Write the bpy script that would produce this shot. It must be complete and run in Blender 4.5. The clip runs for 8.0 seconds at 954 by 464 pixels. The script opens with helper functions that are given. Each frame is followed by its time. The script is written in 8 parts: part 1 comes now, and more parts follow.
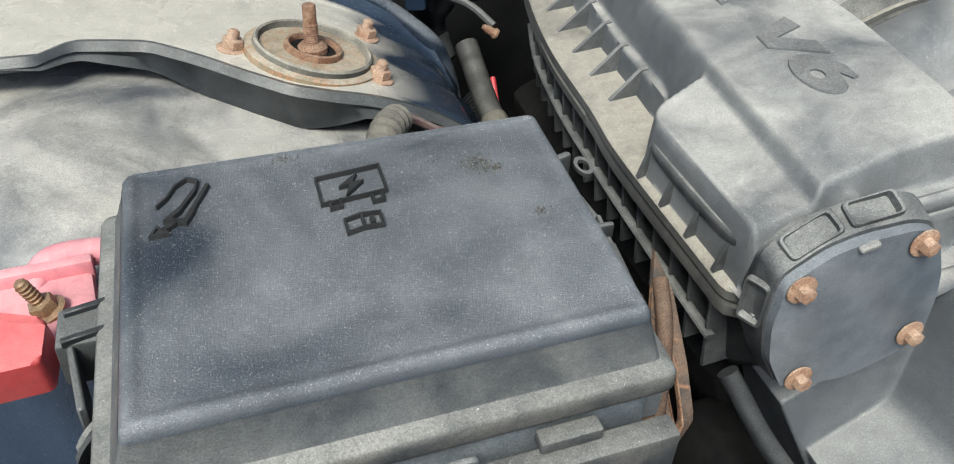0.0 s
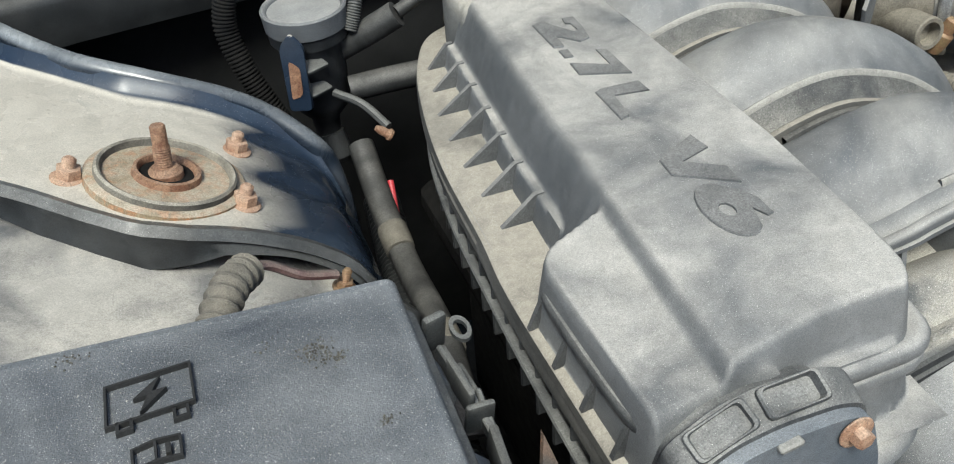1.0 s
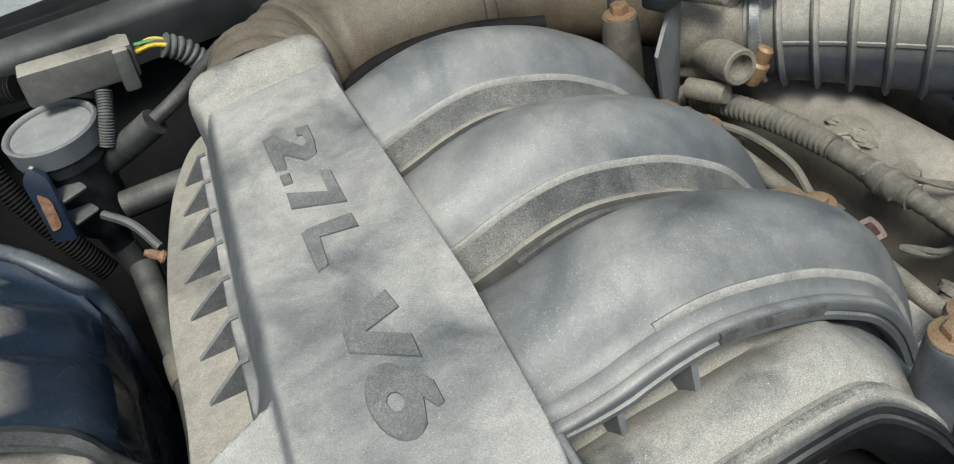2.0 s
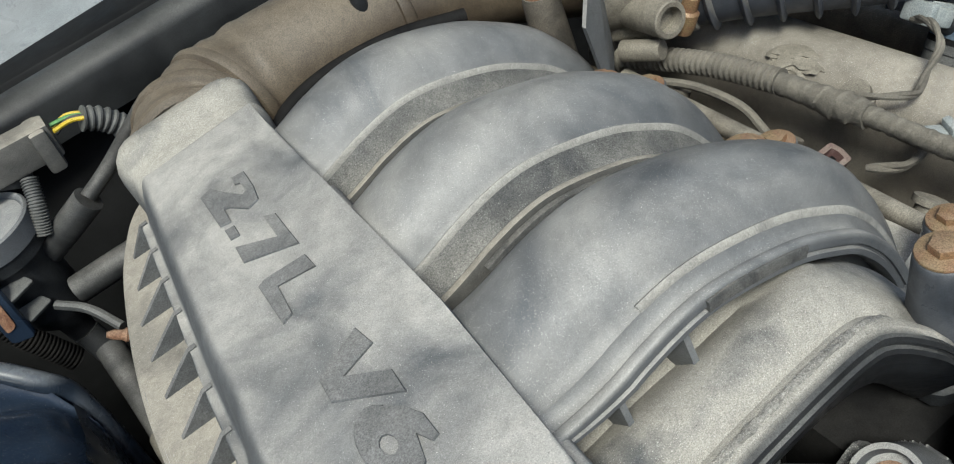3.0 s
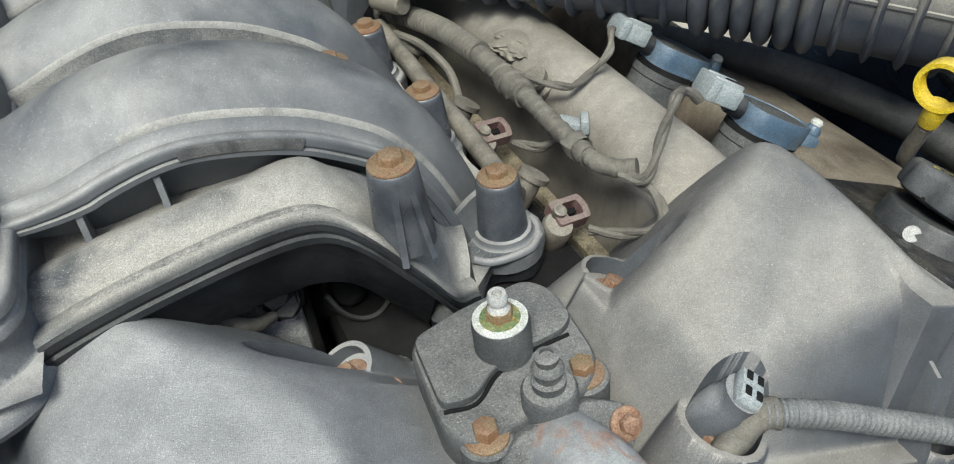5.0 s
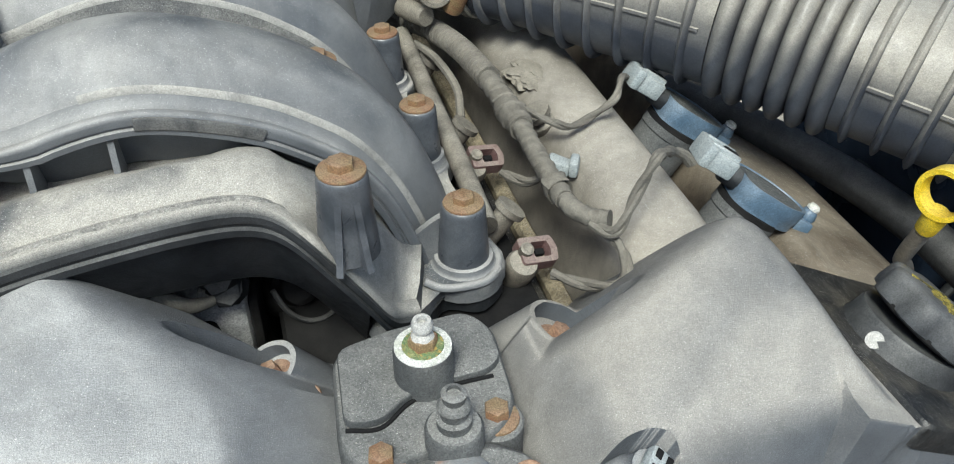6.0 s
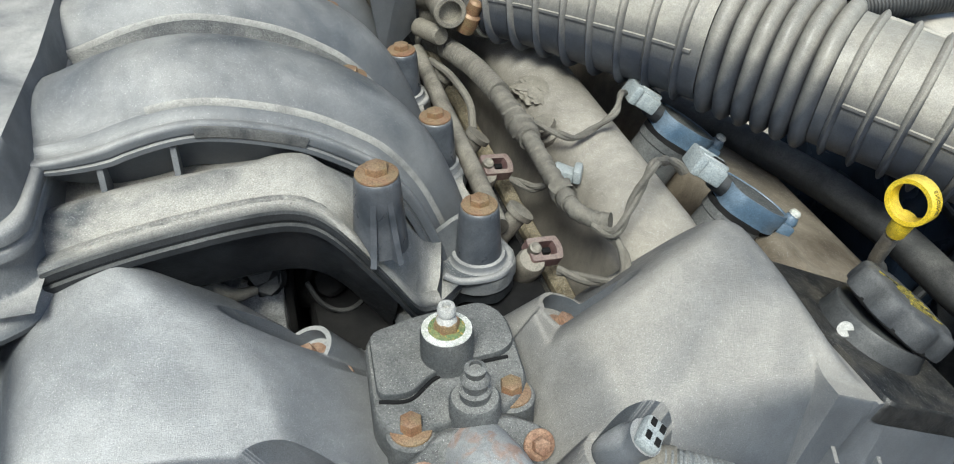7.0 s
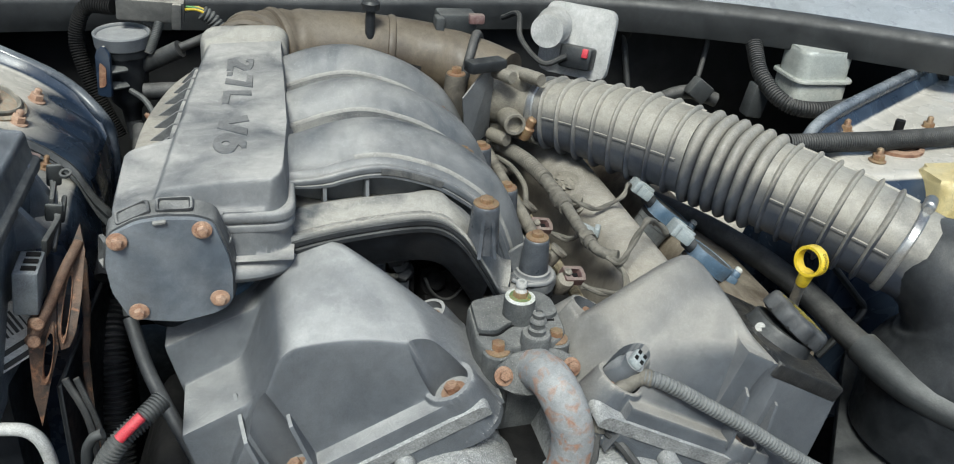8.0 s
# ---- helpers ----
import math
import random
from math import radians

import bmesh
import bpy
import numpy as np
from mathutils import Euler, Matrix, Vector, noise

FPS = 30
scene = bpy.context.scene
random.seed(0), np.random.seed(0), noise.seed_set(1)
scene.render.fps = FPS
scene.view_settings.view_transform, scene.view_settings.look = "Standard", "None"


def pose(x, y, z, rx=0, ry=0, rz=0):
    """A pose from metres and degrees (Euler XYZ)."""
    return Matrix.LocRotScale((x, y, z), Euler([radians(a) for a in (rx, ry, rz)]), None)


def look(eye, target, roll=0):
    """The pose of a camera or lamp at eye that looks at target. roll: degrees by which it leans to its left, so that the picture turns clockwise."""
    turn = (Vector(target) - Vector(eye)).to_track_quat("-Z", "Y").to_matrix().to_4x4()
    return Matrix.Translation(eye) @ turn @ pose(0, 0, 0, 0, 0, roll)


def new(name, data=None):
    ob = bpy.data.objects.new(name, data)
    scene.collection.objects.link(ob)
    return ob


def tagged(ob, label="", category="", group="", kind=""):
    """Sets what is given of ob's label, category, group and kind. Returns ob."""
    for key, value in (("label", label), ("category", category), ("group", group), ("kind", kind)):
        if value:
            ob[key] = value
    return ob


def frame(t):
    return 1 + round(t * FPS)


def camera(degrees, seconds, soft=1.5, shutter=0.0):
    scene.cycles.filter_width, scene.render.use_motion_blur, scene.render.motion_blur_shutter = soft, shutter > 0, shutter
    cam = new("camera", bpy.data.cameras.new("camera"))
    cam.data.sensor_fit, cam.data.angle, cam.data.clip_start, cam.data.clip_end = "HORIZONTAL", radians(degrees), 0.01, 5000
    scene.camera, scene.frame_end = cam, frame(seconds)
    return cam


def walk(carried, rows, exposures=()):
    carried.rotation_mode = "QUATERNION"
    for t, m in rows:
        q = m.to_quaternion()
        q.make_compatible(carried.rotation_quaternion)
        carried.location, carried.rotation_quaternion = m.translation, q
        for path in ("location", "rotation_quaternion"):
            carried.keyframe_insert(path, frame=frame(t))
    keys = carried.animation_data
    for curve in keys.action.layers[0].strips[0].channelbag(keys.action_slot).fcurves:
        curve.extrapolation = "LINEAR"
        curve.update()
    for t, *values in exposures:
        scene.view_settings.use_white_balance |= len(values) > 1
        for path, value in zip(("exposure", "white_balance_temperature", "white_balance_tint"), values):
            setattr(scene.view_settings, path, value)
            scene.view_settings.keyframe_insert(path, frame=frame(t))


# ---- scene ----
cam = camera(57.0, 8.0, soft=1.1)
PATH = [
    (0, (-0.5146, -0.1448, 1.1488), (-0.3230, 0.5982, 0.5076), -5.15),
    (0.5, (-0.5219, -0.0812, 1.1414), (-0.3099, 0.6740, 0.5211), -5.28),
    (1, (-0.4435, -0.0714, 1.1459), (-0.1929, 0.6823, 0.5384), -4.72),
    (1.5, (-0.3107, -0.0976, 1.1458), (-0.1014, 0.6555, 0.5220), -6.61),
    (2, (-0.2577, -0.0369, 1.1654), (-0.0256, 0.7009, 0.5316), -12.69),
    (2.2, (-0.2521, -0.0188, 1.1619), (-0.0129, 0.7211, 0.5332), -17.55),
    (3.3, (-0.2383, -0.0296, 1.1577), (0.0032, 0.6927, 0.5097), -26.24),
    (3.5, (-0.2324, -0.0447, 1.1572), (-0.0012, 0.6846, 0.5133), -29.05),
    (4, (-0.2239, -0.0951, 1.1565), (0.0104, 0.6372, 0.5172), -30.02),
    (4.5, (-0.1600, -0.1687, 1.1281), (0.0902, 0.5576, 0.4878), -21.87),
    (5, (-0.0969, -0.1960, 1.0957), (0.1673, 0.5283, 0.4588), -8.01),
    (5.2, (-0.0775, -0.2039, 1.0820), (0.1830, 0.5297, 0.4543), -3.78),
    (6.3, (-0.0492, -0.2026, 1.0927), (0.1743, 0.5524, 0.4762), 0.37),
    (6.5, (-0.0480, -0.2051, 1.0936), (0.1743, 0.5508, 0.4778), 0.27),
    (7, (-0.0754, -0.2453, 1.1180), (0.1560, 0.5154, 0.5115), 0.94),
    (7.5, (-0.1601, -0.3914, 1.1632), (0.0846, 0.4144, 0.6239), 2.53),
    (8, (-0.2198, -0.5265, 1.2134), (0.0353, 0.3139, 0.7353), 5.54),
]
walk(cam, [(t, look(eye, target, roll)) for t, eye, target, roll in PATH],
     [(0.0, 0.24, 6380, 4), (0.5, 0.22, 6380, 4), (1.5, 0.10, 6380, 4), (2.0, 0.02, 6380, 4), (3.5, 0.0, 6380, 4), (4.2, 0.0, 6360, 4), (5.0, 0.14, 6300, 4), (6.5, 0.32, 6180, 3), (7.0, 0.28, 6180, 3), (8.0, 0.10, 6180, 3)])

# ---- sky, sun ----
world = bpy.data.worlds.new("sky")
scene.world = world
world.use_nodes = True
wn = world.node_tree
sky = wn.nodes.new("ShaderNodeTexSky")
sky.sky_type = "NISHITA"
sky.sun_disc = False
sky.sun_elevation = radians(58)
sky.sun_rotation = radians(200)
sky.air_density, sky.dust_density, sky.ozone_density = 1.0, 2.5, 0.8
wn.nodes["Background"].inputs["Strength"].default_value = 0.13
wn.links.new(sky.outputs["Color"], wn.nodes["Background"].inputs["Color"])
sun = new("sun", bpy.data.lights.new("sun", "SUN"))
sun.data.energy, sun.data.angle, sun.data.color = 3.4, radians(18), (1.0, 0.975, 0.90)
sun.matrix_world = look((-1.2, -2.2, 4.6), (0, 0.2, 0.8))

# ---- materials ----
def surf(name, base, second, dust=(0.42, 0.39, 0.34), amount=0.0, rough=0.6, metal=0.0, patch=22.0, grain=1400.0, bump=0.12, speck=0.0, rust=None, rust_amount=0.0, slope=0.5, soft=0.36, grit=0.3, drift=0.75, spread=(0.22, 0.66), spec=0.5):
    """A worn surface: two tones in patches, settled dust, fine grain, pale specks and rust, at real size."""
    speck, grit = speck * 1.2, grit + 0.10
    m = bpy.data.materials.new(name)
    m.use_nodes = True
    nt = m.node_tree
    bsdf = nt.nodes["Principled BSDF"]

    def node(kind, **values):
        n = nt.nodes.new(kind)
        for key, value in values.items():
            n.inputs[key].default_value = value
        return n

    geo = node("ShaderNodeNewGeometry")
    place = geo.outputs["Position"]

    def cloud(scale, detail, low, high, offset=0.0):
        shift = node("ShaderNodeVectorMath")
        nt.links.new(place, shift.inputs[0])
        shift.inputs[1].default_value = (offset, offset * 1.7, -offset)
        n = node("ShaderNodeTexNoise", Scale=scale, Detail=detail, Roughness=0.55, Distortion=0.6)
        nt.links.new(shift.outputs[0], n.inputs["Vector"])
        r = node("ShaderNodeMapRange")
        r.inputs["From Min"].default_value, r.inputs["From Max"].default_value = low, high
        nt.links.new(n.outputs["Fac"], r.inputs["Value"])
        return r.outputs["Result"]

    def times(a, b):
        n = node("ShaderNodeMath")
        n.operation = "MULTIPLY"
        for i, v in enumerate((a, b)):
            if isinstance(v, (int, float)):
                n.inputs[i].default_value = v
            else:
                nt.links.new(v, n.inputs[i])
        return n.outputs[0]

    def blend(a, b, fac):
        n = nt.nodes.new("ShaderNodeMix")
        n.data_type = "RGBA"
        nt.links.new(fac, n.inputs["Factor"])
        for socket, v in (("A", a), ("B", b)):
            i = [s for s in n.inputs if s.name == socket and s.type == "RGBA"][0]
            if isinstance(v, tuple):
                i.default_value = (*v, 1)
            else:
                nt.links.new(v, i)
        return [s for s in n.outputs if s.type == "RGBA"][0]

    colour = blend(base, second, cloud(patch, 5, 0.36, 0.64))
    if rust:
        colour = blend(colour, rust, times(cloud(patch * 2.3, 6, 0.62 - 0.3 * rust_amount, 0.74 - 0.25 * rust_amount, 3.1), 1.0))
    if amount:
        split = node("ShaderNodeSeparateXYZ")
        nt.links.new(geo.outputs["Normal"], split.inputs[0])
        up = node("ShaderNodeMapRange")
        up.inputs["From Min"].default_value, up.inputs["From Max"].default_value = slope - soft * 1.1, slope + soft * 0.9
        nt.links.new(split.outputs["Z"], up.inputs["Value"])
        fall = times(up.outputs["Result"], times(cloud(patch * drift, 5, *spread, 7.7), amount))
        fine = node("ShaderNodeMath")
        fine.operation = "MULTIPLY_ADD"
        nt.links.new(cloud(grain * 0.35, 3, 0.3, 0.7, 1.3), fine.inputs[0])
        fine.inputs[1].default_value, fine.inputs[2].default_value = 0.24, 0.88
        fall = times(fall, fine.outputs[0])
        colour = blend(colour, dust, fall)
    if speck:
        lying = node("ShaderNodeSeparateXYZ")
        nt.links.new(geo.outputs["Normal"], lying.inputs[0])
        flat = node("ShaderNodeMapRange")
        flat.inputs["From Min"].default_value, flat.inputs["From Max"].default_value = 0.35, 0.85
        nt.links.new(lying.outputs["Z"], flat.inputs["Value"])
        colour = blend(colour, (0.75, 0.74, 0.7), times(times(cloud(2100, 1, 0.755 - 0.06 * speck, 0.79 - 0.06 * speck, 5.5), 0.75), flat.outputs["Result"]))
        colour = blend(colour, (0.60, 0.57, 0.50), times(times(cloud(950, 2, 0.765 - 0.05 * speck, 0.80 - 0.05 * speck, 6.6), 0.7), flat.outputs["Result"]))
        colour = blend(colour, (0.012, 0.012, 0.012), times(cloud(1100, 2, 0.745 - 0.03 * speck, 0.80 - 0.03 * speck, 8.8), 0.6))
    smudge = blend((0.91, 0.91, 0.91), (1.09, 1.09, 1.09), cloud(patch * 7, 5, 0.35, 0.65, 11.0))
    shade = blend((1 - grit, 1 - grit, 1 - grit), (1 + grit, 1 + grit, 1 + grit), cloud(grain, 3, 0.3, 0.7, 2.2))
    n = nt.nodes.new("ShaderNodeMix")
    n.data_type, n.blend_type = "RGBA", "MULTIPLY"
    n.inputs["Factor"].default_value = 1.0
    sockets = [s for s in n.inputs if s.type == "RGBA"]
    nt.links.new(smudge, sockets[0])
    nt.links.new(shade, sockets[1])
    shade = [s for s in n.outputs if s.type == "RGBA"][0]
    n = nt.nodes.new("ShaderNodeMix")
    n.data_type, n.blend_type = "RGBA", "MULTIPLY"
    n.inputs["Factor"].default_value = 1.0
    sockets = [s for s in n.inputs if s.type == "RGBA"]
    nt.links.new(colour, sockets[0])
    nt.links.new(shade, sockets[1])
    nt.links.new([s for s in n.outputs if s.type == "RGBA"][0], bsdf.inputs["Base Color"])
    gloss = node("ShaderNodeMapRange")
    gloss.inputs["To Min"].default_value, gloss.inputs["To Max"].default_value = max(rough - 0.12, 0.05), min(rough + 0.16, 1)
    nt.links.new(cloud(patch * 3, 4, 0.3, 0.7, 4.4), gloss.inputs["Value"])
    nt.links.new(gloss.outputs["Result"], bsdf.inputs["Roughness"])
    bsdf.inputs["Metallic"].default_value = metal
    bsdf.inputs["Specular IOR Level"].default_value = spec
    if bump:
        b = node("ShaderNodeBump", Strength=bump, Distance=0.0012)
        nt.links.new(cloud(grain * 0.6, 4, 0.2, 0.8, 9.1), b.inputs["Height"])
        nt.links.new(b.outputs["Normal"], bsdf.inputs["Normal"])
    return m


TAN = (0.42, 0.39, 0.325)
GREY = (0.47, 0.47, 0.445)
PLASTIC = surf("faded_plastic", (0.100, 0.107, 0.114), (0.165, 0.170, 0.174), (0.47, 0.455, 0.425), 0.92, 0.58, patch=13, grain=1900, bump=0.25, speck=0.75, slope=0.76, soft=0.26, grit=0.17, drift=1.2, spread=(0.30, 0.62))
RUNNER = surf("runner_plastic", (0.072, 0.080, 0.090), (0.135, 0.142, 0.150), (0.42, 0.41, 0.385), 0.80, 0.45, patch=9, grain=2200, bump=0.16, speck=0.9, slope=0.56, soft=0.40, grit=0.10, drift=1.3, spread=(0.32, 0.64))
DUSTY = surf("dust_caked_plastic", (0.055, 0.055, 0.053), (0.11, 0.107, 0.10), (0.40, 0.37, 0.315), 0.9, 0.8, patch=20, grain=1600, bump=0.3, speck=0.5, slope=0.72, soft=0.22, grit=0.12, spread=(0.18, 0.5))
LETTER = surf("letter_plastic", (0.078, 0.082, 0.086), (0.13, 0.134, 0.138), (0.38, 0.37, 0.35), 0.45, 0.6, patch=40)
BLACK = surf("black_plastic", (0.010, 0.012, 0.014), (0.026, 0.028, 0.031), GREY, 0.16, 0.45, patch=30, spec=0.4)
# near-black that stands in for shade in gaps and openings; also black rubber
SHADOWED = surf("black_and_shade", (0.005, 0.005, 0.0055), (0.014, 0.0135, 0.013), rough=0.75, patch=25, spec=0.25)
EDGE_DUST = surf("dust_paled_edge", (0.13, 0.132, 0.13), (0.24, 0.238, 0.225), (0.43, 0.415, 0.375), 0.75, 0.7, patch=45, grain=1500, bump=0.2, speck=0.5, slope=0.30, soft=0.4, grit=0.15, spread=(0.24, 0.55))
GRAINY = surf("grainy_valley_plastic", (0.062, 0.064, 0.065), (0.135, 0.135, 0.130), (0.33, 0.32, 0.285), 0.75, 0.7, patch=34, grain=1500, bump=0.35, speck=0.5, slope=0.60, soft=0.5, grit=0.45, spread=(0.34, 0.70))
SHOULDER = surf("dark_seam_plastic", (0.045, 0.047, 0.049), (0.100, 0.100, 0.097), (0.34, 0.32, 0.28), 0.45, 0.55, patch=60, speck=0.3, slope=0.8)
LID = surf("fuse_lid_plastic", (0.028, 0.037, 0.052), (0.085, 0.098, 0.116), (0.42, 0.43, 0.43), 0.46, 0.42, patch=8, grain=2000, bump=0.45, speck=1.1, slope=0.6, grit=0.2, drift=1.5, spread=(0.34, 0.72))
LID_SIDE = surf("scuffed_lid_side", (0.046, 0.053, 0.062), (0.110, 0.115, 0.118), (0.34, 0.33, 0.29), 0.30, 0.5, patch=30, grain=1500, bump=0.35, speck=0.5, slope=0.3, grit=0.2, spread=(0.40, 0.68))
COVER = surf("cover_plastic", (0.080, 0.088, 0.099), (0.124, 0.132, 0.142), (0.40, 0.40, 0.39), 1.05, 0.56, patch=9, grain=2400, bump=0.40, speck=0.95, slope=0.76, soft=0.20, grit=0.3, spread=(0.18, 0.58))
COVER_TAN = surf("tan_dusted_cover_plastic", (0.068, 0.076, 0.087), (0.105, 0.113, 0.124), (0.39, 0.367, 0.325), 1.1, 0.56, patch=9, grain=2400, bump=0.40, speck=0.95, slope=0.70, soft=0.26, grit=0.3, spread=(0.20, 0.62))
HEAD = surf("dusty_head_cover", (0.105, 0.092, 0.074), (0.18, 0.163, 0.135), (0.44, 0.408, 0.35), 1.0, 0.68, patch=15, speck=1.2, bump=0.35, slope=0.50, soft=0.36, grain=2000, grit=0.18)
CROSS = surf("brown_dusty_tube", (0.06, 0.045, 0.031), (0.12, 0.095, 0.066), (0.36, 0.32, 0.26), 0.36, 0.5, patch=18)
OUTLET = surf("grey_cast_plastic", (0.060, 0.064, 0.065), (0.115, 0.118, 0.116), (0.34, 0.335, 0.31), 0.62, 0.75, patch=35, grain=1100, bump=0.5, speck=0.8, slope=0.72, grit=0.28)
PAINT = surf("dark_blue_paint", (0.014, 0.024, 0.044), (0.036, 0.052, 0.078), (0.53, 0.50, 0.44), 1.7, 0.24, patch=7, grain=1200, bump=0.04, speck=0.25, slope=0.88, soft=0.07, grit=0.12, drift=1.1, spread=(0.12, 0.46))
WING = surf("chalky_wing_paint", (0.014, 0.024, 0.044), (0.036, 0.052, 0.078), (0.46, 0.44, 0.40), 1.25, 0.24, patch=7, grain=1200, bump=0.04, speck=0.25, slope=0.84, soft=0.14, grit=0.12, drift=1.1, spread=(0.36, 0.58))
SEAL = surf("black_sheet_edge", (0.012, 0.014, 0.016), (0.035, 0.039, 0.043), GREY, 0.22, 0.4, patch=30, speck=0.4)
RUBBER = surf("ribbed_rubber", (0.028, 0.034, 0.048), (0.062, 0.068, 0.080), (0.345, 0.325, 0.28), 1.0, 0.5, patch=16, grain=1200, bump=0.12, speck=0.4, slope=0.10, soft=0.16, grit=0.12, spread=(0.10, 0.50))
RUST = surf("rusty_steel", (0.17, 0.078, 0.045), (0.31, 0.18, 0.11), (0.45, 0.34, 0.25), 0.45, 0.8, patch=120, grain=1000, bump=0.5)
PALE_RUST = surf("pale_rust", (0.30, 0.165, 0.105), (0.46, 0.31, 0.215), (0.55, 0.42, 0.32), 0.45, 0.7, patch=110, grain=1200, bump=0.4)
GOLD = surf("tarnished_plated_steel", (0.27, 0.19, 0.10), (0.27, 0.14, 0.08), (0.42, 0.35, 0.25), 0.35, 0.5, metal=0.3, patch=90, bump=0.2)
STEEL = surf("dull_steel", (0.35, 0.35, 0.35), (0.5, 0.5, 0.48), TAN, 0.2, 0.4, metal=0.8, patch=60)
ALLOY = surf("corroded_aluminium", (0.20, 0.205, 0.205), (0.32, 0.325, 0.32), (0.62, 0.62, 0.6), 0.7, 0.6, metal=0.25, patch=60, grain=700, bump=0.45, speck=1.3)
CASTING = surf("dirty_casting", (0.05, 0.045, 0.038), (0.12, 0.105, 0.085), TAN, 0.6, 0.7, patch=45)
THROTTLE = surf("throttle_casting", (0.15, 0.135, 0.11), (0.25, 0.23, 0.19), TAN, 0.6, 0.65, metal=0.2, patch=40)
PIPE = surf("rust_stained_pipe", (0.22, 0.23, 0.235), (0.33, 0.335, 0.335), GREY, 0.4, 0.6, patch=42, rust=(0.31, 0.18, 0.125), rust_amount=0.32, bump=0.4, speck=0.4, grit=0.08)
LOOM = surf("taped_loom", (0.095, 0.088, 0.076), (0.155, 0.145, 0.122), (0.31, 0.285, 0.235), 0.55, 0.85, patch=40, grain=1500, bump=0.5, grit=0.15)
COIL = surf("blue_grey_coil", (0.075, 0.125, 0.185), (0.11, 0.165, 0.225), (0.33, 0.35, 0.36), 0.35, 0.4, patch=40)
PLUG = surf("grey_connector", (0.27, 0.31, 0.32), (0.36, 0.39, 0.39), GREY, 0.3, 0.55, patch=60)
CHALK = surf("chalky_corrosion", (0.55, 0.55, 0.51), (0.70, 0.70, 0.67), (0.40, 0.42, 0.33), 0.5, 0.8, patch=200, bump=0.4, spread=(0.45, 0.6))
BARE = surf("scraped_alloy", (0.30, 0.30, 0.29), (0.52, 0.52, 0.51), (0.42, 0.39, 0.33), 0.5, 0.6, patch=70, grain=900, bump=0.4, metal=0.2, speck=0.5)
POTTING = surf("sanded_coil_top", (0.040, 0.048, 0.052), (0.085, 0.092, 0.094), (0.24, 0.23, 0.20), 0.40, 0.7, patch=90, grain=900, bump=0.5, speck=1.0, slope=0.6, grit=0.3)
PINK = surf("faded_red_connector", (0.13, 0.066, 0.064), (0.20, 0.13, 0.122), (0.30, 0.27, 0.23), 0.6, 0.65, patch=80)
RED = surf("red_plastic", (0.58, 0.045, 0.05), (0.66, 0.09, 0.09), (0.8, 0.42, 0.42), 0.35, 0.4, patch=14, grit=0.0)
FADED = surf("sun_faded_red", (0.70, 0.22, 0.26), (0.76, 0.33, 0.36), (0.8, 0.5, 0.5), 0.5, 0.55, patch=20, grit=0.0)
WIRE_RED = surf("red_wire", (0.55, 0.03, 0.05), (0.6, 0.06, 0.08), TAN, 0.1, 0.5, patch=30)
YELLOW = surf("yellow_plastic", (0.72, 0.50, 0.02), (0.78, 0.58, 0.05), TAN, 0.2, 0.45, patch=60)
WHITE = surf("dusty_white", (0.40, 0.40, 0.385), (0.55, 0.55, 0.53), TAN, 0.3, 0.6, patch=30)
TANK = surf("translucent_tank", (0.36, 0.38, 0.36), (0.44, 0.45, 0.41), TAN, 0.1, 0.35, patch=18)
BOOT = surf("hose_rubber", (0.014, 0.015, 0.016), (0.035, 0.036, 0.036), (0.3, 0.29, 0.27), 0.35, 0.6, patch=35)
COWL = surf("cowl_plastic", (0.022, 0.025, 0.027), (0.055, 0.058, 0.058), (0.36, 0.36, 0.34), 0.42, 0.55, patch=14)
PALE = surf("pale_body_paint", (0.24, 0.27, 0.29), (0.30, 0.32, 0.34), (0.5, 0.5, 0.5), 0.3, 0.3, patch=6, bump=0.03)
FAINT = surf("faint_print", (0.10, 0.085, 0.03), (0.22, 0.17, 0.03), rough=0.6, patch=300)
INK = surf("black_print", (0.02, 0.02, 0.02), (0.03, 0.03, 0.03), rough=0.6)
GREENISH = surf("verdigris_brass", (0.10, 0.16, 0.07), (0.30, 0.30, 0.14), (0.10, 0.20, 0.09), 0.6, 0.65, patch=160, bump=0.4, rust=(0.45, 0.30, 0.08), rust_amount=0.35, spread=(0.45, 0.6))
SANDY = surf("sand_flecked_black", (0.008, 0.009, 0.010), (0.022, 0.022, 0.022), (0.30, 0.265, 0.20), 0.24, 0.45, patch=60, grain=900, bump=0.3, speck=0.9, slope=0.75, spread=(0.42, 0.7))
DRUM = surf("flecked_grey_alloy", (0.11, 0.115, 0.115), (0.2, 0.205, 0.205), (0.7, 0.7, 0.68), 0.35, 0.55, metal=0.2, patch=90, grain=700, bump=0.4, speck=2.0)
UNDER = surf("shade_dark_underside", (0.008, 0.009, 0.011), (0.018, 0.020, 0.023), (0.30, 0.30, 0.29), 0.12, 0.4, patch=30, speck=0.4, bump=0.1, spec=0.3)
COLLAR = surf("worn_collar_plastic", (0.040, 0.043, 0.047), (0.085, 0.088, 0.090), (0.40, 0.395, 0.37), 0.55, 0.5, patch=40, grain=1500, bump=0.25, speck=0.4, slope=0.62, soft=0.3)
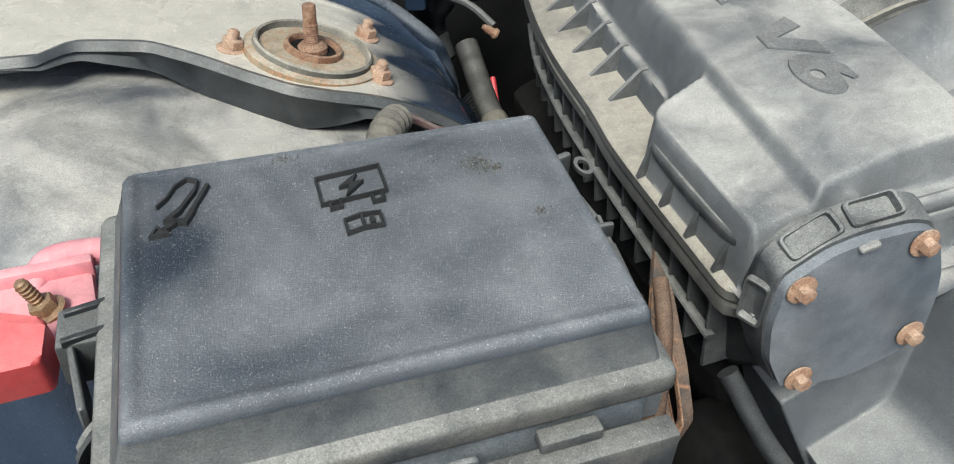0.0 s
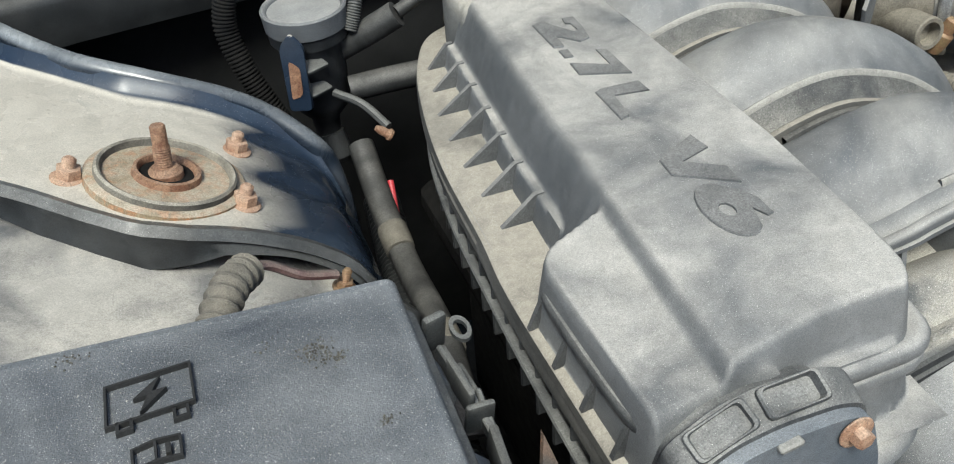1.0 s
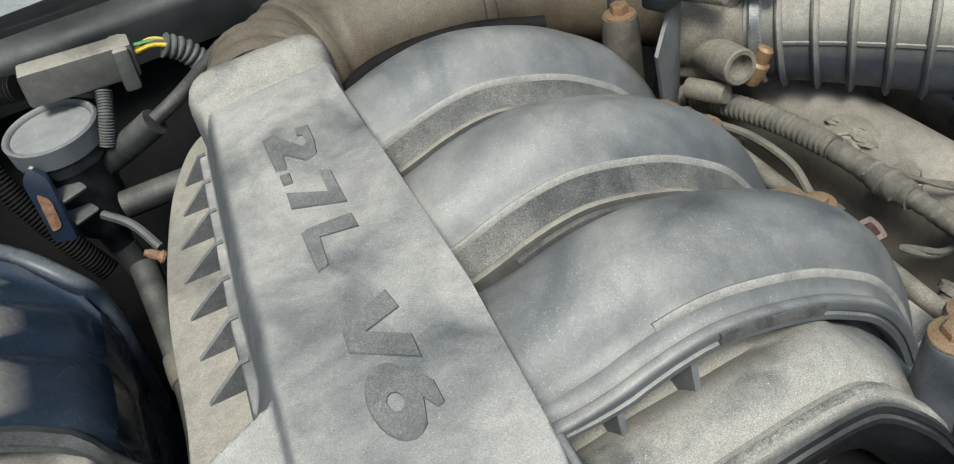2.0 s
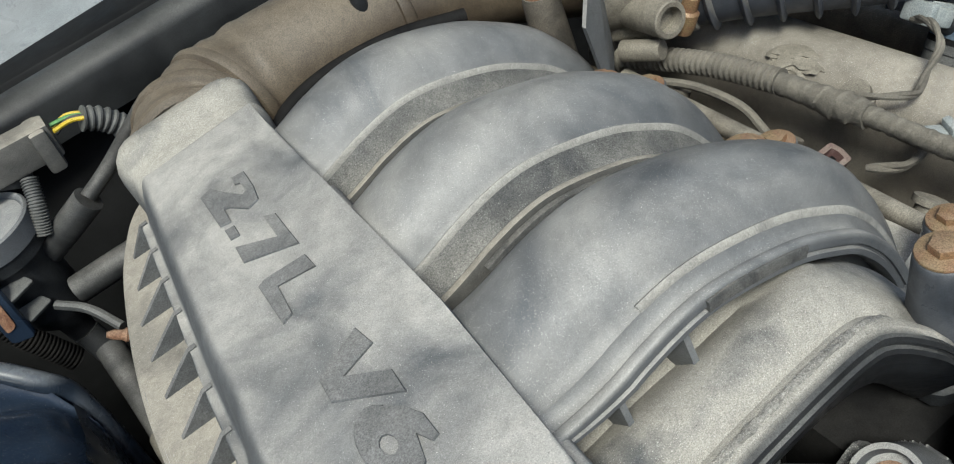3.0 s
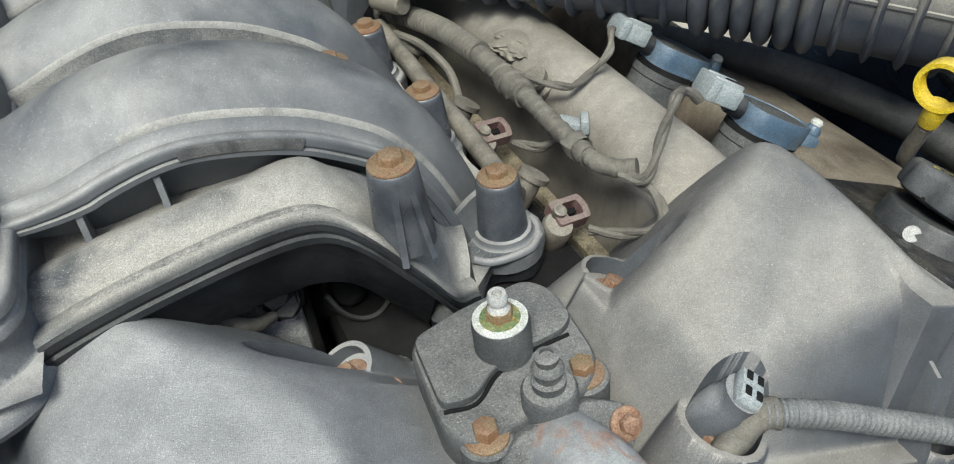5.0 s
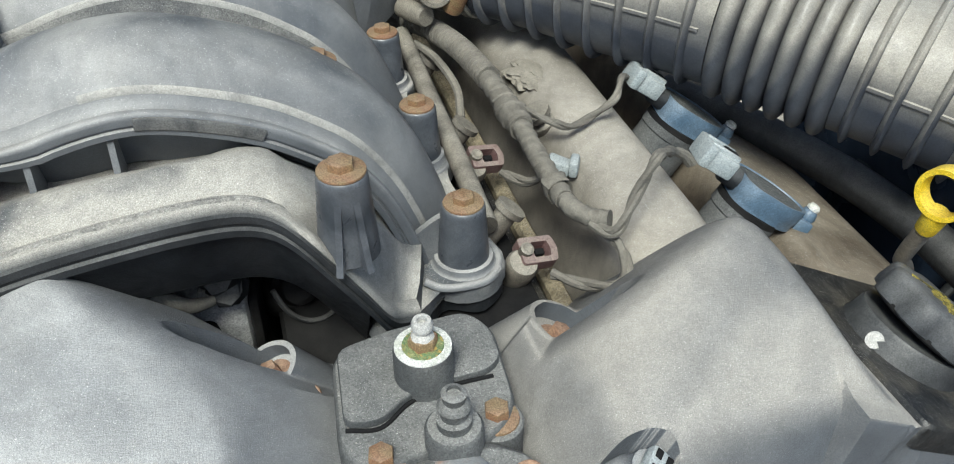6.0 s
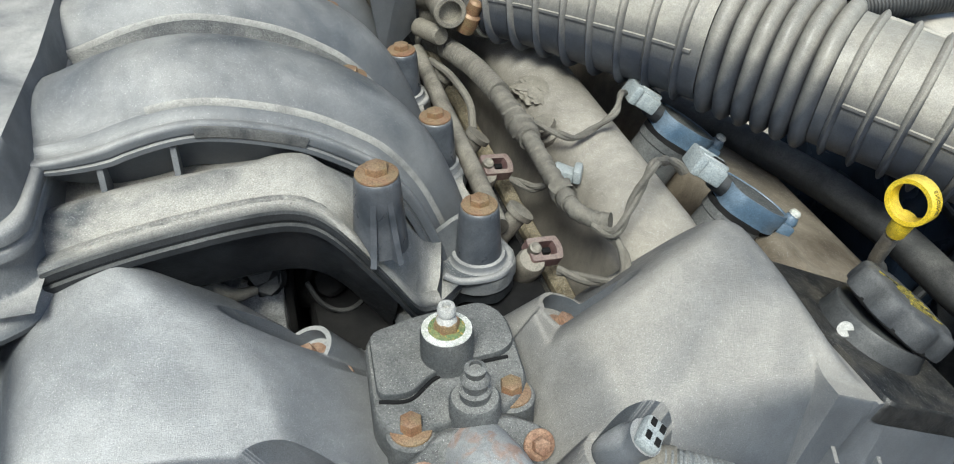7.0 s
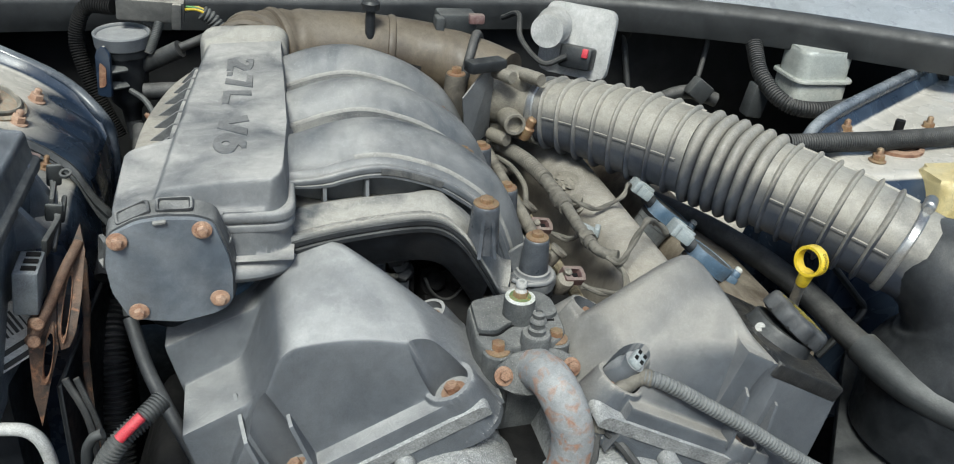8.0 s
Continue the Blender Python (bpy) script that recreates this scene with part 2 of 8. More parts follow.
CAPSKIN = surf("scuffed_cap_plastic", (0.100, 0.120, 0.145), (0.190, 0.207, 0.225), (0.4, 0.41, 0.41), 0.4, 0.5, patch=18, grain=2000, bump=0.22, speck=0.4, slope=0.5)
KNOB = surf("knob_plastic", (0.030, 0.033, 0.037), (0.055, 0.058, 0.062), (0.36, 0.35, 0.32), 0.35, 0.5, patch=40, slope=0.7)
STRIP = surf("weather_strip_rubber", (0.010, 0.011, 0.012), (0.028, 0.030, 0.031), (0.3, 0.3, 0.29), 0.25, 0.5, patch=14)
SERVO = surf("dusty_servo", (0.38, 0.38, 0.37), (0.52, 0.515, 0.50), TAN, 0.4, 0.6, patch=30)
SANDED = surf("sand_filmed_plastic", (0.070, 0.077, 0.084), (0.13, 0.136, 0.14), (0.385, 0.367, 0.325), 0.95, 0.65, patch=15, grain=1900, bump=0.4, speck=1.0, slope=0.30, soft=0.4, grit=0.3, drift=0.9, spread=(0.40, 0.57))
CRUST = surf("gritty_crust", (0.10, 0.10, 0.095), (0.26, 0.25, 0.23), (0.50, 0.48, 0.43), 0.6, 0.8, patch=120, grain=1200, bump=0.7, speck=1.2, slope=0.3, grit=0.35)
TRAY = surf("blue_grey_tray_plastic", (0.090, 0.108, 0.128), (0.19, 0.21, 0.225), (0.40, 0.40, 0.38), 0.5, 0.42, patch=26, grain=1500, bump=0.3, speck=0.6)
SKIRT = surf("dusty_skirt_plastic", (0.040, 0.044, 0.050), (0.115, 0.114, 0.108), (0.42, 0.41, 0.37), 0.5, 0.6, patch=35, grain=1200, bump=0.3, speck=0.5, grit=0.2)
GLOSS = surf("glossy_blue_paint", (0.012, 0.019, 0.032), (0.026, 0.036, 0.052), (0.36, 0.385, 0.40), 0.8, 0.27, patch=20, bump=0.02, slope=0.6, soft=0.3, grit=0.06)
POST = surf("post_plastic", (0.032, 0.038, 0.047), (0.085, 0.092, 0.104), (0.42, 0.41, 0.38), 0.6, 0.36, patch=40, bump=0.06, slope=0.7, soft=0.25, grit=0.1)
BROWN = surf("oily_brown_casting", (0.085, 0.066, 0.046), (0.17, 0.14, 0.102), (0.36, 0.32, 0.25), 0.55, 0.65, patch=30, speck=0.7, bump=0.3, grit=0.2, spread=(0.35, 0.7))
LEAVES = surf("leaf_litter", (0.12, 0.075, 0.04), (0.24, 0.15, 0.08), (0.3, 0.2, 0.12), 0.6, 0.9, patch=9, grain=60, bump=1.0)
BRACKET = surf("dark_rust", (0.050, 0.042, 0.038), (0.14, 0.085, 0.058), TAN, 0.10, 0.75, patch=50, bump=0.4, rust=(0.28, 0.14, 0.08), rust_amount=0.25)
PRIMER = surf("firewall_black", (0.006, 0.0065, 0.007), (0.014, 0.0145, 0.015), rough=0.65, patch=9, spec=0.3)


# ---- mesh tools ----
def base_of(ob):
    while ob.parent:
        ob = ob.parent
    return ob.location


def thing(name, at, label, category, group="", kind=""):
    ob = new(name)
    ob.location = at
    ob.empty_display_size = 0.02
    return tagged(ob, label, category, group, kind)


def part(name, bm, material, parent, label="", crease=38):
    """Links a bmesh, given in world metres, as one mesh object under a thing or a part."""
    bmesh.ops.recalc_face_normals(bm, faces=bm.faces)
    if parent is not None:
        bmesh.ops.translate(bm, verts=bm.verts, vec=-base_of(parent))
    for f in bm.faces:
        f.smooth = True
    for e in bm.edges:
        if len(e.link_faces) == 2 and e.calc_face_angle(0) > radians(crease):
            e.smooth = False
    me = bpy.data.meshes.new(name)
    bm.to_mesh(me)
    bm.free()
    me.materials.append(material)
    ob = new(name, me)
    if parent is not None:
        ob.parent = parent
    if label:
        ob["label"] = label
    return ob


def single(name, bm, material, label, category, kind="", group="", crease=38):
    """A thing of one mesh."""
    return tagged(part(name, bm, material, None, "", crease), label, category, group, kind)


def spline(pts, sub=6):
    """A smooth line through points (Catmull-Rom)."""
    p = [Vector(q) for q in pts]
    p = [p[0] * 2 - p[1]] + p + [p[-1] * 2 - p[-2]]
    out = []
    for i in range(1, len(p) - 2):
        a, b, c, d = p[i - 1:i + 3]
        for k in range(sub):
            t = k / sub
            out.append(0.5 * ((2 * b) + (c - a) * t + (2 * a - 5 * b + 4 * c - d) * t * t + (3 * b - a - 3 * c + d) * t ** 3))
    return out + [p[-2]]


def loft(bm, rings, cap=True, closed=True):
    rows = [[bm.verts.new(v) for v in r] for r in rings]
    n = len(rows[0])
    for a, b in zip(rows, rows[1:]):
        for i in range(n if closed else n - 1):
            j = (i + 1) % n
            bm.faces.new((a[i], a[j], b[j], b[i]))
    if cap and closed:
        bm.faces.new(rows[0][::-1])
        bm.faces.new(rows[-1])
    return rows


def tube(bm, pts, radius, n=12, sub=6, flat=1.0, smooth=True, up=(0, 0, 1)):
    """A round hose along points; radius: metres, or a function of the length run and the share of the whole."""
    line = spline(pts, sub) if smooth else [Vector(p) for p in pts]
    total = sum((b - a).length for a, b in zip(line, line[1:]))
    rings, run, side = [], 0.0, None
    for i, p in enumerate(line):
        t = (line[min(i + 1, len(line) - 1)] - line[max(i - 1, 0)]).normalized()
        if side is None:
            ref = Vector(up) if abs(t.dot(Vector(up))) < 0.95 else Vector((1, 0, 0))
            side = ref.cross(t).normalized()
        side = (side - t * side.dot(t)).normalized()
        other = t.cross(side)
        if i:
            run += (p - line[i - 1]).length
        r = radius(run, run / total) if callable(radius) else radius
        rings.append([p + side * r * math.cos(a) + other * r * flat * math.sin(a) for a in (2 * math.pi * k / n for k in range(n))])
    loft(bm, rings)


def ribbed(r, pitch=0.004, depth=0.1):
    return lambda run, share: r * (1 + depth * math.copysign(abs(math.cos(math.pi * 2 * run / pitch)) ** 0.6, math.cos(math.pi * 2 * run / pitch)))


def conduit(bm, pts, r, pitch=0.005, n=14, depth=0.09):
    """A corrugated hose."""
    line = spline(pts, 8)
    total = sum((b - a).length for a, b in zip(line, line[1:]))
    steps = max(int(total / pitch * 4), 8)
    even, k, run = [], 0, 0.0
    for s in range(steps + 1):
        goal = total * s / steps
        while k < len(line) - 2 and run + (line[k + 1] - line[k]).length < goal:
            run += (line[k + 1] - line[k]).length
            k += 1
        d = (line[k + 1] - line[k]).length or 1
        even.append(line[k].lerp(line[k + 1], min((goal - run) / d, 1)))
    tube(bm, even, lambda run, share: r * (1 + depth * (1 if int(round(run / total * steps)) % 4 < 2 else -1)), n, smooth=False)


def box(bm, c, s, turn=None, bevel=0.0, seg=2, taper=1.0):
    """A block of size s at c; taper shrinks its top."""
    m = Matrix.Translation(c) @ (turn or Matrix()).to_4x4()
    got = bmesh.ops.create_cube(bm, size=1.0)["verts"]
    for v in got:
        k = taper if v.co.z > 0 else 1.0
        v.co = Vector((v.co.x * s[0] * k, v.co.y * s[1] * k, v.co.z * s[2]))
    bmesh.ops.transform(bm, matrix=m, verts=got)
    if bevel:
        edges = list({e for v in got for e in v.link_edges})
        bmesh.ops.bevel(bm, geom=edges, offset=bevel, segments=seg, profile=0.5, affect="EDGES", clamp_overlap=True)


def prism(bm, outline, m, z0, z1, bevel=0.0, seg=2, shrink=0.0):
    """An outline of (x, y) raised from z0 to z1 in the pose m, rounded at its edges."""
    cx = sum(p[0] for p in outline) / len(outline)
    cy = sum(p[1] for p in outline) / len(outline)
    own = bmesh.new()
    lo = [own.verts.new((x, y, z0)) for x, y in outline]
    hi = [own.verts.new((x + (cx - x) * shrink, y + (cy - y) * shrink, z1)) for x, y in outline]
    own.faces.new(lo[::-1])
    own.faces.new(hi)
    for i in range(len(lo)):
        j = (i + 1) % len(lo)
        own.faces.new((lo[i], lo[j], hi[j], hi[i]))
    if bevel:
        top = [e for e in own.edges if all(v in hi for v in e.verts)]
        bmesh.ops.bevel(own, geom=top, offset=bevel, segments=seg, profile=0.5, affect="EDGES", clamp_overlap=True)
    bmesh.ops.transform(own, matrix=m, verts=own.verts)
    me = bpy.data.meshes.new("t")
    own.to_mesh(me)
    own.free()
    bm.from_mesh(me)
    bpy.data.meshes.remove(me)


def rounded(outline, r, n=4):
    """The outline with its corners rounded by r (a number, or one for each corner)."""
    out, k = [], len(outline)
    for i in range(k):
        p, a, b = (Vector(outline[j % k]) for j in (i, i - 1, i + 1))
        d = r[i] if isinstance(r, (list, tuple)) else r
        d = min(d, (a - p).length * 0.49, (b - p).length * 0.49)
        s, e = p + (a - p).normalized() * d, p + (b - p).normalized() * d
        for q in range(n + 1):
            t = q / n
            v = s * (1 - t) ** 2 + p * 2 * t * (1 - t) + e * t * t
            out.append((v.x, v.y))
    return out


def lathe(bm, profile, m, n=20):
    """Turns a profile of (radius, height) round the z axis of the pose m."""
    rings = [[m @ Vector((max(r, 1e-5) * math.cos(a), max(r, 1e-5) * math.sin(a), z)) for a in (2 * math.pi * k / n for k in range(n))] for r, z in profile]
    loft(bm, rings)


def axis(at, way):
    """The pose at a place whose z axis points along way."""
    return Matrix.Translation(at) @ Vector(way).to_track_quat("Z", "Y").to_matrix().to_4x4()


def smin(a, b, k=0.01):
    h = max(k - abs(a - b), 0) / k
    return min(a, b) - h * h * k * 0.25


def smax(a, b, k=0.01):
    return -smin(-a, -b, k)


def relief(bm, x0, x1, y0, y1, nx, ny, height, bottom):
    """A skin z = height(x, y) over a rectangle, closed by a skirt down to bottom."""
    g = [[bm.verts.new((x0 + (x1 - x0) * i / nx, y0 + (y1 - y0) * j / ny, height(x0 + (x1 - x0) * i / nx, y0 + (y1 - y0) * j / ny))) for i in range(nx + 1)] for j in range(ny + 1)]
    for j in range(ny):
        for i in range(nx):
            bm.faces.new((g[j][i], g[j][i + 1], g[j + 1][i + 1], g[j + 1][i]))
    rim = g[0] + [r[-1] for r in g[1:]] + g[-1][-2::-1] + [r[0] for r in g[-2:0:-1]]
    low = [bm.verts.new((v.co.x, v.co.y, bottom)) for v in rim]
    for i in range(len(rim)):
        j = (i + 1) % len(rim)
        bm.faces.new((rim[j], rim[i], low[i], low[j]))
    bm.faces.new(low)


def track(x, table):
    """The value at x of a table of (x, value) rows, joined smoothly."""
    if x <= table[0][0]:
        return table[0][1]
    for (a, u), (b, v) in zip(table, table[1:]):
        if x <= b:
            t = (x - a) / (b - a)
            return u + (v - u) * t
    return table[-1][1]


def bolt(name, at, way, size, parent, material=RUST, washer=1.0, label="", height=0.55):
    """A flanged bolt: washer and hexagon head with a dished top. size: the washer's radius."""
    m = axis(at, way)
    bm = bmesh.new()
    r = size
    lathe(bm, [(r * 0.97, 0), (r, r * 0.06), (r * 0.98, r * 0.13), (r * 0.72, r * 0.2), (0, r * 0.2)], m, 20)
    hexr = r * 0.56
    ring = [(hexr * math.cos(math.pi * k / 3 + 0.3), hexr * math.sin(math.pi * k / 3 + 0.3)) for k in range(6)]
    prism(bm, ring, m, r * 0.18, r * (0.2 + height), bevel=r * 0.07, seg=2)
    return part(name, bm, material, parent, label)


def nut_on_stud(name, at, way, size, parent, material=RUST, length=2.2):
    """A rusted nut with a stub of thread that stands out of it."""
    m = axis(at, way)
    bm = bmesh.new()
    r = size
    lathe(bm, [(r * 1.35, 0), (r * 1.38, r * 0.15), (r * 1.1, r * 0.3), (0, r * 0.3)], m, 18)
    prism(bm, [(r * math.cos(math.pi * k / 3), r * math.sin(math.pi * k / 3)) for k in range(6)], m, r * 0.25, r * 1.15, bevel=r * 0.12)
    prof = [(r * 0.55, r * 1.1)]
    for k in range(6):
        z = r * (1.15 + (length - 1.25) * k / 6)
        prof += [(r * 0.55, z), (r * 0.47, z + r * 0.09)]
    prof += [(r * 0.45, r * length - r * 0.15), (r * 0.3, r * length), (0, r * length)]
    lathe(bm, prof, m, 14)
    return part(name, bm, material, parent)

# ---- intake manifold ----
UP = (0, 0, 1)
manifold = thing("intake_manifold", (-0.18, 0.28, 0.75), "dust-covered grey plastic intake manifold with three curved runners", "intake manifold")
RIGHT = [(0.10, -0.189), (0.16, -0.183), (0.24, -0.175), (0.45, -0.168), (0.50, -0.166)]
LEFT = [(0.10, -0.282), (0.224, -0.272), (0.323, -0.266), (0.478, -0.250), (0.52, -0.246)]


def box_ring(y0, y1, grow, z, r, tilt=0.0):
    """The outline of the raised box, grown outwards by grow, at the height z."""
    o = [(track(y0, LEFT) - grow, y0 - grow), (track(y0, RIGHT) + grow, y0 - grow), (track(y1, RIGHT) + grow, y1 + grow * 0.5), (track(y1, LEFT) - grow, y1 + grow * 0.5)]
    return [(x, y, z + tilt * (x + 0.22)) for x, y in rounded(o, r, 5)]


# flange with its left bow, and the shell that hangs under it
FLANGE = [(-0.328, 0.115), (-0.327, 0.237), (-0.322, 0.292), (-0.317, 0.371), (-0.305, 0.445), (-0.287, 0.511), (-0.258, 0.56), (-0.20, 0.575),
          (-0.172, 0.53), (-0.178, 0.20), (-0.215, 0.135), (-0.225, 0.106), (-0.30, 0.098)]


def ring_of(outline, inset, z):
    cx, cy = -0.245, 0.33
    out = []
    for x, y in outline:
        d = Vector((cx - x, (cy - y) * 0.35)).normalized() * inset
        out.append((x + d.x, y + d.y, z))
    return out


smooth_flange = [(v.x, v.y) for v in spline([(x, y, 0) for x, y in FLANGE[:9]], 5)] + FLANGE[9:]
smooth_flange = rounded(smooth_flange, 0.006, 2)
bm = bmesh.new()
loft(bm, [ring_of(smooth_flange, i, z) for i, z in ((0.004, 0.829), (0.0, 0.832), (0.0, 0.838), (0.0012, 0.8395), (0.0012, 0.841), (0.0, 0.8425), (0.001, 0.847), (0.005, 0.8492))])
part("flange", bm, DUSTY, manifold, "pale dust-caked flange of the plenum")
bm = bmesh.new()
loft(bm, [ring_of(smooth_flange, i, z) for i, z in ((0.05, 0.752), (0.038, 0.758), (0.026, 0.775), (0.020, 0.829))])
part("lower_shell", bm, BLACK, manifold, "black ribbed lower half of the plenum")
# fins of the lower shell, a grid of upright webs and one long rib
for k in range(17):
    y = 0.135 + k * 0.0225
    x = track(y, [(0.11, -0.325), (0.29, -0.319), (0.371, -0.314), (0.445, -0.303), (0.511, -0.284)])
    bm = bmesh.new()
    box(bm, (x + 0.013, y, 0.8), (0.022, 0.0026, 0.056), None, 0.0006, 1)
    part("web", bm, COLLAR, manifold)
bm = bmesh.new()
tube(bm, [(-0.322, 0.13, 0.8), (-0.319, 0.24, 0.8), (-0.316, 0.30, 0.8), (-0.311, 0.371, 0.8), (-0.30, 0.445, 0.8), (-0.283, 0.505, 0.8)], 0.0032, 8, flat=0.5)
part("long_rib", bm, COLLAR, manifold)

# cover: raised box, front platform and side ledge in one moulding
EDGE_LEFT = [(0.09, -0.3245), (0.237, -0.3235), (0.292, -0.3185), (0.371, -0.3135), (0.445, -0.3015), (0.511, -0.2835)]
BEHIND = [(-0.325, 0.226), (-0.300, 0.232), (-0.262, 0.244)]
FRONT_EDGE = [(-0.285, 0.1170), (-0.274, 0.1190), (-0.236, 0.1250), (-0.205, 0.1235), (-0.185, 0.1200)]


def cover_top(x, y):
    left, right = track(y, LEFT), track(y, RIGHT)
    top = 0.9008 + 0.055 * (x + 0.22)
    steep = min(max((y - 0.245) / 0.03, 0), 1)
    z = smin(top, top + (1.6 + 1.4 * steep) * (x - left + 0.002), 0.003 + 0.013 * steep)
    z = smin(z, top + 4.0 * (right + 0.002 - x), 0.007)
    z = smin(z, top + 3.2 * (y - track(x, FRONT_EDGE)), 0.007)
    if y < 0.15 and x > -0.30:
        z = smax(z, smin(0.8785, 0.8785 + 5 * (y - 0.1090), 0.003), 0.002)
        z = smin(z, 0.882 + 5.0 * (right + 0.004 - x), 0.006)
    z = smin(z, top + 2.0 * (0.488 - y), 0.01)
    if y < 0.29 and x < -0.225:
        inside = smin(x + 0.3205, track(x, BEHIND) - y, 0.016)
        p = 0.8915 + 0.17 * (x + 0.275) - 0.0010 * min(max((inside - 0.005) / 0.004, 0), 1)
        p = smin(p, p + 9.0 * (inside - 0.0030), 0.006)
        p = smin(p, p + 3.0 * (y - 0.1150), 0.010)
        p = smin(p, 0.8925 - 1.3 * (x + 0.267), 0.006)
        z = smax(z, p, 0.0015)
    ledge = smin(0.8658, 0.8658 + 6 * (x - left + 0.0185), 0.003)
    if y > 0.258:
        z = smax(z, ledge, 0.002)
    corner = smin(right + 0.0055 - x, y - 0.1075, 0.030)
    if x > -0.235:
        z = smin(z, 0.846 + 7.0 * corner, 0.004)
        return max(z, 0.842)
    return max(z, 0.8486)


bm = bmesh.new()
rows = []
for j in range(241):
    y = 0.096 + (0.494 - 0.096) * j / 240
    x0, x1 = track(y, EDGE_LEFT), track(y, RIGHT) + 0.0065
    rows.append([(x0 + (x1 - x0) * i / 110, y, cover_top(x0 + (x1 - x0) * i / 110, y)) for i in range(111)])
rows = [[(x, y, 0.842) for x, y, z in rows[0]]] + rows + [[(x, y, 0.842) for x, y, z in rows[-1]]]
loft(bm, rows, False, False)
cover = part("cover", bm, PLASTIC, manifold, "grey raised cover with dusty patches", 70)
# double lip round the foot of the box
bm = bmesh.new()
loft(bm, [box_ring(0.1165, 0.47, g, z, 0.022) for g, z in ((-0.004, 0.8690), (0.0065, 0.8690), (0.0078, 0.8702), (0.0078, 0.8745), (0.0062, 0.8768), (0.0035, 0.8775), (0.0015, 0.8762), (-0.004, 0.8762))])
part("cover_lip", bm, PLASTIC, manifold, "pale dusty lip round the cover", 50)
bm = bmesh.new()
loft(bm, [box_ring(0.1165, 0.47, g, z, 0.022) for g, z in ((-0.004, 0.835), (0.0030, 0.838), (0.0045, 0.860), (0.0075, 0.8615), (0.0075, 0.8655), (0.0062, 0.8672), (-0.004, 0.8672))])
part("lower_lip", bm, PLASTIC, manifold, "dark lower lip of the plenum", 50)
# grooved rim and webs under the platform's edge
bm = bmesh.new()
tube(bm, [(-0.296, 0.1145, 0.8695), (-0.312, 0.119, 0.8685), (-0.3182, 0.136, 0.8675), (-0.3186, 0.200, 0.8675), (-0.3150, 0.2155, 0.8675), (-0.305, 0.2255, 0.868), (-0.290, 0.2325, 0.870)], 0.0030, 10, flat=1.5)
part("platform_rim", bm, COLLAR, manifold, "dark rim under the platform's edge")
# no recess is cut here: a black strip stands in for its shade
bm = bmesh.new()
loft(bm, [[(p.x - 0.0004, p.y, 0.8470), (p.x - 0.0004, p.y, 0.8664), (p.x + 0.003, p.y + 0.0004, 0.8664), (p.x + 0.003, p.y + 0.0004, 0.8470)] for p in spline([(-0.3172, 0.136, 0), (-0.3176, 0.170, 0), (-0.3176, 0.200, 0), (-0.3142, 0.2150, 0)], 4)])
part("recess_shade_strip", bm, BLACK, manifold, "black strip standing in for the shaded recess under the platform's edge")
for k in range(4):
    bm = bmesh.new()
    y = 0.130 + 0.028 * k
    loft(bm, [[(-0.3268, q, 0.8488), (-0.3160, q, 0.8488), (-0.3160, q, 0.8680), (-0.3190, q, 0.8675)] for q in (y - 0.0015, y + 0.0015)])
    part("platform_web", bm, COLLAR, manifold)

# three-cornered gussets along the ledge
for k in range(7):
    y = 0.294 + 0.0337 * k
    wall = track(y, LEFT) - 0.0180
    tip = track(y, [(0.29, -0.3085), (0.386, -0.304), (0.43, -0.2985), (0.46, -0.291), (0.5, -0.282)])
    bm = bmesh.new()
    loft(bm, [[(tip, q, 0.8488), (wall + 0.004, q, 0.8480), (wall + 0.004, q, 0.8668), (wall - 0.001, q, 0.8664)] for q in (y - 0.0016, y + 0.0016)])
    part("gusset", bm, LETTER, manifold)

# raised lettering on the cover: bold slanted strokes that read towards the front
def letter(outline, x0, x1, y0, y1, hole=()):
    """A letter in low relief; (0, 0) is its foot where it begins, (1, 1) its head where it ends."""
    def at(u, w, lift, grow):
        x, y = x0 + (x1 - x0) * w + grow * (w - 0.5), y0 + (y1 - y0) * u - grow * (u - 0.5)
        return (x, y, 0.9008 + 0.055 * (x + 0.22) + lift)
    bm = bmesh.new()
    levels = ((-0.002, 0.0016), (0.0006, 0.0012), (0.0012, 0.0004))
    rows = [[bm.verts.new(at(u, w, lift, grow)) for u, w in outline] for lift, grow in levels]
    inner = [[bm.verts.new(at(u, w, lift, 0)) for u, w in hole] for lift, grow in levels]
    for ring in (rows, inner):
        for a, b in zip(ring, ring[1:]):
            for i in range(len(a)):
                bm.faces.new((a[i], a[(i + 1) % len(a)], b[(i + 1) % len(a)], b[i]))
    rim = [bm.edges.get((r[i], r[(i + 1) % len(r)])) for r in (rows[-1], inner[-1]) for i in range(len(r))]
    bmesh.ops.triangle_fill(bm, edges=rim, use_beauty=True)
    return part("letter", bm, LETTER, cover, "raised letter")


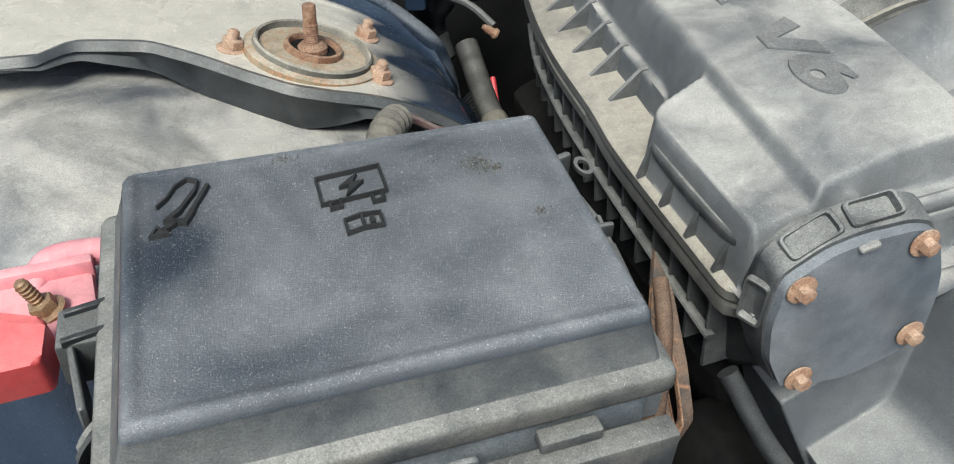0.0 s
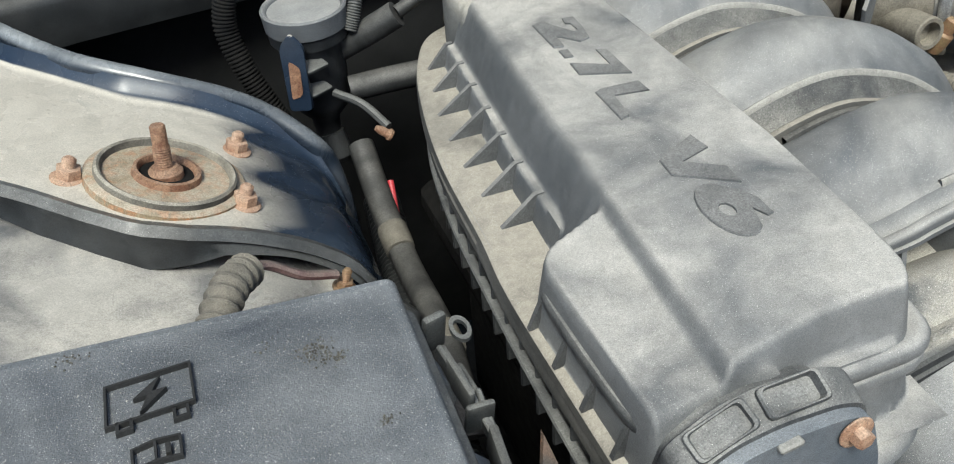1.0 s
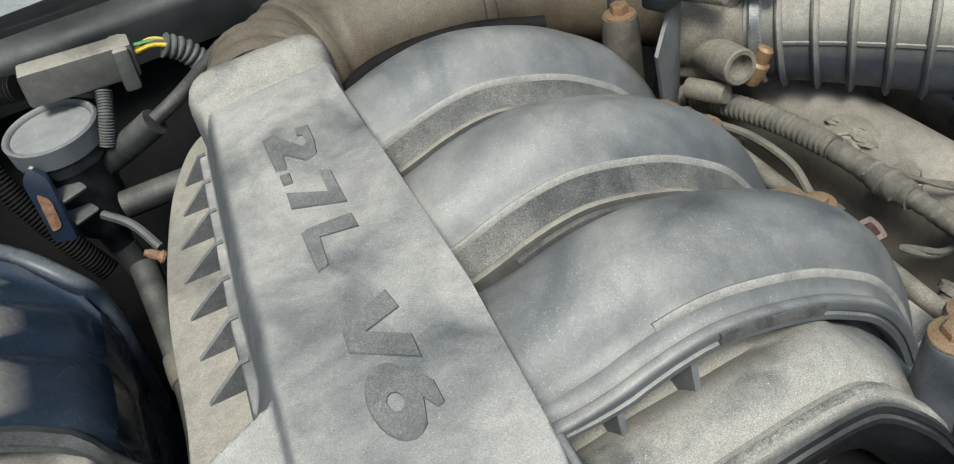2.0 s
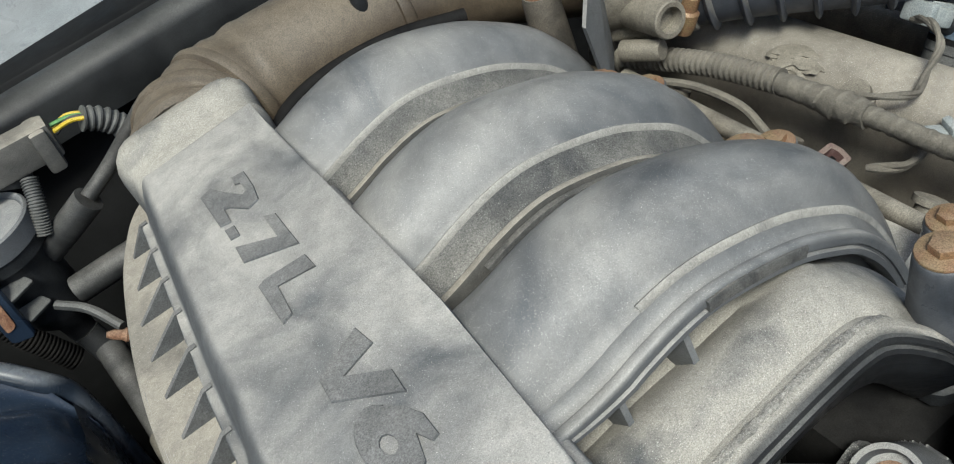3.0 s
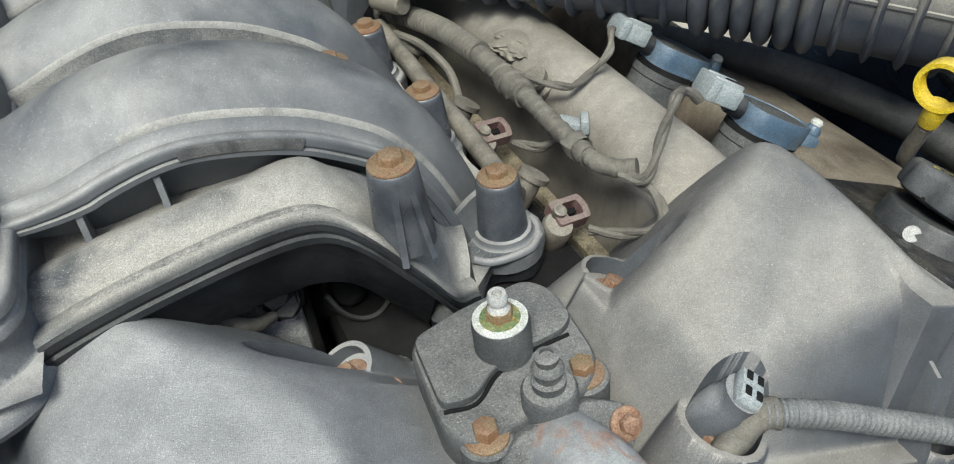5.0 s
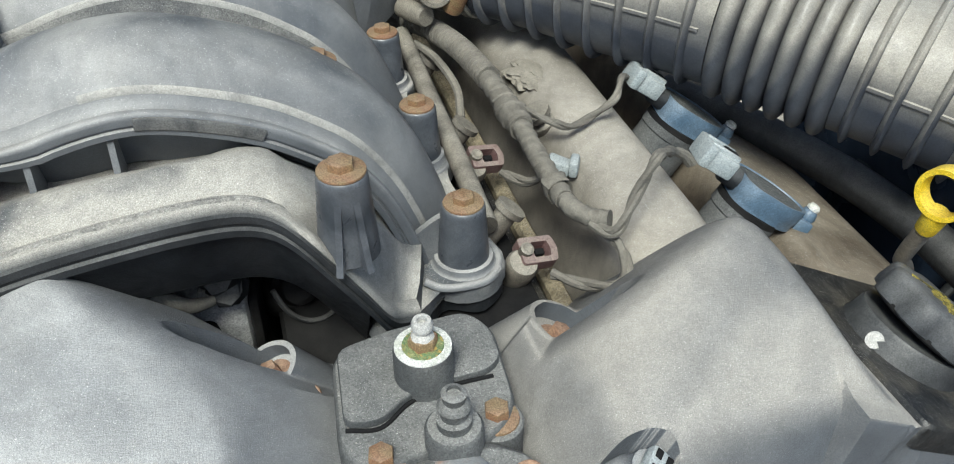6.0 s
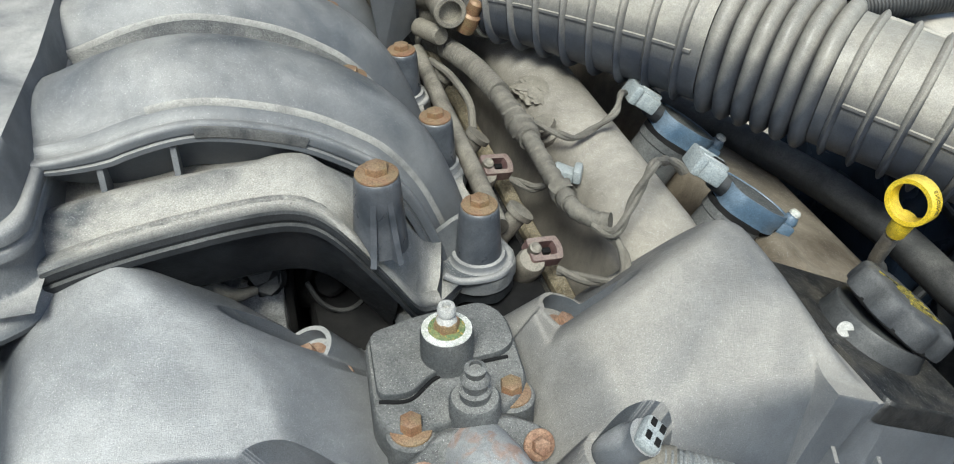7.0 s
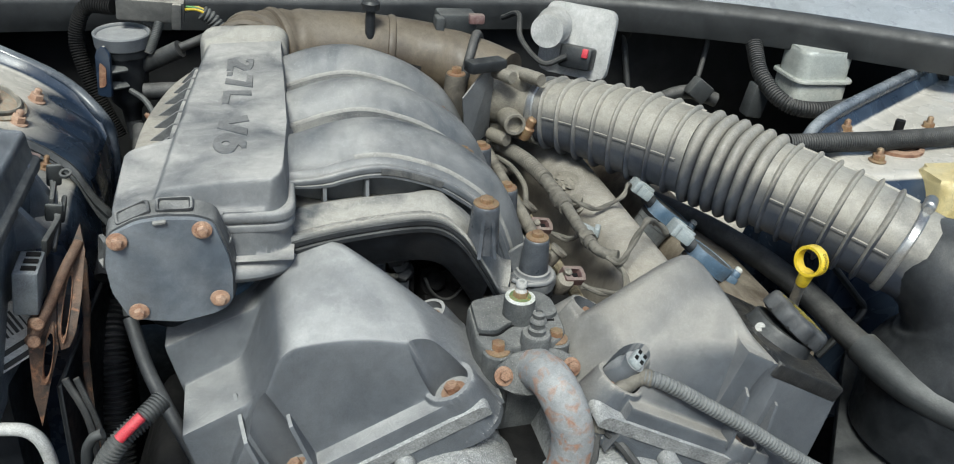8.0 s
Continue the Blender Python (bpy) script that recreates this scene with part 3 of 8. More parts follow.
letter([(0.1, 0.75), (0.15, 1), (0.6, 0.95), (0.95, 0.85), (1, 0.6), (0.7, 0.35), (0.65, 0.25), (1, 0.2), (0.95, 0), (0.05, 0.05), (0, 0.3), (0.3, 0.45), (0.65, 0.7), (0.6, 0.8), (0.35, 0.8), (0.3, 0.7)], -0.2300, -0.2020, 0.425, 0.386)
letter([(0, 0.8), (0.1, 1), (1, 0.95), (0.6, 0), (0.2, 0.05), (0.6, 0.75)], -0.2320, -0.2050, 0.370, 0.334)
letter([(0.1, 1), (0.45, 1), (0.3, 0.3), (0.95, 0.2), (1, 0), (0.05, 0.05), (0, 0.2)], -0.2350, -0.2080, 0.326, 0.292)
letter([(0, 0.95), (0.3, 1), (0.4, 0.35), (0.7, 0.95), (1, 0.9), (0.55, 0), (0.25, 0.05)], -0.2390, -0.2120, 0.259, 0.213)
letter([(0, 0.1), (0.9, 0), (1, 0.85), (0.1, 1)], -0.2300, -0.2250, 0.381, 0.371)
# the six: a slanted oval with an open tail
six = [(0.5 + 0.5 * math.cos(a), 0.40 + 0.40 * math.sin(a)) for a in (math.radians(35 - 17 * k) for k in range(16))]
letter(six + [(0.10, 0.62), (0.28, 0.86), (0.50, 1.0), (0.78, 0.98), (0.80, 0.86), (0.62, 0.76)], -0.2425, -0.2155, 0.219, 0.177, [(0.52 + 0.13 * math.cos(a), 0.38 + 0.13 * math.sin(a)) for a in (math.radians(36 * k) for k in range(10))])

# the runners
CREST = [(-0.190, 0.8925), (-0.170, 0.8990), (-0.147, 0.9075), (-0.118, 0.9135), (-0.092, 0.9135), (-0.062, 0.9065), (-0.034, 0.896), (-0.012, 0.883), (0.008, 0.868), (0.024, 0.849), (0.036, 0.829), (0.045, 0.808), (0.052, 0.788), (0.057, 0.768)]


def runner_line():
    return spline([(x, 0, z) for x, z in CREST], 3)


# across a runner, from its back foot over the crown: the crown, its bead, the slope in front and the seam lip
CROWN = [(0.050, -0.060), (0.0480, -0.036), (0.0460, -0.0275), (0.0405, -0.0175), (0.031, -0.0090), (0.019, -0.0030), (0.006, -0.0002), (-0.005, -0.0007), (-0.014, -0.0044), (-0.021, -0.0100), (-0.0262, -0.0158), (-0.0288, -0.0188), (-0.0310, -0.0198), (-0.0328, -0.0204)]
BEAD = [(-0.0292, -0.0196), (-0.0298, -0.0176), (-0.0309, -0.0169), (-0.0320, -0.0178), (-0.0329, -0.0204)]
SLOPE = [(-0.0326, -0.0200), (-0.0345, -0.0236), (-0.0372, -0.0256), (-0.0396, -0.0262)]
LIP_EDGE = [(-0.0394, -0.0268), (-0.0398, -0.0248), (-0.0406, -0.0241), (-0.0440, -0.0241), (-0.0450, -0.0249), (-0.0454, -0.0270), (-0.0454, -0.0296), (-0.0440, -0.0300), (-0.0440, -0.0312), (-0.0460, -0.0318), (-0.0460, -0.0345), (-0.0438, -0.0355), (-0.034, -0.0355), (-0.026, -0.06)]
VALLEY = [(-0.0326, -0.0200), (-0.0350, -0.0232), (-0.0390, -0.0272), (-0.0425, -0.0300), (-0.0446, -0.0312)]
VALLEY_LIP = [(-0.0444, -0.0316), (-0.0448, -0.0296), (-0.0458, -0.0290), (-0.0492, -0.0292), (-0.0501, -0.0306), (-0.0505, -0.0420)]
VALLEY_STRIP = [(-0.0502, -0.0420), (-0.0506, -0.0314), (-0.0514, -0.0308), (-0.0543, -0.0312), (-0.0551, -0.0326), (-0.0554, -0.061), (-0.0625, -0.061)]



def runner_skin(y0, section, x_from=-1.0, x_to=1.0, near_box=1.0):
    """A strip of the runner's section, carried along its arch."""
    bm = bmesh.new()
    line = runner_line()
    rings = []
    for i, p in enumerate(line):
        if not x_from <= p.x <= x_to:
            continue
        t = (line[min(i + 1, len(line) - 1)] - line[max(i - 1, 0)]).normalized()
        nrm = Vector((-t.z, 0, t.x))
        share = i / (len(line) - 1)
        wide = 1.0 - 0.08 * share
        shift = -0.004 * share
        scale = near_box + (1 - near_box) * min(share / 0.12, 1)
        rings.append([(q.x, y0 + dy * wide + shift, max(q.z, 0.748)) for q, dy in ((p + nrm * dn * scale, dy) for dy, dn in section)])
    loft(bm, rings, False, False)
    return bm


def runner(y0, front):
    near = 0.62 if front else 0.9
    ob = part("runner", runner_skin(y0, CROWN, near_box=near), RUNNER, manifold, "smoothly arched runner with a raised bead", 60)
    part("bead", runner_skin(y0, BEAD, -0.130 if front else -1.0, 1.0, near), EDGE_DUST, ob, "pale worn bead", 70)
    if front:
        part("shoulder", runner_skin(y0, SLOPE, near_box=near), RUNNER, ob, "", 60)
        part("seam_lip", runner_skin(y0, LIP_EDGE, near_box=near), RUNNER, ob, "dusty seam lip", 50)
    else:
        part("valley", runner_skin(y0, VALLEY, near_box=near), GRAINY, ob, "dark grainy valley wall", 60)
        part("seam_lip", runner_skin(y0, VALLEY_LIP, near_box=near), DUSTY, ob, "tan dusty seam lip", 50)
        part("seam_strip", runner_skin(y0, VALLEY_STRIP, -0.158, 1.0, near), SHOULDER, ob, "dark strip along the seam", 50)
    return ob


ROWS = (0.2105, 0.3205, 0.4315)
for y0 in ROWS:
    runner(y0, y0 == ROWS[0])
# dark keeper strip clipped to the front seam
bm = bmesh.new()
line = runner_line()
rings = []
for i, p in enumerate(line):
    if -0.103 < p.x < -0.028:
        t = (line[i + 1] - line[i - 1]).normalized()
        nrm = Vector((-t.z, 0, t.x))
        rings.append([((p + nrm * dn).x, ROWS[0] - 0.0465 * (1 - 0.08 * i / len(line)) + dy, (p + nrm * dn).z) for dy, dn in ((0.003, -0.0262), (-0.0012, -0.0256), (-0.0020, -0.0268), (-0.0020, -0.0312), (-0.0008, -0.0324), (0.003, -0.0324))])
loft(bm, rings)
part("keeper_strip", bm, SHOULDER, manifold, "dark strip along the front seam")

# lower half of the front runner, with its lip
LIP = [(-0.195, 0.840), (-0.165, 0.848), (-0.14, 0.853), (-0.112, 0.857), (-0.088, 0.8595), (-0.066, 0.8595), (-0.05, 0.854), (-0.038, 0.8425), (-0.026, 0.825), (-0.012, 0.803), (-0.002, 0.786), (0.006, 0.778), (0.016, 0.776)]


def swing(x):
    """How far the lip swings out in front of the post."""
    a, b = min(max((x + 0.056) / 0.026, 0), 1), min(max((0.014 - x) / 0.020, 0), 1)
    return a * a * (3 - 2 * a) * b * b * (3 - 2 * b)


def swung(x, y, z):
    k = swing(x) * min(max((0.165 - y) / 0.035, 0), 1)
    return x, y - 0.013 * k, z + 0.006 * k


SEAM = [(-0.195, 0.852), (-0.165, 0.857), (-0.14, 0.8605), (-0.112, 0.862), (-0.088, 0.861), (-0.066, 0.859), (-0.05, 0.853), (-0.038, 0.847), (-0.020, 0.835), (-0.002, 0.816), (0.014, 0.792), (0.022, 0.776), (0.03, 0.764)]
bm = bmesh.new()
rings = []
for (x, z), (sx, sz) in zip([(p.x, p.z) for p in spline([(x, 0, z) for x, z in LIP], 3)], [(p.x, p.z) for p in spline([(x, 0, z) for x, z in SEAM], 3)]):
    top = max(sz, z + 0.004)
    under = min(max((-0.045 - x) / 0.03, 0), 1)
    mx, mz = (x + sx) / 2, max((z + top) / 2 + 0.009, z + 0.009)
    rings.append([swung(px, py + 0.012 * min((0.205 - py) / 0.09, 1), pz) for px, py, pz in ((sx, 0.205, top - 0.006), (sx, 0.172, top - 0.012 * under), ((mx + sx) / 2, 0.158, (mz + top) / 2 + 0.0045 - 0.008 * under), (mx, 0.143, mz - 0.001 * under), ((x + mx) / 2, 0.130, (mz + z) / 2 + 0.001), (x, 0.123, z + 0.0015), (x, 0.117, z + 0.0035), (x, 0.112, z + 0.0028), (x, 0.1105, z), (x, 0.112, z - 0.004), (x, 0.113, z - 0.0095), (x, 0.120, z - 0.011), (mx, 0.135, z - 0.012), (sx, 0.18, z - 0.018))])
loft(bm, rings)
part("lower_runner", bm, SANDED, manifold, "lower runner shell filmed with tan dust", 50)
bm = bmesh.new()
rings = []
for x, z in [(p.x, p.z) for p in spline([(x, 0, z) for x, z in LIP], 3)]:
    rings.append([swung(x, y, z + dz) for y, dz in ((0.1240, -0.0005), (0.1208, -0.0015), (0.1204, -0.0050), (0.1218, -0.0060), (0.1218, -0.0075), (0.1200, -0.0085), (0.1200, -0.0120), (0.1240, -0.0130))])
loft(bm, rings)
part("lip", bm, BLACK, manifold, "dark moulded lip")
# dark plastic wall whose blue-black also carries the shade below the lip
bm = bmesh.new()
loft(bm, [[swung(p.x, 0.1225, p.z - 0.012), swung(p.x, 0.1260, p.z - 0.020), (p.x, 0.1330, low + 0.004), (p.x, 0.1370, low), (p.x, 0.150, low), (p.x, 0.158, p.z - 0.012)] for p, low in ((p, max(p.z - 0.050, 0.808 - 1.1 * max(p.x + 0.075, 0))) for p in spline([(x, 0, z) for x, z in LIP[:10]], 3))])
part("underside", bm, UNDER, manifold, "dark plastic wall under the runner, shade put into its blue-black")
bm = bmesh.new()
rings = []
for i, (x, z) in enumerate([(p.x, p.z) for p in spline([(x, 0, z) for x, z in LIP[1:9]], 8)]):
    w = 0.0026 + 0.0016 * noise.noise(Vector((x * 160, 1.0, 0)))
    h = 0.0009 + 0.0005 * noise.noise(Vector((x * 300, 5.0, 0)))
    rings.append([(x, 0.1285 - w, z + 0.0022), (x, 0.1285 - w * 0.6, z + 0.0034 + h), (x, 0.1285, z + 0.0036 + h), (x, 0.1285 + w * 0.7, z + 0.0026 + h), (x, 0.1285 + w, z + 0.0010)])
loft(bm, rings, False, False)
part("grit_crust", bm, CRUST, manifold, "pale gritty crust along the lip")
for x in (-0.151, -0.114):
    bm = bmesh.new()
    z = 0.8735 if x < -0.14 else 0.877
    loft(bm, [[(q, 0.1665, z), (q, 0.188, z), (q, 0.188, 0.840), (q, 0.1610, z - 0.023)] for q in (x - 0.0015, x + 0.0015)])
    part("fin", bm, PLASTIC, manifold)

# foot flange with its posts
FOOT = rounded([(-0.012, 0.124), (0.012, 0.117), (0.034, 0.150), (0.055, 0.138), (0.075, 0.155), (0.068, 0.185), (0.062, 0.243), (0.07, 0.273), (0.066, 0.298), (0.06, 0.352), (0.068, 0.381), (0.06, 0.415), (0.03, 0.47), (-0.01, 0.47), (-0.005, 0.2)], 0.009, 3)
bm = bmesh.new()
prism(bm, FOOT, Matrix(), 0.763, 0.773, 0.003, 2)
part("foot_flange", bm, SANDED, manifold, "sand-filmed foot flange")
bm = bmesh.new()
prism(bm, [(0.05 + (x - 0.05) * 0.97, 0.28 + (y - 0.28) * 0.985) for x, y in FOOT], Matrix(), 0.750, 0.7625, 0.002, 1)
part("lower_foot", bm, BLACK, manifold)

for y in (0.163, 0.271, 0.379):
    bm = bmesh.new()
    tube(bm, [(0.024, y - 0.016, 0.776), (0.032, y - 0.0205, 0.7735), (0.044, y - 0.0215, 0.7722), (0.058, y - 0.0195, 0.7718), (0.0675, y - 0.009, 0.7715), (0.0700, y + 0.004, 0.7715), (0.064, y + 0.018, 0.7715)], 0.0026, 10, flat=0.9)
    part("foot_lip", bm, PLASTIC, manifold, "dusty raised lip round a bolt post")
    bm = bmesh.new()
    lathe(bm, [(0.0225, 0.760), (0.0225, 0.7705), (0.0210, 0.7722), (0.0190, 0.7728), (0.0172, 0.7745), (0.0166, 0.7770), (0.0150, 0.7776), (0, 0.7776)], Matrix.Translation((0.050, y, 0)), 22)
    part("post_foot", bm, PLASTIC, manifold)


def post(x, y, top, base, r, fins):
    bm = bmesh.new()
    lathe(bm, [(r * 1.25, base), (r * 1.2, base + 0.008), (r * 1.01, top - 0.004), (r * 0.98, top - 0.001), (r * 0.9, top), (0, top)], Matrix.Translation((x, y, 0)), 24)
    ob = part("post", bm, POST, manifold, "dark upright bolt post")
    for a in fins:
        bm = bmesh.new()
        m = Matrix.Translation((x, y, 0)) @ Matrix.Rotation(a, 4, "Z")
        o = [(r * 0.9, base), (r * 1.8, base), (r * 1.6, base + 0.006), (r * 0.99, top - 0.008), (r * 0.9, top - 0.010)]
        ring = lambda t: [m @ Vector((u, t, w)) for u, w in o]
        loft(bm, [ring(-0.0016), ring(0.0016)])
        part("post_fin", bm, POST, ob)
    return ob


for y in (0.122, 0.229, 0.335):
    p = post(-0.017 + 0.004 * (y > 0.2), y, 0.872, 0.828 if y < 0.2 else 0.83, 0.0119, (-1.25, -1.95) if y < 0.2 else ())
    bolt("bolt", (-0.017 + 0.004 * (y > 0.2), y, 0.872), UP, 0.0114, p, GOLD, label="tarnished flanged bolt", height=0.36)
for y in (0.163, 0.271, 0.379):
    p = post(0.050, y, 0.812, 0.768, 0.0122, ())
    bolt("bolt", (0.050, y, 0.812), UP, 0.0112, p, GOLD, label="rusty flanged bolt", height=0.36)
    bm = bmesh.new()
    loft(bm, [[(x, y + 0.006 + dy, z) for x, z in ((0.012, 0.765), (0.052, 0.765), (0.052, 0.80), (0.046, 0.806), (0.034, 0.80), (0.02, 0.79))] for dy in (-0.002, 0.002)])
    part("post_web", bm, PLASTIC, manifold)

# end cap on the plenum's front, turned a little
CAP = rounded([(-0.320, 0.828), (-0.3225, 0.852), (-0.3185, 0.876), (-0.298, 0.8868), (-0.280, 0.8893), (-0.255, 0.8880), (-0.2425, 0.883), (-0.2330, 0.855), (-0.2305, 0.838), (-0.2315, 0.812), (-0.243, 0.804), (-0.271, 0.797), (-0.309, 0.8025)], 0.005, 3)
bm = bmesh.new()
front = Matrix.Translation((0, 0.090, 0)) @ Matrix.Rotation(radians(90), 4, "X")
prism(bm, CAP, front, 0.0, 0.006, 0.0012, 2)
end_cap = part("end_cap", bm, CAPSKIN, manifold, "dark grey bolted end cap")


def collar_ring(y, s, lift):
    return [(-0.276 + (x + 0.276) * s + 0.004 * max(0, (x + 0.25) / 0.02) * (s - 1) * 12, y, 0.846 + (z - 0.846) * s + lift * max(0, (z - 0.846) / 0.043)) for x, z in CAP]


bm = bmesh.new()
loft(bm, [collar_ring(y, s, lift) for y, s, lift in ((0.0895, 1.002, 0.0), (0.0900, 1.018, 0.001), (0.0915, 1.022, 0.0015), (0.1020, 1.040, 0.0055), (0.1045, 1.040, 0.0058), (0.1055, 1.030, 0.0048), (0.1080, 0.97, 0.0), (0.1200, 0.95, -0.002))])
collar = part("end_collar", bm, COLLAR, manifold, "black collar with recessed windows", 30)
# recessed windows round the collar, framed by a raised rim
for x, z, a, half in ((-0.3010, 0.8895, 0.42, 0.0125), (-0.2705, 0.8955, 0.02, 0.0125), (-0.3250, 0.857, 1.47, 0.0115), (-0.2365, 0.869, -1.17, 0.0100)):
    o = rounded([(-half, -0.0058), (half, -0.0058), (half, 0.0058), (-half, 0.0058)], 0.0025, 3)
    m = Matrix.Translation((x, 0.0970, z)) @ Matrix.Rotation(-a, 4, "Y") @ Matrix.Rotation(radians(24), 4, "X")
    bm = bmesh.new()
    loft(bm, [[m @ Vector((u * k, w * k, h)) for u, w in o] for k, h in ((1.10, -0.002), (1.10, 0.0006), (1.04, 0.0014), (0.93, 0.0012), (0.82, -0.0022))])
    part("window_frame", bm, COLLAR, collar, "worn rim round a recess", 30)
bm = bmesh.new()
box(bm, (-0.2810, 0.0830, 0.8875), (0.010, 0.004, 0.003), Matrix.Rotation(-0.12, 3, "Y"), 0.0008, 1)
part("pip", bm, EDGE_DUST, end_cap, "torn moulding pip")
for x, z in ((-0.312, 0.873), (-0.251, 0.880), (-0.241, 0.818), (-0.302, 0.810)):
    bolt("bolt", (x, 0.083, z), (0, -1, 0), 0.0076, end_cap, PALE_RUST, label="rusty flanged bolt", height=0.6)
bm = bmesh.new()
tube(bm, [(-0.245, 0.105, 0.83), (-0.215, 0.108, 0.829), (-0.196, 0.118, 0.829), (-0.19, 0.14, 0.829)], 0.016, 14, flat=0.55)
part("side_spout", bm, PLASTIC, manifold)

# collars and crossover behind the plenum
bm = bmesh.new()
rings = []
for y, hw, z0, z1 in ((0.478, 0.045, 0.84, 0.894), (0.486, 0.0475, 0.84, 0.900), (0.492, 0.0485, 0.838, 0.902), (0.496, 0.0475, 0.838, 0.900), (0.501, 0.0480, 0.836, 0.9015), (0.507, 0.0495, 0.835, 0.908), (0.515, 0.0508, 0.834, 0.911), (0.521, 0.0500, 0.834, 0.910), (0.528, 0.0490, 0.834, 0.908)):
    o = rounded([(-hw, z0), (hw, z0), (hw, z1), (-hw, z1)], 0.022, 5)
    rings.append([(-0.209 + u, y + 0.10 * u, w) for u, w in o])
loft(bm, rings)
part("rear_collar", bm, SANDED, manifold, "stepped rear collar of the plenum")
bm = bmesh.new()
tube(bm, [(-0.210, 0.50, 0.868), (-0.207, 0.526, 0.869), (-0.190, 0.552, 0.870), (-0.145, 0.566, 0.871), (-0.06, 0.566, 0.869), (0.02, 0.556, 0.862), (0.075, 0.532, 0.852), (0.11, 0.50, 0.845)], lambda run, s: min(0.028 + 0.9 * max(run - 0.012, 0), 0.0475) - 0.006 * s + 0.0012 * math.sin(run * 300) * (s < 0.3), 26, 12)
part("crossover", bm, CROSS, manifold, "brown dusty crossover tube")
for c, way, r in (((-0.2075, 0.530, 0.869), (0.1, 1, 0.02), 0.0465), ((-0.196, 0.545, 0.870), (0.6, 1, 0.02), 0.0500), ((-0.172, 0.559, 0.871), (1, 0.45, 0.02), 0.0492), ((-0.03, 0.563, 0.867), (1, -0.1, -0.05), 0.0455)):
    bm = bmesh.new()
    m = axis(c, way)
    loft(bm, [[m @ Vector((q * math.cos(a), q * math.sin(a), z)) for a in (2 * math.pi * k / 30 for k in range(30))] for q, z in ((r - 0.004, -0.006), (r, -0.004), (r + 0.0012, 0), (r, 0.004), (r - 0.004, 0.006))], False)
    part("crossover_bead", bm, CROSS, manifold, "rounded bead on the crossover")
bm = bmesh.new()
tube(bm, [(-0.165, 0.500, 0.865), (-0.140, 0.512, 0.872), (-0.10, 0.518, 0.874), (-0.05, 0.516, 0.870), (0.0, 0.506, 0.860)], 0.0055, 10)
part("crossover_gasket", bm, SHADOWED, manifold)
bm = bmesh.new()
lathe(bm, [(0.006, 0), (0.006, 0.042), (0.011, 0.044), (0.0115, 0.052), (0.009, 0.055), (0, 0.055)], axis((-0.06, 0.535, 0.885), (0, -0.05, 1)), 14)
part("map_sensor", bm, BLACK, manifold, "small black sensor")

# ---- cylinder banks ----
def dist(u, v, a, b):
    """How far (u, v) lies from the line between a and b."""
    d = Vector((b[0] - a[0], b[1] - a[1]))
    t = min(max((Vector((u, v)) - Vector(a)).dot(d) / max(d.length_squared, 1e-9), 0), 1)
    return (Vector((u, v)) - Vector(a) - d * t).length


# each bank leans outwards: (u, y, n) run across the bank, to the rear and away from it
LEAN_C, LEAN_S = math.cos(radians(27)), math.sin(radians(27))


def banked(u, y, n, side):
    return Vector((side * (u * LEAN_C + n * LEAN_S), y, 0.7 + n * LEAN_C - u * LEAN_S))


def bank_pose(u, y, n, side):
    return axis(banked(u, y, n, side), (side * LEAN_S, 0, LEAN_C))


# bolt wells: u, y, floor, bore, wall
WELLS = {-1: ((0.028, 0.007, 0.086, 0.0165, 0.0215), (0.0268, 0.1125, 0.0835, 0.0142, 0.0175), (0.166, 0.004, 0.088, 0.0150, 0.0190)),
         1: ((0.0289, -0.010, 0.086, 0.0165, 0.0210), (0.0465, 0.1010, 0.0910, 0.0175, 0.0205), (0.157, -0.028, 0.086, 0.0150, 0.0185))}


FOOT = 0.058


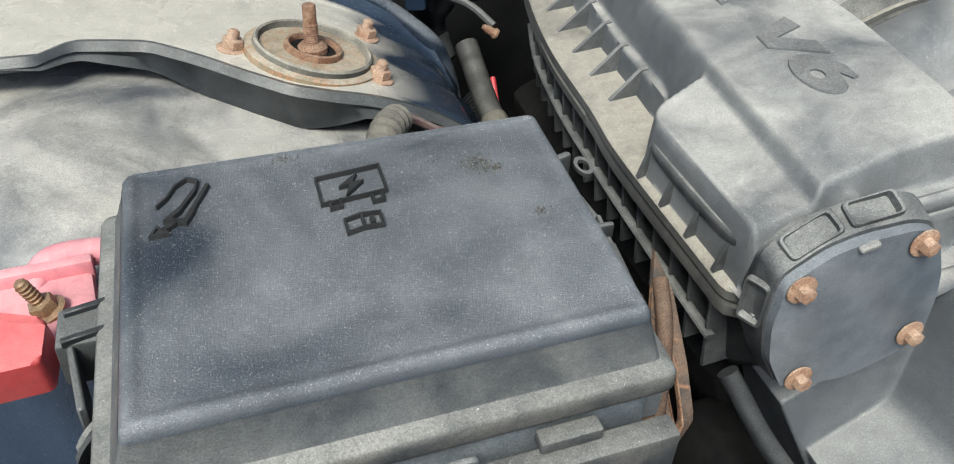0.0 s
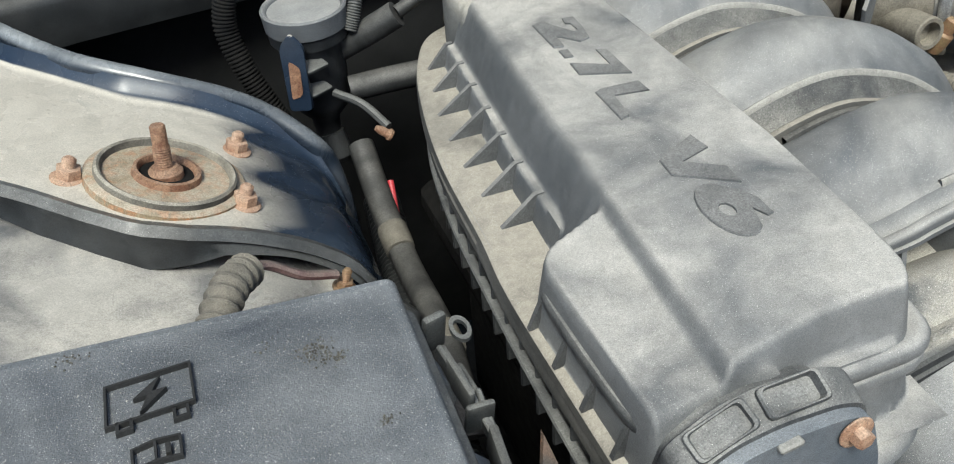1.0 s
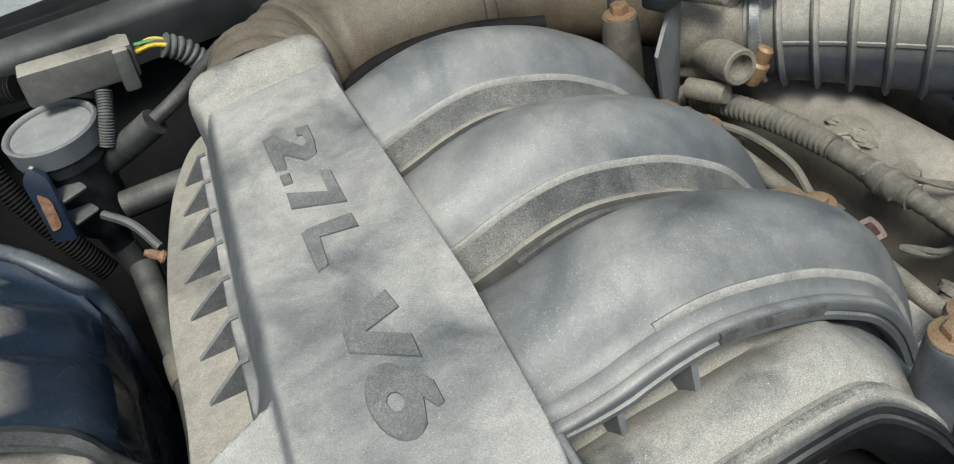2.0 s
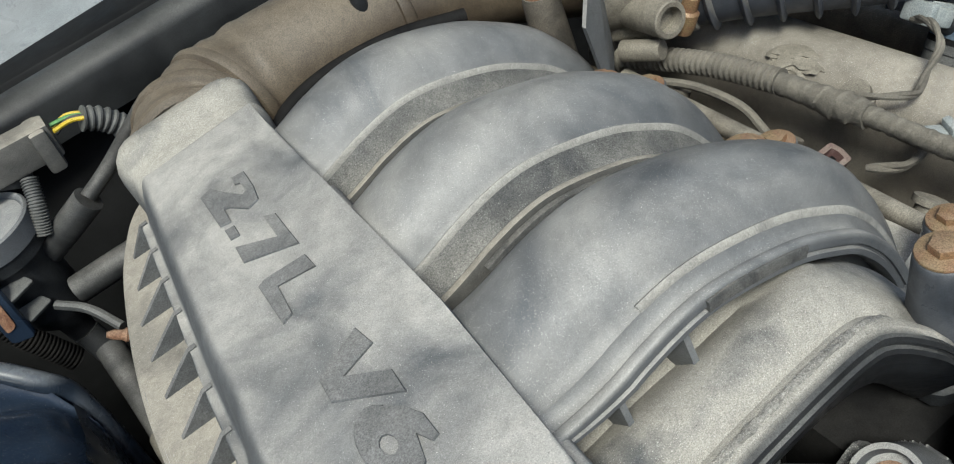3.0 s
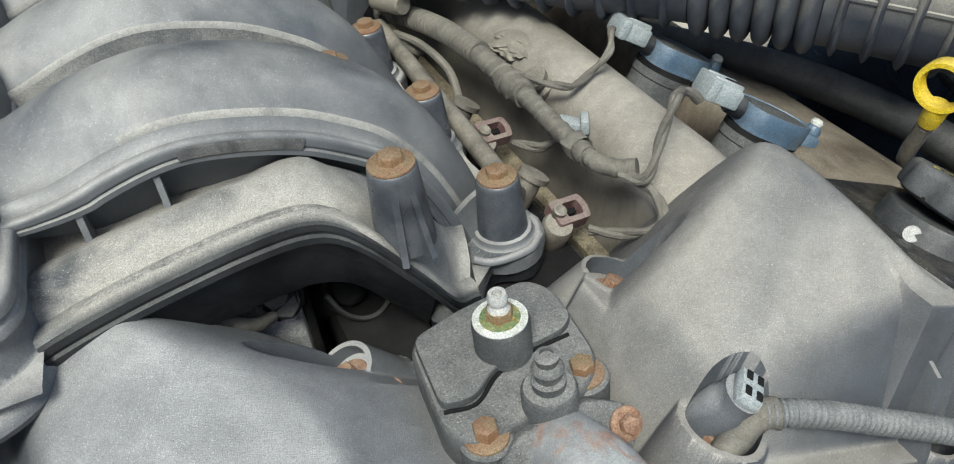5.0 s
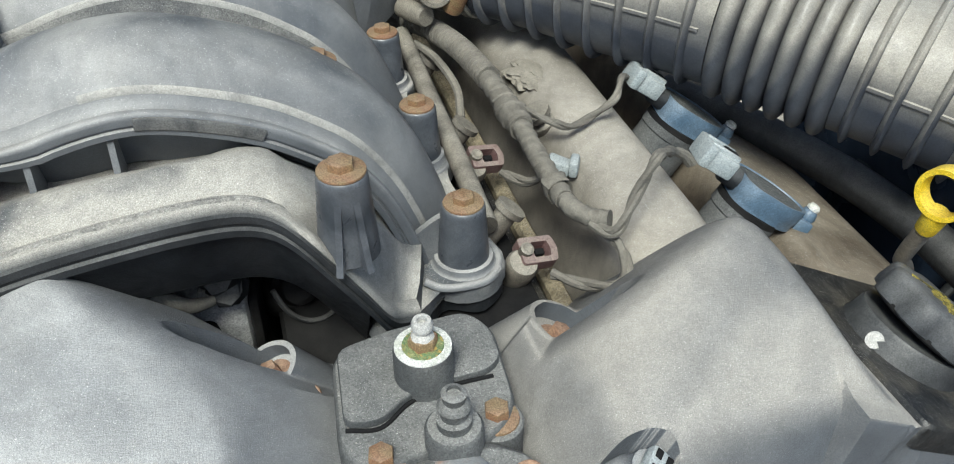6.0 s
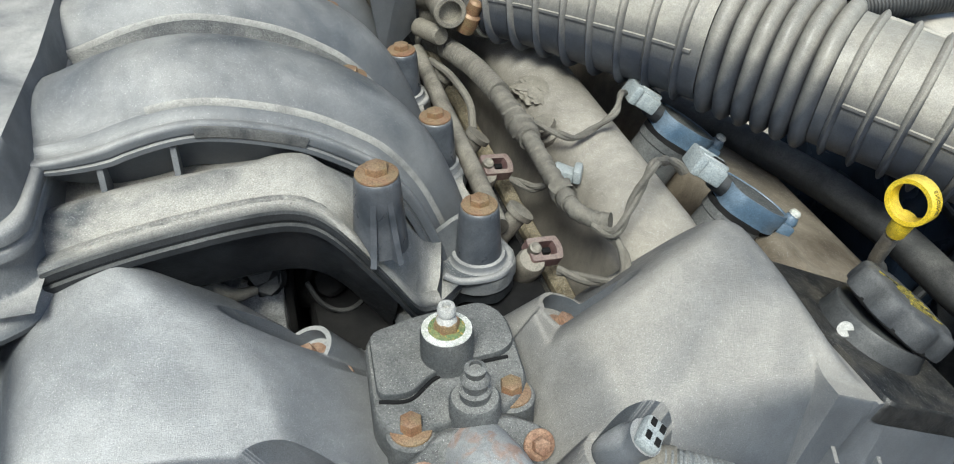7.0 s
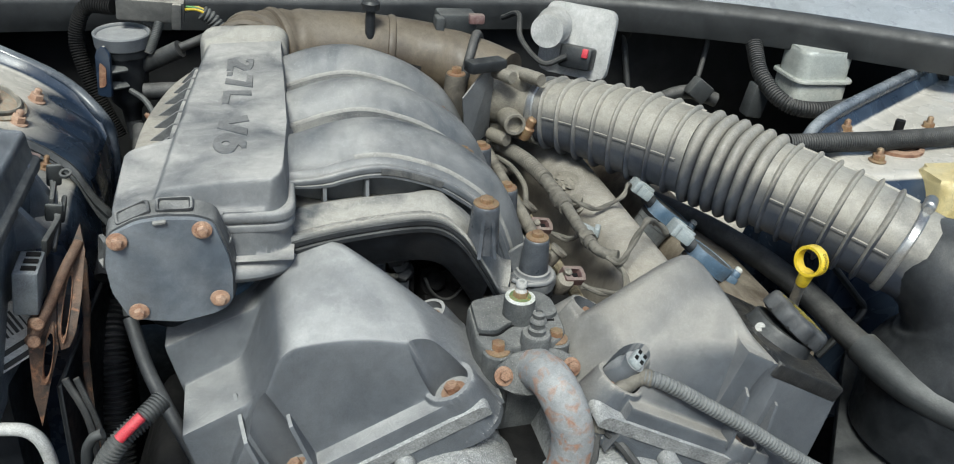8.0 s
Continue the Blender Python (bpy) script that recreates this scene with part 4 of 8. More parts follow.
def cover_height(u, v, side):
    """The moulded top of a front cover over its bank; side 1 is the bank with the oil filler, -1 the other."""
    if side < 0:
        top = (0.1135 + 0.40 * (v - 0.017)) / LEAN_C + 0.51 * u
        z = smin(top, 0.197 + 0.02 * u, 0.03)
        inner = 0.150 + (1.2 + 1.3 * min(max((v - 0.03) / 0.07, 0), 1)) * (u - 0.0405) + 0.25 * max(v - 0.03, 0)
        z = smin(z, inner + 0.003, 0.034)
        z = smin(z, 0.189 - 0.9 * (u - 0.125) + 0.1 * (v - 0.02), 0.018)
        brow = (0.1135) / LEAN_C + 0.51 * u
        z = smin(z, 0.0949 + (brow - 0.0949) * (v - 0.00312) / 0.0142, 0.010)
        z = smin(z, 0.2 - 6.0 * (v - 0.131), 0.03)
        z = smin(z, 0.108 + 2.64 * (u - 0.03) - 1.2 * (v - 0.121), 0.022)
        deck = smin(0.1815 + 0.05 * (u - 0.19), smin(0.183 + 3.5 * (v - 0.104), 0.183 - 7 * (u - 0.231), 0.006), 0.006)
        deck = smin(deck, 0.183 - 4 * (v - 0.146), 0.006)
        step = smin(0.1475, smin(0.148 + 4.5 * (v - 0.030), 0.148 - 7 * (u - 0.2335), 0.006), 0.005)
        low = smin(0.095, smin(0.095 + 6 * (v + 0.014), 0.095 - 5 * (u - 0.215), 0.004), 0.004)
        low = smin(low, 0.095 - 6 * (v - 0.088), 0.004)
        rim = 0.108 + 2.6 * (u - 0.016)
    else:
        top = 0.1408 + 0.39 * (u - 0.065) + 0.50 * v
        z = smin(top, 0.1895 - 0.05 * abs(u - 0.1), 0.018)
        inner = 0.116 + 1.5 * (u - 0.0285) + 0.12 * (0.1 - v)
        z = smin(z, inner + 0.003, 0.03)
        z = smin(z, 0.1725 - 1.0 * (u - 0.141), 0.015)
        brow = 0.1408 + 0.39 * (u - 0.065)
        z = smin(z, 0.0949 + (brow - 0.0949) * (v + 0.0276) / 0.0281, 0.009)
        z = smin(z, 0.19 - 1.8 * (v - 0.112), 0.03)
        z = smin(z, 0.100 + 1.9 * (0.085 + 1.0 * (u - 0.03) - v), 0.026)
        deck = smin(0.1665, smin(0.168 + 6 * (v + 0.013), 0.168 - 7 * (u - 0.240), 0.005), 0.004)
        deck = smin(deck, 0.168 - 5 * (v - 0.106), 0.005)
        step = 0.0
        low = smin(0.095, smin(0.095 + 6 * (v + 0.041), 0.095 - 5 * (u - 0.19), 0.004), 0.004)
        low = smin(low, 0.095 - 6 * (v - 0.094), 0.004)
        low = smax(low, smin(0.1010 + 5 * min(v - 0.072, 0), smin(0.1010 - 5 * (v - 0.119), 0.1010 - 5 * (u - 0.085), 0.006), 0.006), 0.004)
        rim = 0.095 + 3.4 * (u - 0.0170)
    z = smax(z, low, 0.003)
    if u > 0.12:
        z = smax(z, smax(deck, step, 0.007), 0.008)
    z = smin(z, rim, 0.005)
    edge = 0.0024 + 0.86 * max(v - 0.095, 0) if side < 0 else 0.0030 + 0.90 * max(v - 0.078, 0)
    z = smin(z, 0.10 + 7 * (u - edge), 0.004)
    wu, wv, floor, bore, wall = WELLS[side][0]
    if u < wu and v < wv:
        z = smin(z, 0.10 - 6 * (math.hypot(u - wu, v - wv) - wall), 0.004)
    for wu, wv, floor, bore, wall in WELLS[side]:
        r = math.hypot(u - wu, v - wv)
        if r < wall + 0.02:
            flare, height = (2.2 if side > 0 else 5.0, 0.0100 if side > 0 else 0.0080) if wv > 0.05 else (6, 0.013)
            z = smax(z, min(floor + height, floor + height - flare * (r - wall)), 0.003)
        if r <= bore + 1e-6:
            z = floor
    return max(z, FOOT)


def cover_shell(bm, side, u0, u1, v0, v1, nu, nv):
    """The cover's skin, its grid drawn to the bolt wells' round edges, closed by a skirt."""
    cell = (u1 - u0) / nu
    grid = []
    for j in range(nv + 1):
        row = []
        for i in range(nu + 1):
            u, v = u0 + (u1 - u0) * i / nu, v0 + (v1 - v0) * j / nv
            for wu, wv, floor, bore, wall in WELLS[side]:
                d = math.hypot(u - wu, v - wv)
                goal = 0.0
                if bore - 1.5 * cell < d < bore + 1.5 * cell:
                    goal = bore if d < bore else bore + 0.0004
                elif wv > 0.05 and abs(d - wall) < 0.75 * cell:
                    goal = wall
                if goal:
                    u, v = wu + (u - wu) * goal / d, wv + (v - wv) * goal / d
            row.append(bm.verts.new(banked(u, v, cover_height(u, v, side), side)))
        grid.append(row)
    rise = [[cover_height(u0 + (u1 - u0) * i / nu, v0 + (v1 - v0) * j / nv, side) > FOOT + 1e-6 for i in range(nu + 1)] for j in range(nv + 1)]
    for j in range(nv):
        for i in range(nu):
            if rise[j][i] or rise[j][i + 1] or rise[j + 1][i + 1] or rise[j + 1][i]:
                bm.faces.new((grid[j][i], grid[j][i + 1], grid[j + 1][i + 1], grid[j + 1][i]))
    bmesh.ops.delete(bm, geom=[v for v in bm.verts if not v.link_faces], context="VERTS")
    # the skin turns down into a short rim
    edges = [e for e in bm.edges if len(e.link_faces) == 1]
    lower = bmesh.ops.extrude_edge_only(bm, edges=edges)["geom"]
    drop = Vector((side * LEAN_S, 0, LEAN_C)) * -0.006
    for v in lower:
        if isinstance(v, bmesh.types.BMVert):
            v.co += drop


for side, label in ((-1, "grey moulded plastic front cover filmed with dust"), (1, "grey moulded plastic front cover carrying the oil filler")):
    front_cover = thing("front_cover", (0.15 * side, 0.05, 0.66), label, "engine cover", "front covers of the two banks")
    bm = bmesh.new()
    cover_shell(bm, side, -0.004, 0.252, -0.048, 0.160, 250, 204)
    part("shell", bm, COVER if side < 0 else COVER_TAN, front_cover, "", 50)
    for u, v, n, bore, wall in WELLS[side]:
        bolt("bolt", banked(u, v, n, side), (side * LEAN_S, 0, LEAN_C), 0.0108, front_cover, RUST, label="rust-red bolt", height=0.6)
    if side > 0:
        bm = bmesh.new()
        o = rounded([(0.157, -0.0155), (0.2435, -0.0155), (0.2435, 0.107), (0.150, 0.107)], 0.006, 3)
        loft(bm, [[banked(u, v, n, side) for u, v in o] for n in (0.155, 0.1675)] + [[banked(0.2 + (u - 0.2) * 0.975, 0.046 + (v - 0.046) * 0.975, 0.1695, side) for u, v in o]])
        part("filler_deck", bm, SANDY, front_cover, "black sand-flecked deck under the oil filler")
    far = 0.010 if side < 0 else 0.0
    for u, v in ((0.148, 0.012), (0.186, 0.018)) if side < 0 else ((0.139, -0.022), (0.178, -0.018)):
        bm = bmesh.new()
        loft(bm, [[banked(u + du, y, n, side) for y, n in ((v + 0.03, 0.09), (v - 0.022 - far, 0.09), (v - 0.020 - far, 0.100), (v - 0.004 - far, 0.134), (v + 0.03, 0.150))] for du in (-0.0016, 0.0016)])
        part("web", bm, COVER if side < 0 else COVER_TAN, front_cover)

# oil filler cap
WORN = surf("worn_yellow_print", (0.03, 0.03, 0.02), (0.42, 0.34, 0.06), rough=0.6, patch=260)
oil_cap = thing("oil_filler_cap", (0.270, 0.055, 0.745), "dark grey oil filler cap with worn yellow print", "oil cap")
tip = bank_pose(0.200, 0.047, 0.1645, 1)
CAP_WAY = Vector((math.sin(radians(37)), -0.04, math.cos(radians(37))))
tilted = axis(tip.translation + CAP_WAY * 0.002, CAP_WAY)
bm = bmesh.new()
lathe(bm, [(0.0355, -0.004), (0.0340, 0.004), (0.0318, 0.009), (0.0308, 0.0155), (0.0298, 0.017), (0, 0.017)], tip, 36)
part("neck", bm, BLACK, oil_cap, "black filler neck with a white paint dab")
bm = bmesh.new()
lathe(bm, [(0.0300, 0.0165), (0.031, 0.0175), (0.031, 0.0195), (0.029, 0.0205), (0, 0.0205)], tilted, 36)
part("gasket", bm, SHADOWED, oil_cap)
knob = []
for k in range(48):
    a = 2 * math.pi * k / 48
    r = 0.0350 - 0.0042 * (0.5 + 0.5 * math.cos(8 * a)) ** 1.5
    knob.append((r * math.cos(a), r * math.sin(a)))
bm = bmesh.new()
loft(bm, [[tilted @ Vector((x * g, y * g, h - 0.003)) for x, y in knob] for g, h in ((0.94, 0.0205), (0.99, 0.0215), (1.0, 0.025), (0.98, 0.033), (0.95, 0.0355), (0.88, 0.0368), (0.6, 0.0372))])
part("knob", bm, KNOB, oil_cap, "lobed dark grey knob", 50)
rnd_print = random.Random(4)
for k in range(7):
    bm = bmesh.new()
    box(bm, tilted @ Vector((-0.012 + 0.0042 * k, 0.004 * rnd_print.uniform(-1, 1), 0.0344)), (0.0014, 0.034 - 0.006 * (k % 3), 0.0007), tilted.to_3x3())
    part("print_bar", bm, WORN, oil_cap, "worn yellow print")
bm = bmesh.new()
o = [(0.0046 * math.cos(a), 0.0046 * math.sin(a)) for a in (0.5 + 5.3 * k / 11 for k in range(12))] + [(0.0012, 0.0)]
out = Vector((-0.97 * LEAN_C, -0.22, 0.97 * LEAN_S))
prism(bm, o, axis(tip.translation + Vector((LEAN_S, 0, LEAN_C)) * 0.0085 + out * 0.0322, out + Vector((LEAN_S, 0, LEAN_C)) * 0.45), -0.001, 0.0012)
part("paint_dab", bm, WHITE, oil_cap, "white paint dab")

# right cylinder head cover: a rounded tunnel, coil wells and an outer slope
head = thing("cylinder_head_cover", (0.19, 0.33, 0.70), "tan dusty cylinder head cover with a rounded tunnel", "cylinder head cover")


def head_height(x, y):
    ridge = 0.752 + math.sqrt(max(0.036 ** 2 - (x - 0.169) ** 2, 0)) - 4 * max(abs(x - 0.169) - 0.036, 0) - 0.25 * max(0.16 - y, 0)
    outer = 0.746 - 0.40 * (x - 0.27) - 60 * max(0.27 - x, 0) ** 2
    z = smax(ridge, outer, 0.012)
    return max(smin(z, 0.745 - 1.6 * (x - 0.325), 0.02), 0.62)


bm = bmesh.new()
relief(bm, 0.110, 0.232, 0.110, 0.56, 80, 40, head_height, 0.615)
part("shell", bm, HEAD, head, "", 60)
bm = bmesh.new()
relief(bm, 0.2322, 0.36, 0.110, 0.56, 50, 40, head_height, 0.615)
part("outer_slope", bm, BROWN, head, "oily brown outer slope", 60)
bm = bmesh.new()
loft(bm, [[(0.082, y, 0.700), (0.082, y, 0.722), (0.085, y, 0.7255), (0.102, y, 0.7285), (0.106, y, 0.722), (0.106, y, 0.70)] for y in (0.13, 0.24, 0.38, 0.55)])
part("inner_rail", bm, SANDY, head, "black rail flecked with sand")
bm = bmesh.new()
loft(bm, [[(0.1072, y, 0.715), (0.1072, y, 0.7255), (0.110, y, 0.7285), (0.1165, y, 0.7290), (0.119, y, 0.725), (0.119, y, 0.715)] for y in (0.13, 0.24, 0.38, 0.55)])
part("sand_stripe", bm, surf("lying_sand", (0.20, 0.165, 0.105), (0.32, 0.27, 0.18), rough=0.9, patch=240, grain=900, bump=0.8, speck=1.2), head, "sand lying along the rail")
for y in (0.285,):
    bm = bmesh.new()
    lathe(bm, [(0.009, 0), (0.010, 0.003), (0.0095, 0.006), (0.006, 0.008), (0.006, 0.012), (0.0105, 0.013), (0.0105, 0.017), (0, 0.017)], axis((0.143, y, 0.772), (-0.6, 0, 1)), 14)
    part("plug", bm, CASTING, head, "dirty cap plug")


bm = bmesh.new()
got = bmesh.ops.create_icosphere(bm, subdivisions=4, radius=1.0)["verts"]
for v in got:
    q = v.co.copy()
    r = 1 + 0.45 * noise.noise(q * 2.1) + 0.22 * noise.noise(q * 5)
    v.co = Vector((0.158 + q.x * 0.020 * r, 0.345 + q.y * 0.024 * r, 0.7805 + q.z * 0.0066))
part("bare_patch", bm, THROTTLE, head, "scraped pale alloy patch")
bm = bmesh.new()
box(bm, (0.131, 0.228, 0.780), (0.016, 0.011, 0.009), Matrix.Rotation(-0.5, 3, "Z") @ Matrix.Rotation(0.3, 3, "Y"), 0.002)
box(bm, (0.139, 0.222, 0.782), (0.006, 0.014, 0.011), Matrix.Rotation(-0.5, 3, "Z"), 0.002)
single("loom_clip", bm, PLUG, "grey plastic clip beside the wiring loom", "clip")


def coil(y, tilt):
    c = thing("ignition_coil", (0.245, y, 0.73), "blue-grey ignition coil with a grey plug on a dusty tube", "ignition coil", "ignition coils on the head cover")
    ax = Vector((0.80, -0.28, -0.53)).normalized()
    az = Vector((0.50, 0.0, 0.86))
    az = (az - ax * az.dot(ax)).normalized()
    ay = az.cross(ax)
    m = Matrix(((ax.x, ay.x, az.x, 0.231), (ax.y, ay.y, az.y, y), (ax.z, ay.z, az.z, 0.741), (0, 0, 0, 1)))
    bm = bmesh.new()
    lathe(bm, [(0.022, -0.03), (0.0215, 0.012), (0.0225, 0.013), (0.0225, 0.019), (0.0, 0.019)], m, 26)
    part("tube", bm, OUTLET, c, "dusty grey coil tube")
    bm = bmesh.new()
    lathe(bm, [(0.021, 0.018), (0.0225, 0.019), (0.0225, 0.023), (0, 0.023)], m, 26)
    part("seal_ring", bm, SHADOWED, c)
    turn = m @ Matrix.Rotation(radians(tilt), 4, "Z")
    o = rounded([(-0.020, -0.013), (-0.012, -0.0195), (0.012, -0.0195), (0.026, -0.013), (0.033, -0.004), (0.033, 0.004), (0.026, 0.013), (0.012, 0.0195), (-0.012, 0.0195), (-0.020, 0.013)], 0.005, 3)
    bm = bmesh.new()
    loft(bm, [[turn @ Vector((x * k, y * k, h)) for x, y in o] for k, h in ((0.90, 0.0215), (0.97, 0.0225), (0.97, 0.0270), (1.0, 0.0285), (1.0, 0.0375), (0.985, 0.0388), (0.93, 0.0388), (0.90, 0.0376))])
    body = part("body", bm, COIL, c, "blue-grey coil body", 40)
    bm = bmesh.new()
    loft(bm, [[turn @ Vector((x * k, y * k, h)) for x, y in o] for k, h in ((0.905, 0.0370), (0.905, 0.0379), (0.80, 0.0384), (0.4, 0.0385))])
    part("disc", bm, POTTING, body, "sand-dusted dark top", 40)
    bm = bmesh.new()
    box(bm, turn @ Vector((0.037, 0.001, 0.029)), (0.012, 0.015, 0.010), turn.to_3x3(), 0.002)
    lathe(bm, [(0.0055, 0.0), (0.0060, 0.002), (0.0045, 0.006), (0, 0.007)], turn @ Matrix.Translation((0.038, 0.001, 0.034)), 12)
    part("end_lug", bm, COIL, body)
    bm = bmesh.new()
    lathe(bm, [(0.0040, 0.0), (0.0045, 0.002), (0.0030, 0.004), (0, 0.0045)], turn @ Matrix.Translation((0.0385, 0.002, 0.0405)), 9)
    part("screw", bm, CHALK, body, "pale corroded screw")
    bm = bmesh.new()
    lathe(bm, [(0.0075, 0.0), (0.0075, 0.012), (0.0068, 0.013), (0, 0.013)], axis(turn @ Vector((-0.018, 0, 0.032)), turn.to_3x3() @ Vector((-1, 0, 0.12))), 16)
    part("socket", bm, BLACK, body)
    bm = bmesh.new()
    box(bm, turn @ Vector((-0.0375, 0.0, 0.0365)), (0.020, 0.019, 0.013), turn.to_3x3(), 0.002)
    box(bm, turn @ Vector((-0.0500, 0.0, 0.0375)), (0.007, 0.024, 0.015), turn.to_3x3(), 0.0018)
    plug_ = part("connector", bm, PLUG, c, "pale grey plug")
    for w, l, y_ in ((0.0035, 0.022, -0.0055), (0.0035, 0.022, 0.0055)):
        bm = bmesh.new()
        box(bm, turn @ Vector((-0.040, y_, 0.0440)), (l, w, 0.004), turn.to_3x3(), 0.0008, 1)
        part("rib", bm, PLUG, plug_)
    bm = bmesh.new()
    box(bm, turn @ Vector((-0.0345, 0.0, 0.0445)), (0.010, 0.006, 0.003), turn.to_3x3(), 0.0006, 1)
    part("latch", bm, SHADOWED, plug_)
    return c


coil(0.180, 0)
coil(0.284, 4)

# coolant outlet between the banks
outlet = thing("coolant_outlet", (0.004, 0.055, 0.70), "grey coolant outlet housing with rusty bolts and a bleeder", "coolant outlet")
o = rounded([(-0.040, 0.040), (-0.034, 0.098), (-0.005, 0.105), (0.036, 0.108), (0.046, 0.094), (0.042, 0.044), (0.030, 0.030), (-0.030, 0.026)], 0.011, 4)
bm = bmesh.new()
loft(bm, [[(0.003 + (x - 0.003) * k, 0.069 + (y - 0.069) * k, z) for x, y in o] for k, z in ((0.97, 0.70), (1.0, 0.775), (1.0, 0.7825), (0.985, 0.7855), (0.955, 0.787), (0.5, 0.787))])
outlet_body = part("body", bm, OUTLET, outlet, "sandy grey outlet body", 45)
bm = bmesh.new()
deck = rounded([(-0.0355, 0.050), (-0.020, 0.0475), (-0.005, 0.0580), (0.012, 0.0625), (0.034, 0.0635), (0.0425, 0.070), (0.0425, 0.092), (0.034, 0.1040), (-0.004, 0.1015), (-0.0315, 0.0950)], 0.006, 3)
loft(bm, [[(0.003 + (x - 0.003) * k, 0.078 + (y - 0.078) * k, z) for x, y in deck] for k, z in ((1.0, 0.784), (1.0, 0.7895), (0.985, 0.7908), (0.94, 0.7914), (0.4, 0.7914))])
part("raised_deck", bm, OUTLET, outlet_body)
bm = bmesh.new()
tube(bm, [(-0.0350, 0.0490, 0.7874), (-0.020, 0.0463, 0.7874), (-0.005, 0.0566, 0.7874), (0.012, 0.0612, 0.7874), (0.036, 0.0622, 0.7872)], 0.0011, 8)
part("split_line", bm, SHADOWED, outlet_body)
bm = bmesh.new()
lathe(bm, [(0.0138, 0.775), (0.0138, 0.806), (0.0131, 0.8085), (0.0105, 0.8085), (0.0095, 0.8065), (0, 0.8065)], Matrix.Translation((0.005, 0.069, 0)), 28)
boss = part("bleeder_boss", bm, OUTLET, outlet, "round boss")
bm = bmesh.new()
lathe(bm, [(0.0130, 0.8080), (0.0130, 0.8092), (0.009, 0.8096), (0, 0.8096)], Matrix.Translation((0.005, 0.069, 0)), 28)
part("corroded_top", bm, CHALK, boss, "white corroded top")
bm = bmesh.new()
lathe(bm, [(0.0098, 0.8090), (0.0094, 0.8101), (0.0060, 0.8104), (0, 0.8104)], Matrix.Translation((0.005, 0.069, 0)), 28)
part("verdigris_ring", bm, GREENISH, boss, "green corroded ring")
bm = bmesh.new()
prism(bm, [(0.0068 * math.cos(math.pi * k / 3), 0.0068 * math.sin(math.pi * k / 3)) for k in range(6)], Matrix.Translation((0.005, 0.069, 0)), 0.809, 0.8155, 0.0014)
screw = part("bleeder_nut", bm, GOLD, boss, "brassy hexagon")
bm = bmesh.new()
lathe(bm, [(0.0055, 0.8150), (0.0044, 0.8168), (0.0033, 0.8175), (0.0033, 0.8188), (0.0047, 0.8200), (0.0049, 0.8228), (0.0041, 0.8248), (0.0023, 0.8248), (0.0023, 0.822), (0, 0.822)], Matrix.Translation((0.005, 0.069, 0)), 18)
part("bleeder_nipple", bm, WHITE, screw, "pale nipple with a hole")
bm = bmesh.new()
lathe(bm, [(0.013, 0.775), (0.0128, 0.796), (0.0115, 0.798), (0.0075, 0.7985), (0.0078, 0.803), (0.0060, 0.8045), (0.0060, 0.8085), (0.0074, 0.8100), (0.0060, 0.8125), (0.0048, 0.8135), (0.0055, 0.8175), (0.0030, 0.8190), (0.0030, 0.817), (0, 0.817)], Matrix.Translation((0.009, 0.031, 0)) , 20)
part("temperature_sensor", bm, OUTLET, outlet, "grey stepped sensor")
for x, y, z in ((-0.023, 0.031, 0.783), (0.031, 0.041, 0.783)):
    bm = bmesh.new()
    lathe(bm, [(0.0125, 0.72), (0.0125, z - 0.001), (0.0115, z), (0, z)], Matrix.Translation((x, y, 0)), 22)
    ear = part("ear", bm, OUTLET, outlet)
    bolt("bolt", (x, y, z), UP, 0.0105, ear, GOLD, label="rusty gold bolt", height=0.6)
bolt("bolt", (-0.043, 0.094, 0.757), (-1, -0.2, 0.2), 0.010, outlet, RUST, label="rust-red bolt")
# the pipe with its flange
bm = bmesh.new()
m = axis((0.007, 0.013, 0.772), (0.05, -0.72, 0.55))
o = rounded([(-0.036, -0.007), (-0.018, -0.018), (0.018, -0.018), (0.036, -0.007), (0.036, 0.007), (0.018, 0.018), (-0.018, 0.018), (-0.036, 0.007)], 0.006, 3)
prism(bm, o, m, -0.006, 0.0015, 0.002, 2)
pipe_flange = part("pipe_flange", bm, OUTLET, outlet, "two-eared pipe flange")
for u in (-0.030, 0.030):
    bolt("bolt", m @ Vector((u, 0, 0.0015)), (0.05, -0.72, 0.55), 0.0082, pipe_flange, RUST, label="rust-red bolt")
bm = bmesh.new()
tube(bm, [(0.006, 0.03, 0.764), (0.007, 0.010, 0.776), (0.011, -0.010, 0.780), (0.019, -0.027, 0.766), (0.026, -0.033, 0.742), (0.026, -0.034, 0.715), (0.020, -0.036, 0.69), (0.010, -0.04, 0.665), (0.004, -0.044, 0.64)], 0.0175, 22)
part("pipe", bm, PIPE, outlet, "rust-stained grey coolant pipe")
bm = bmesh.new()
tube(bm, [(-0.02, -0.005, 0.70), (-0.022, -0.012, 0.66), (-0.018, -0.02, 0.6)], 0.012, 14)
part("side_pipe", bm, PIPE, outlet)

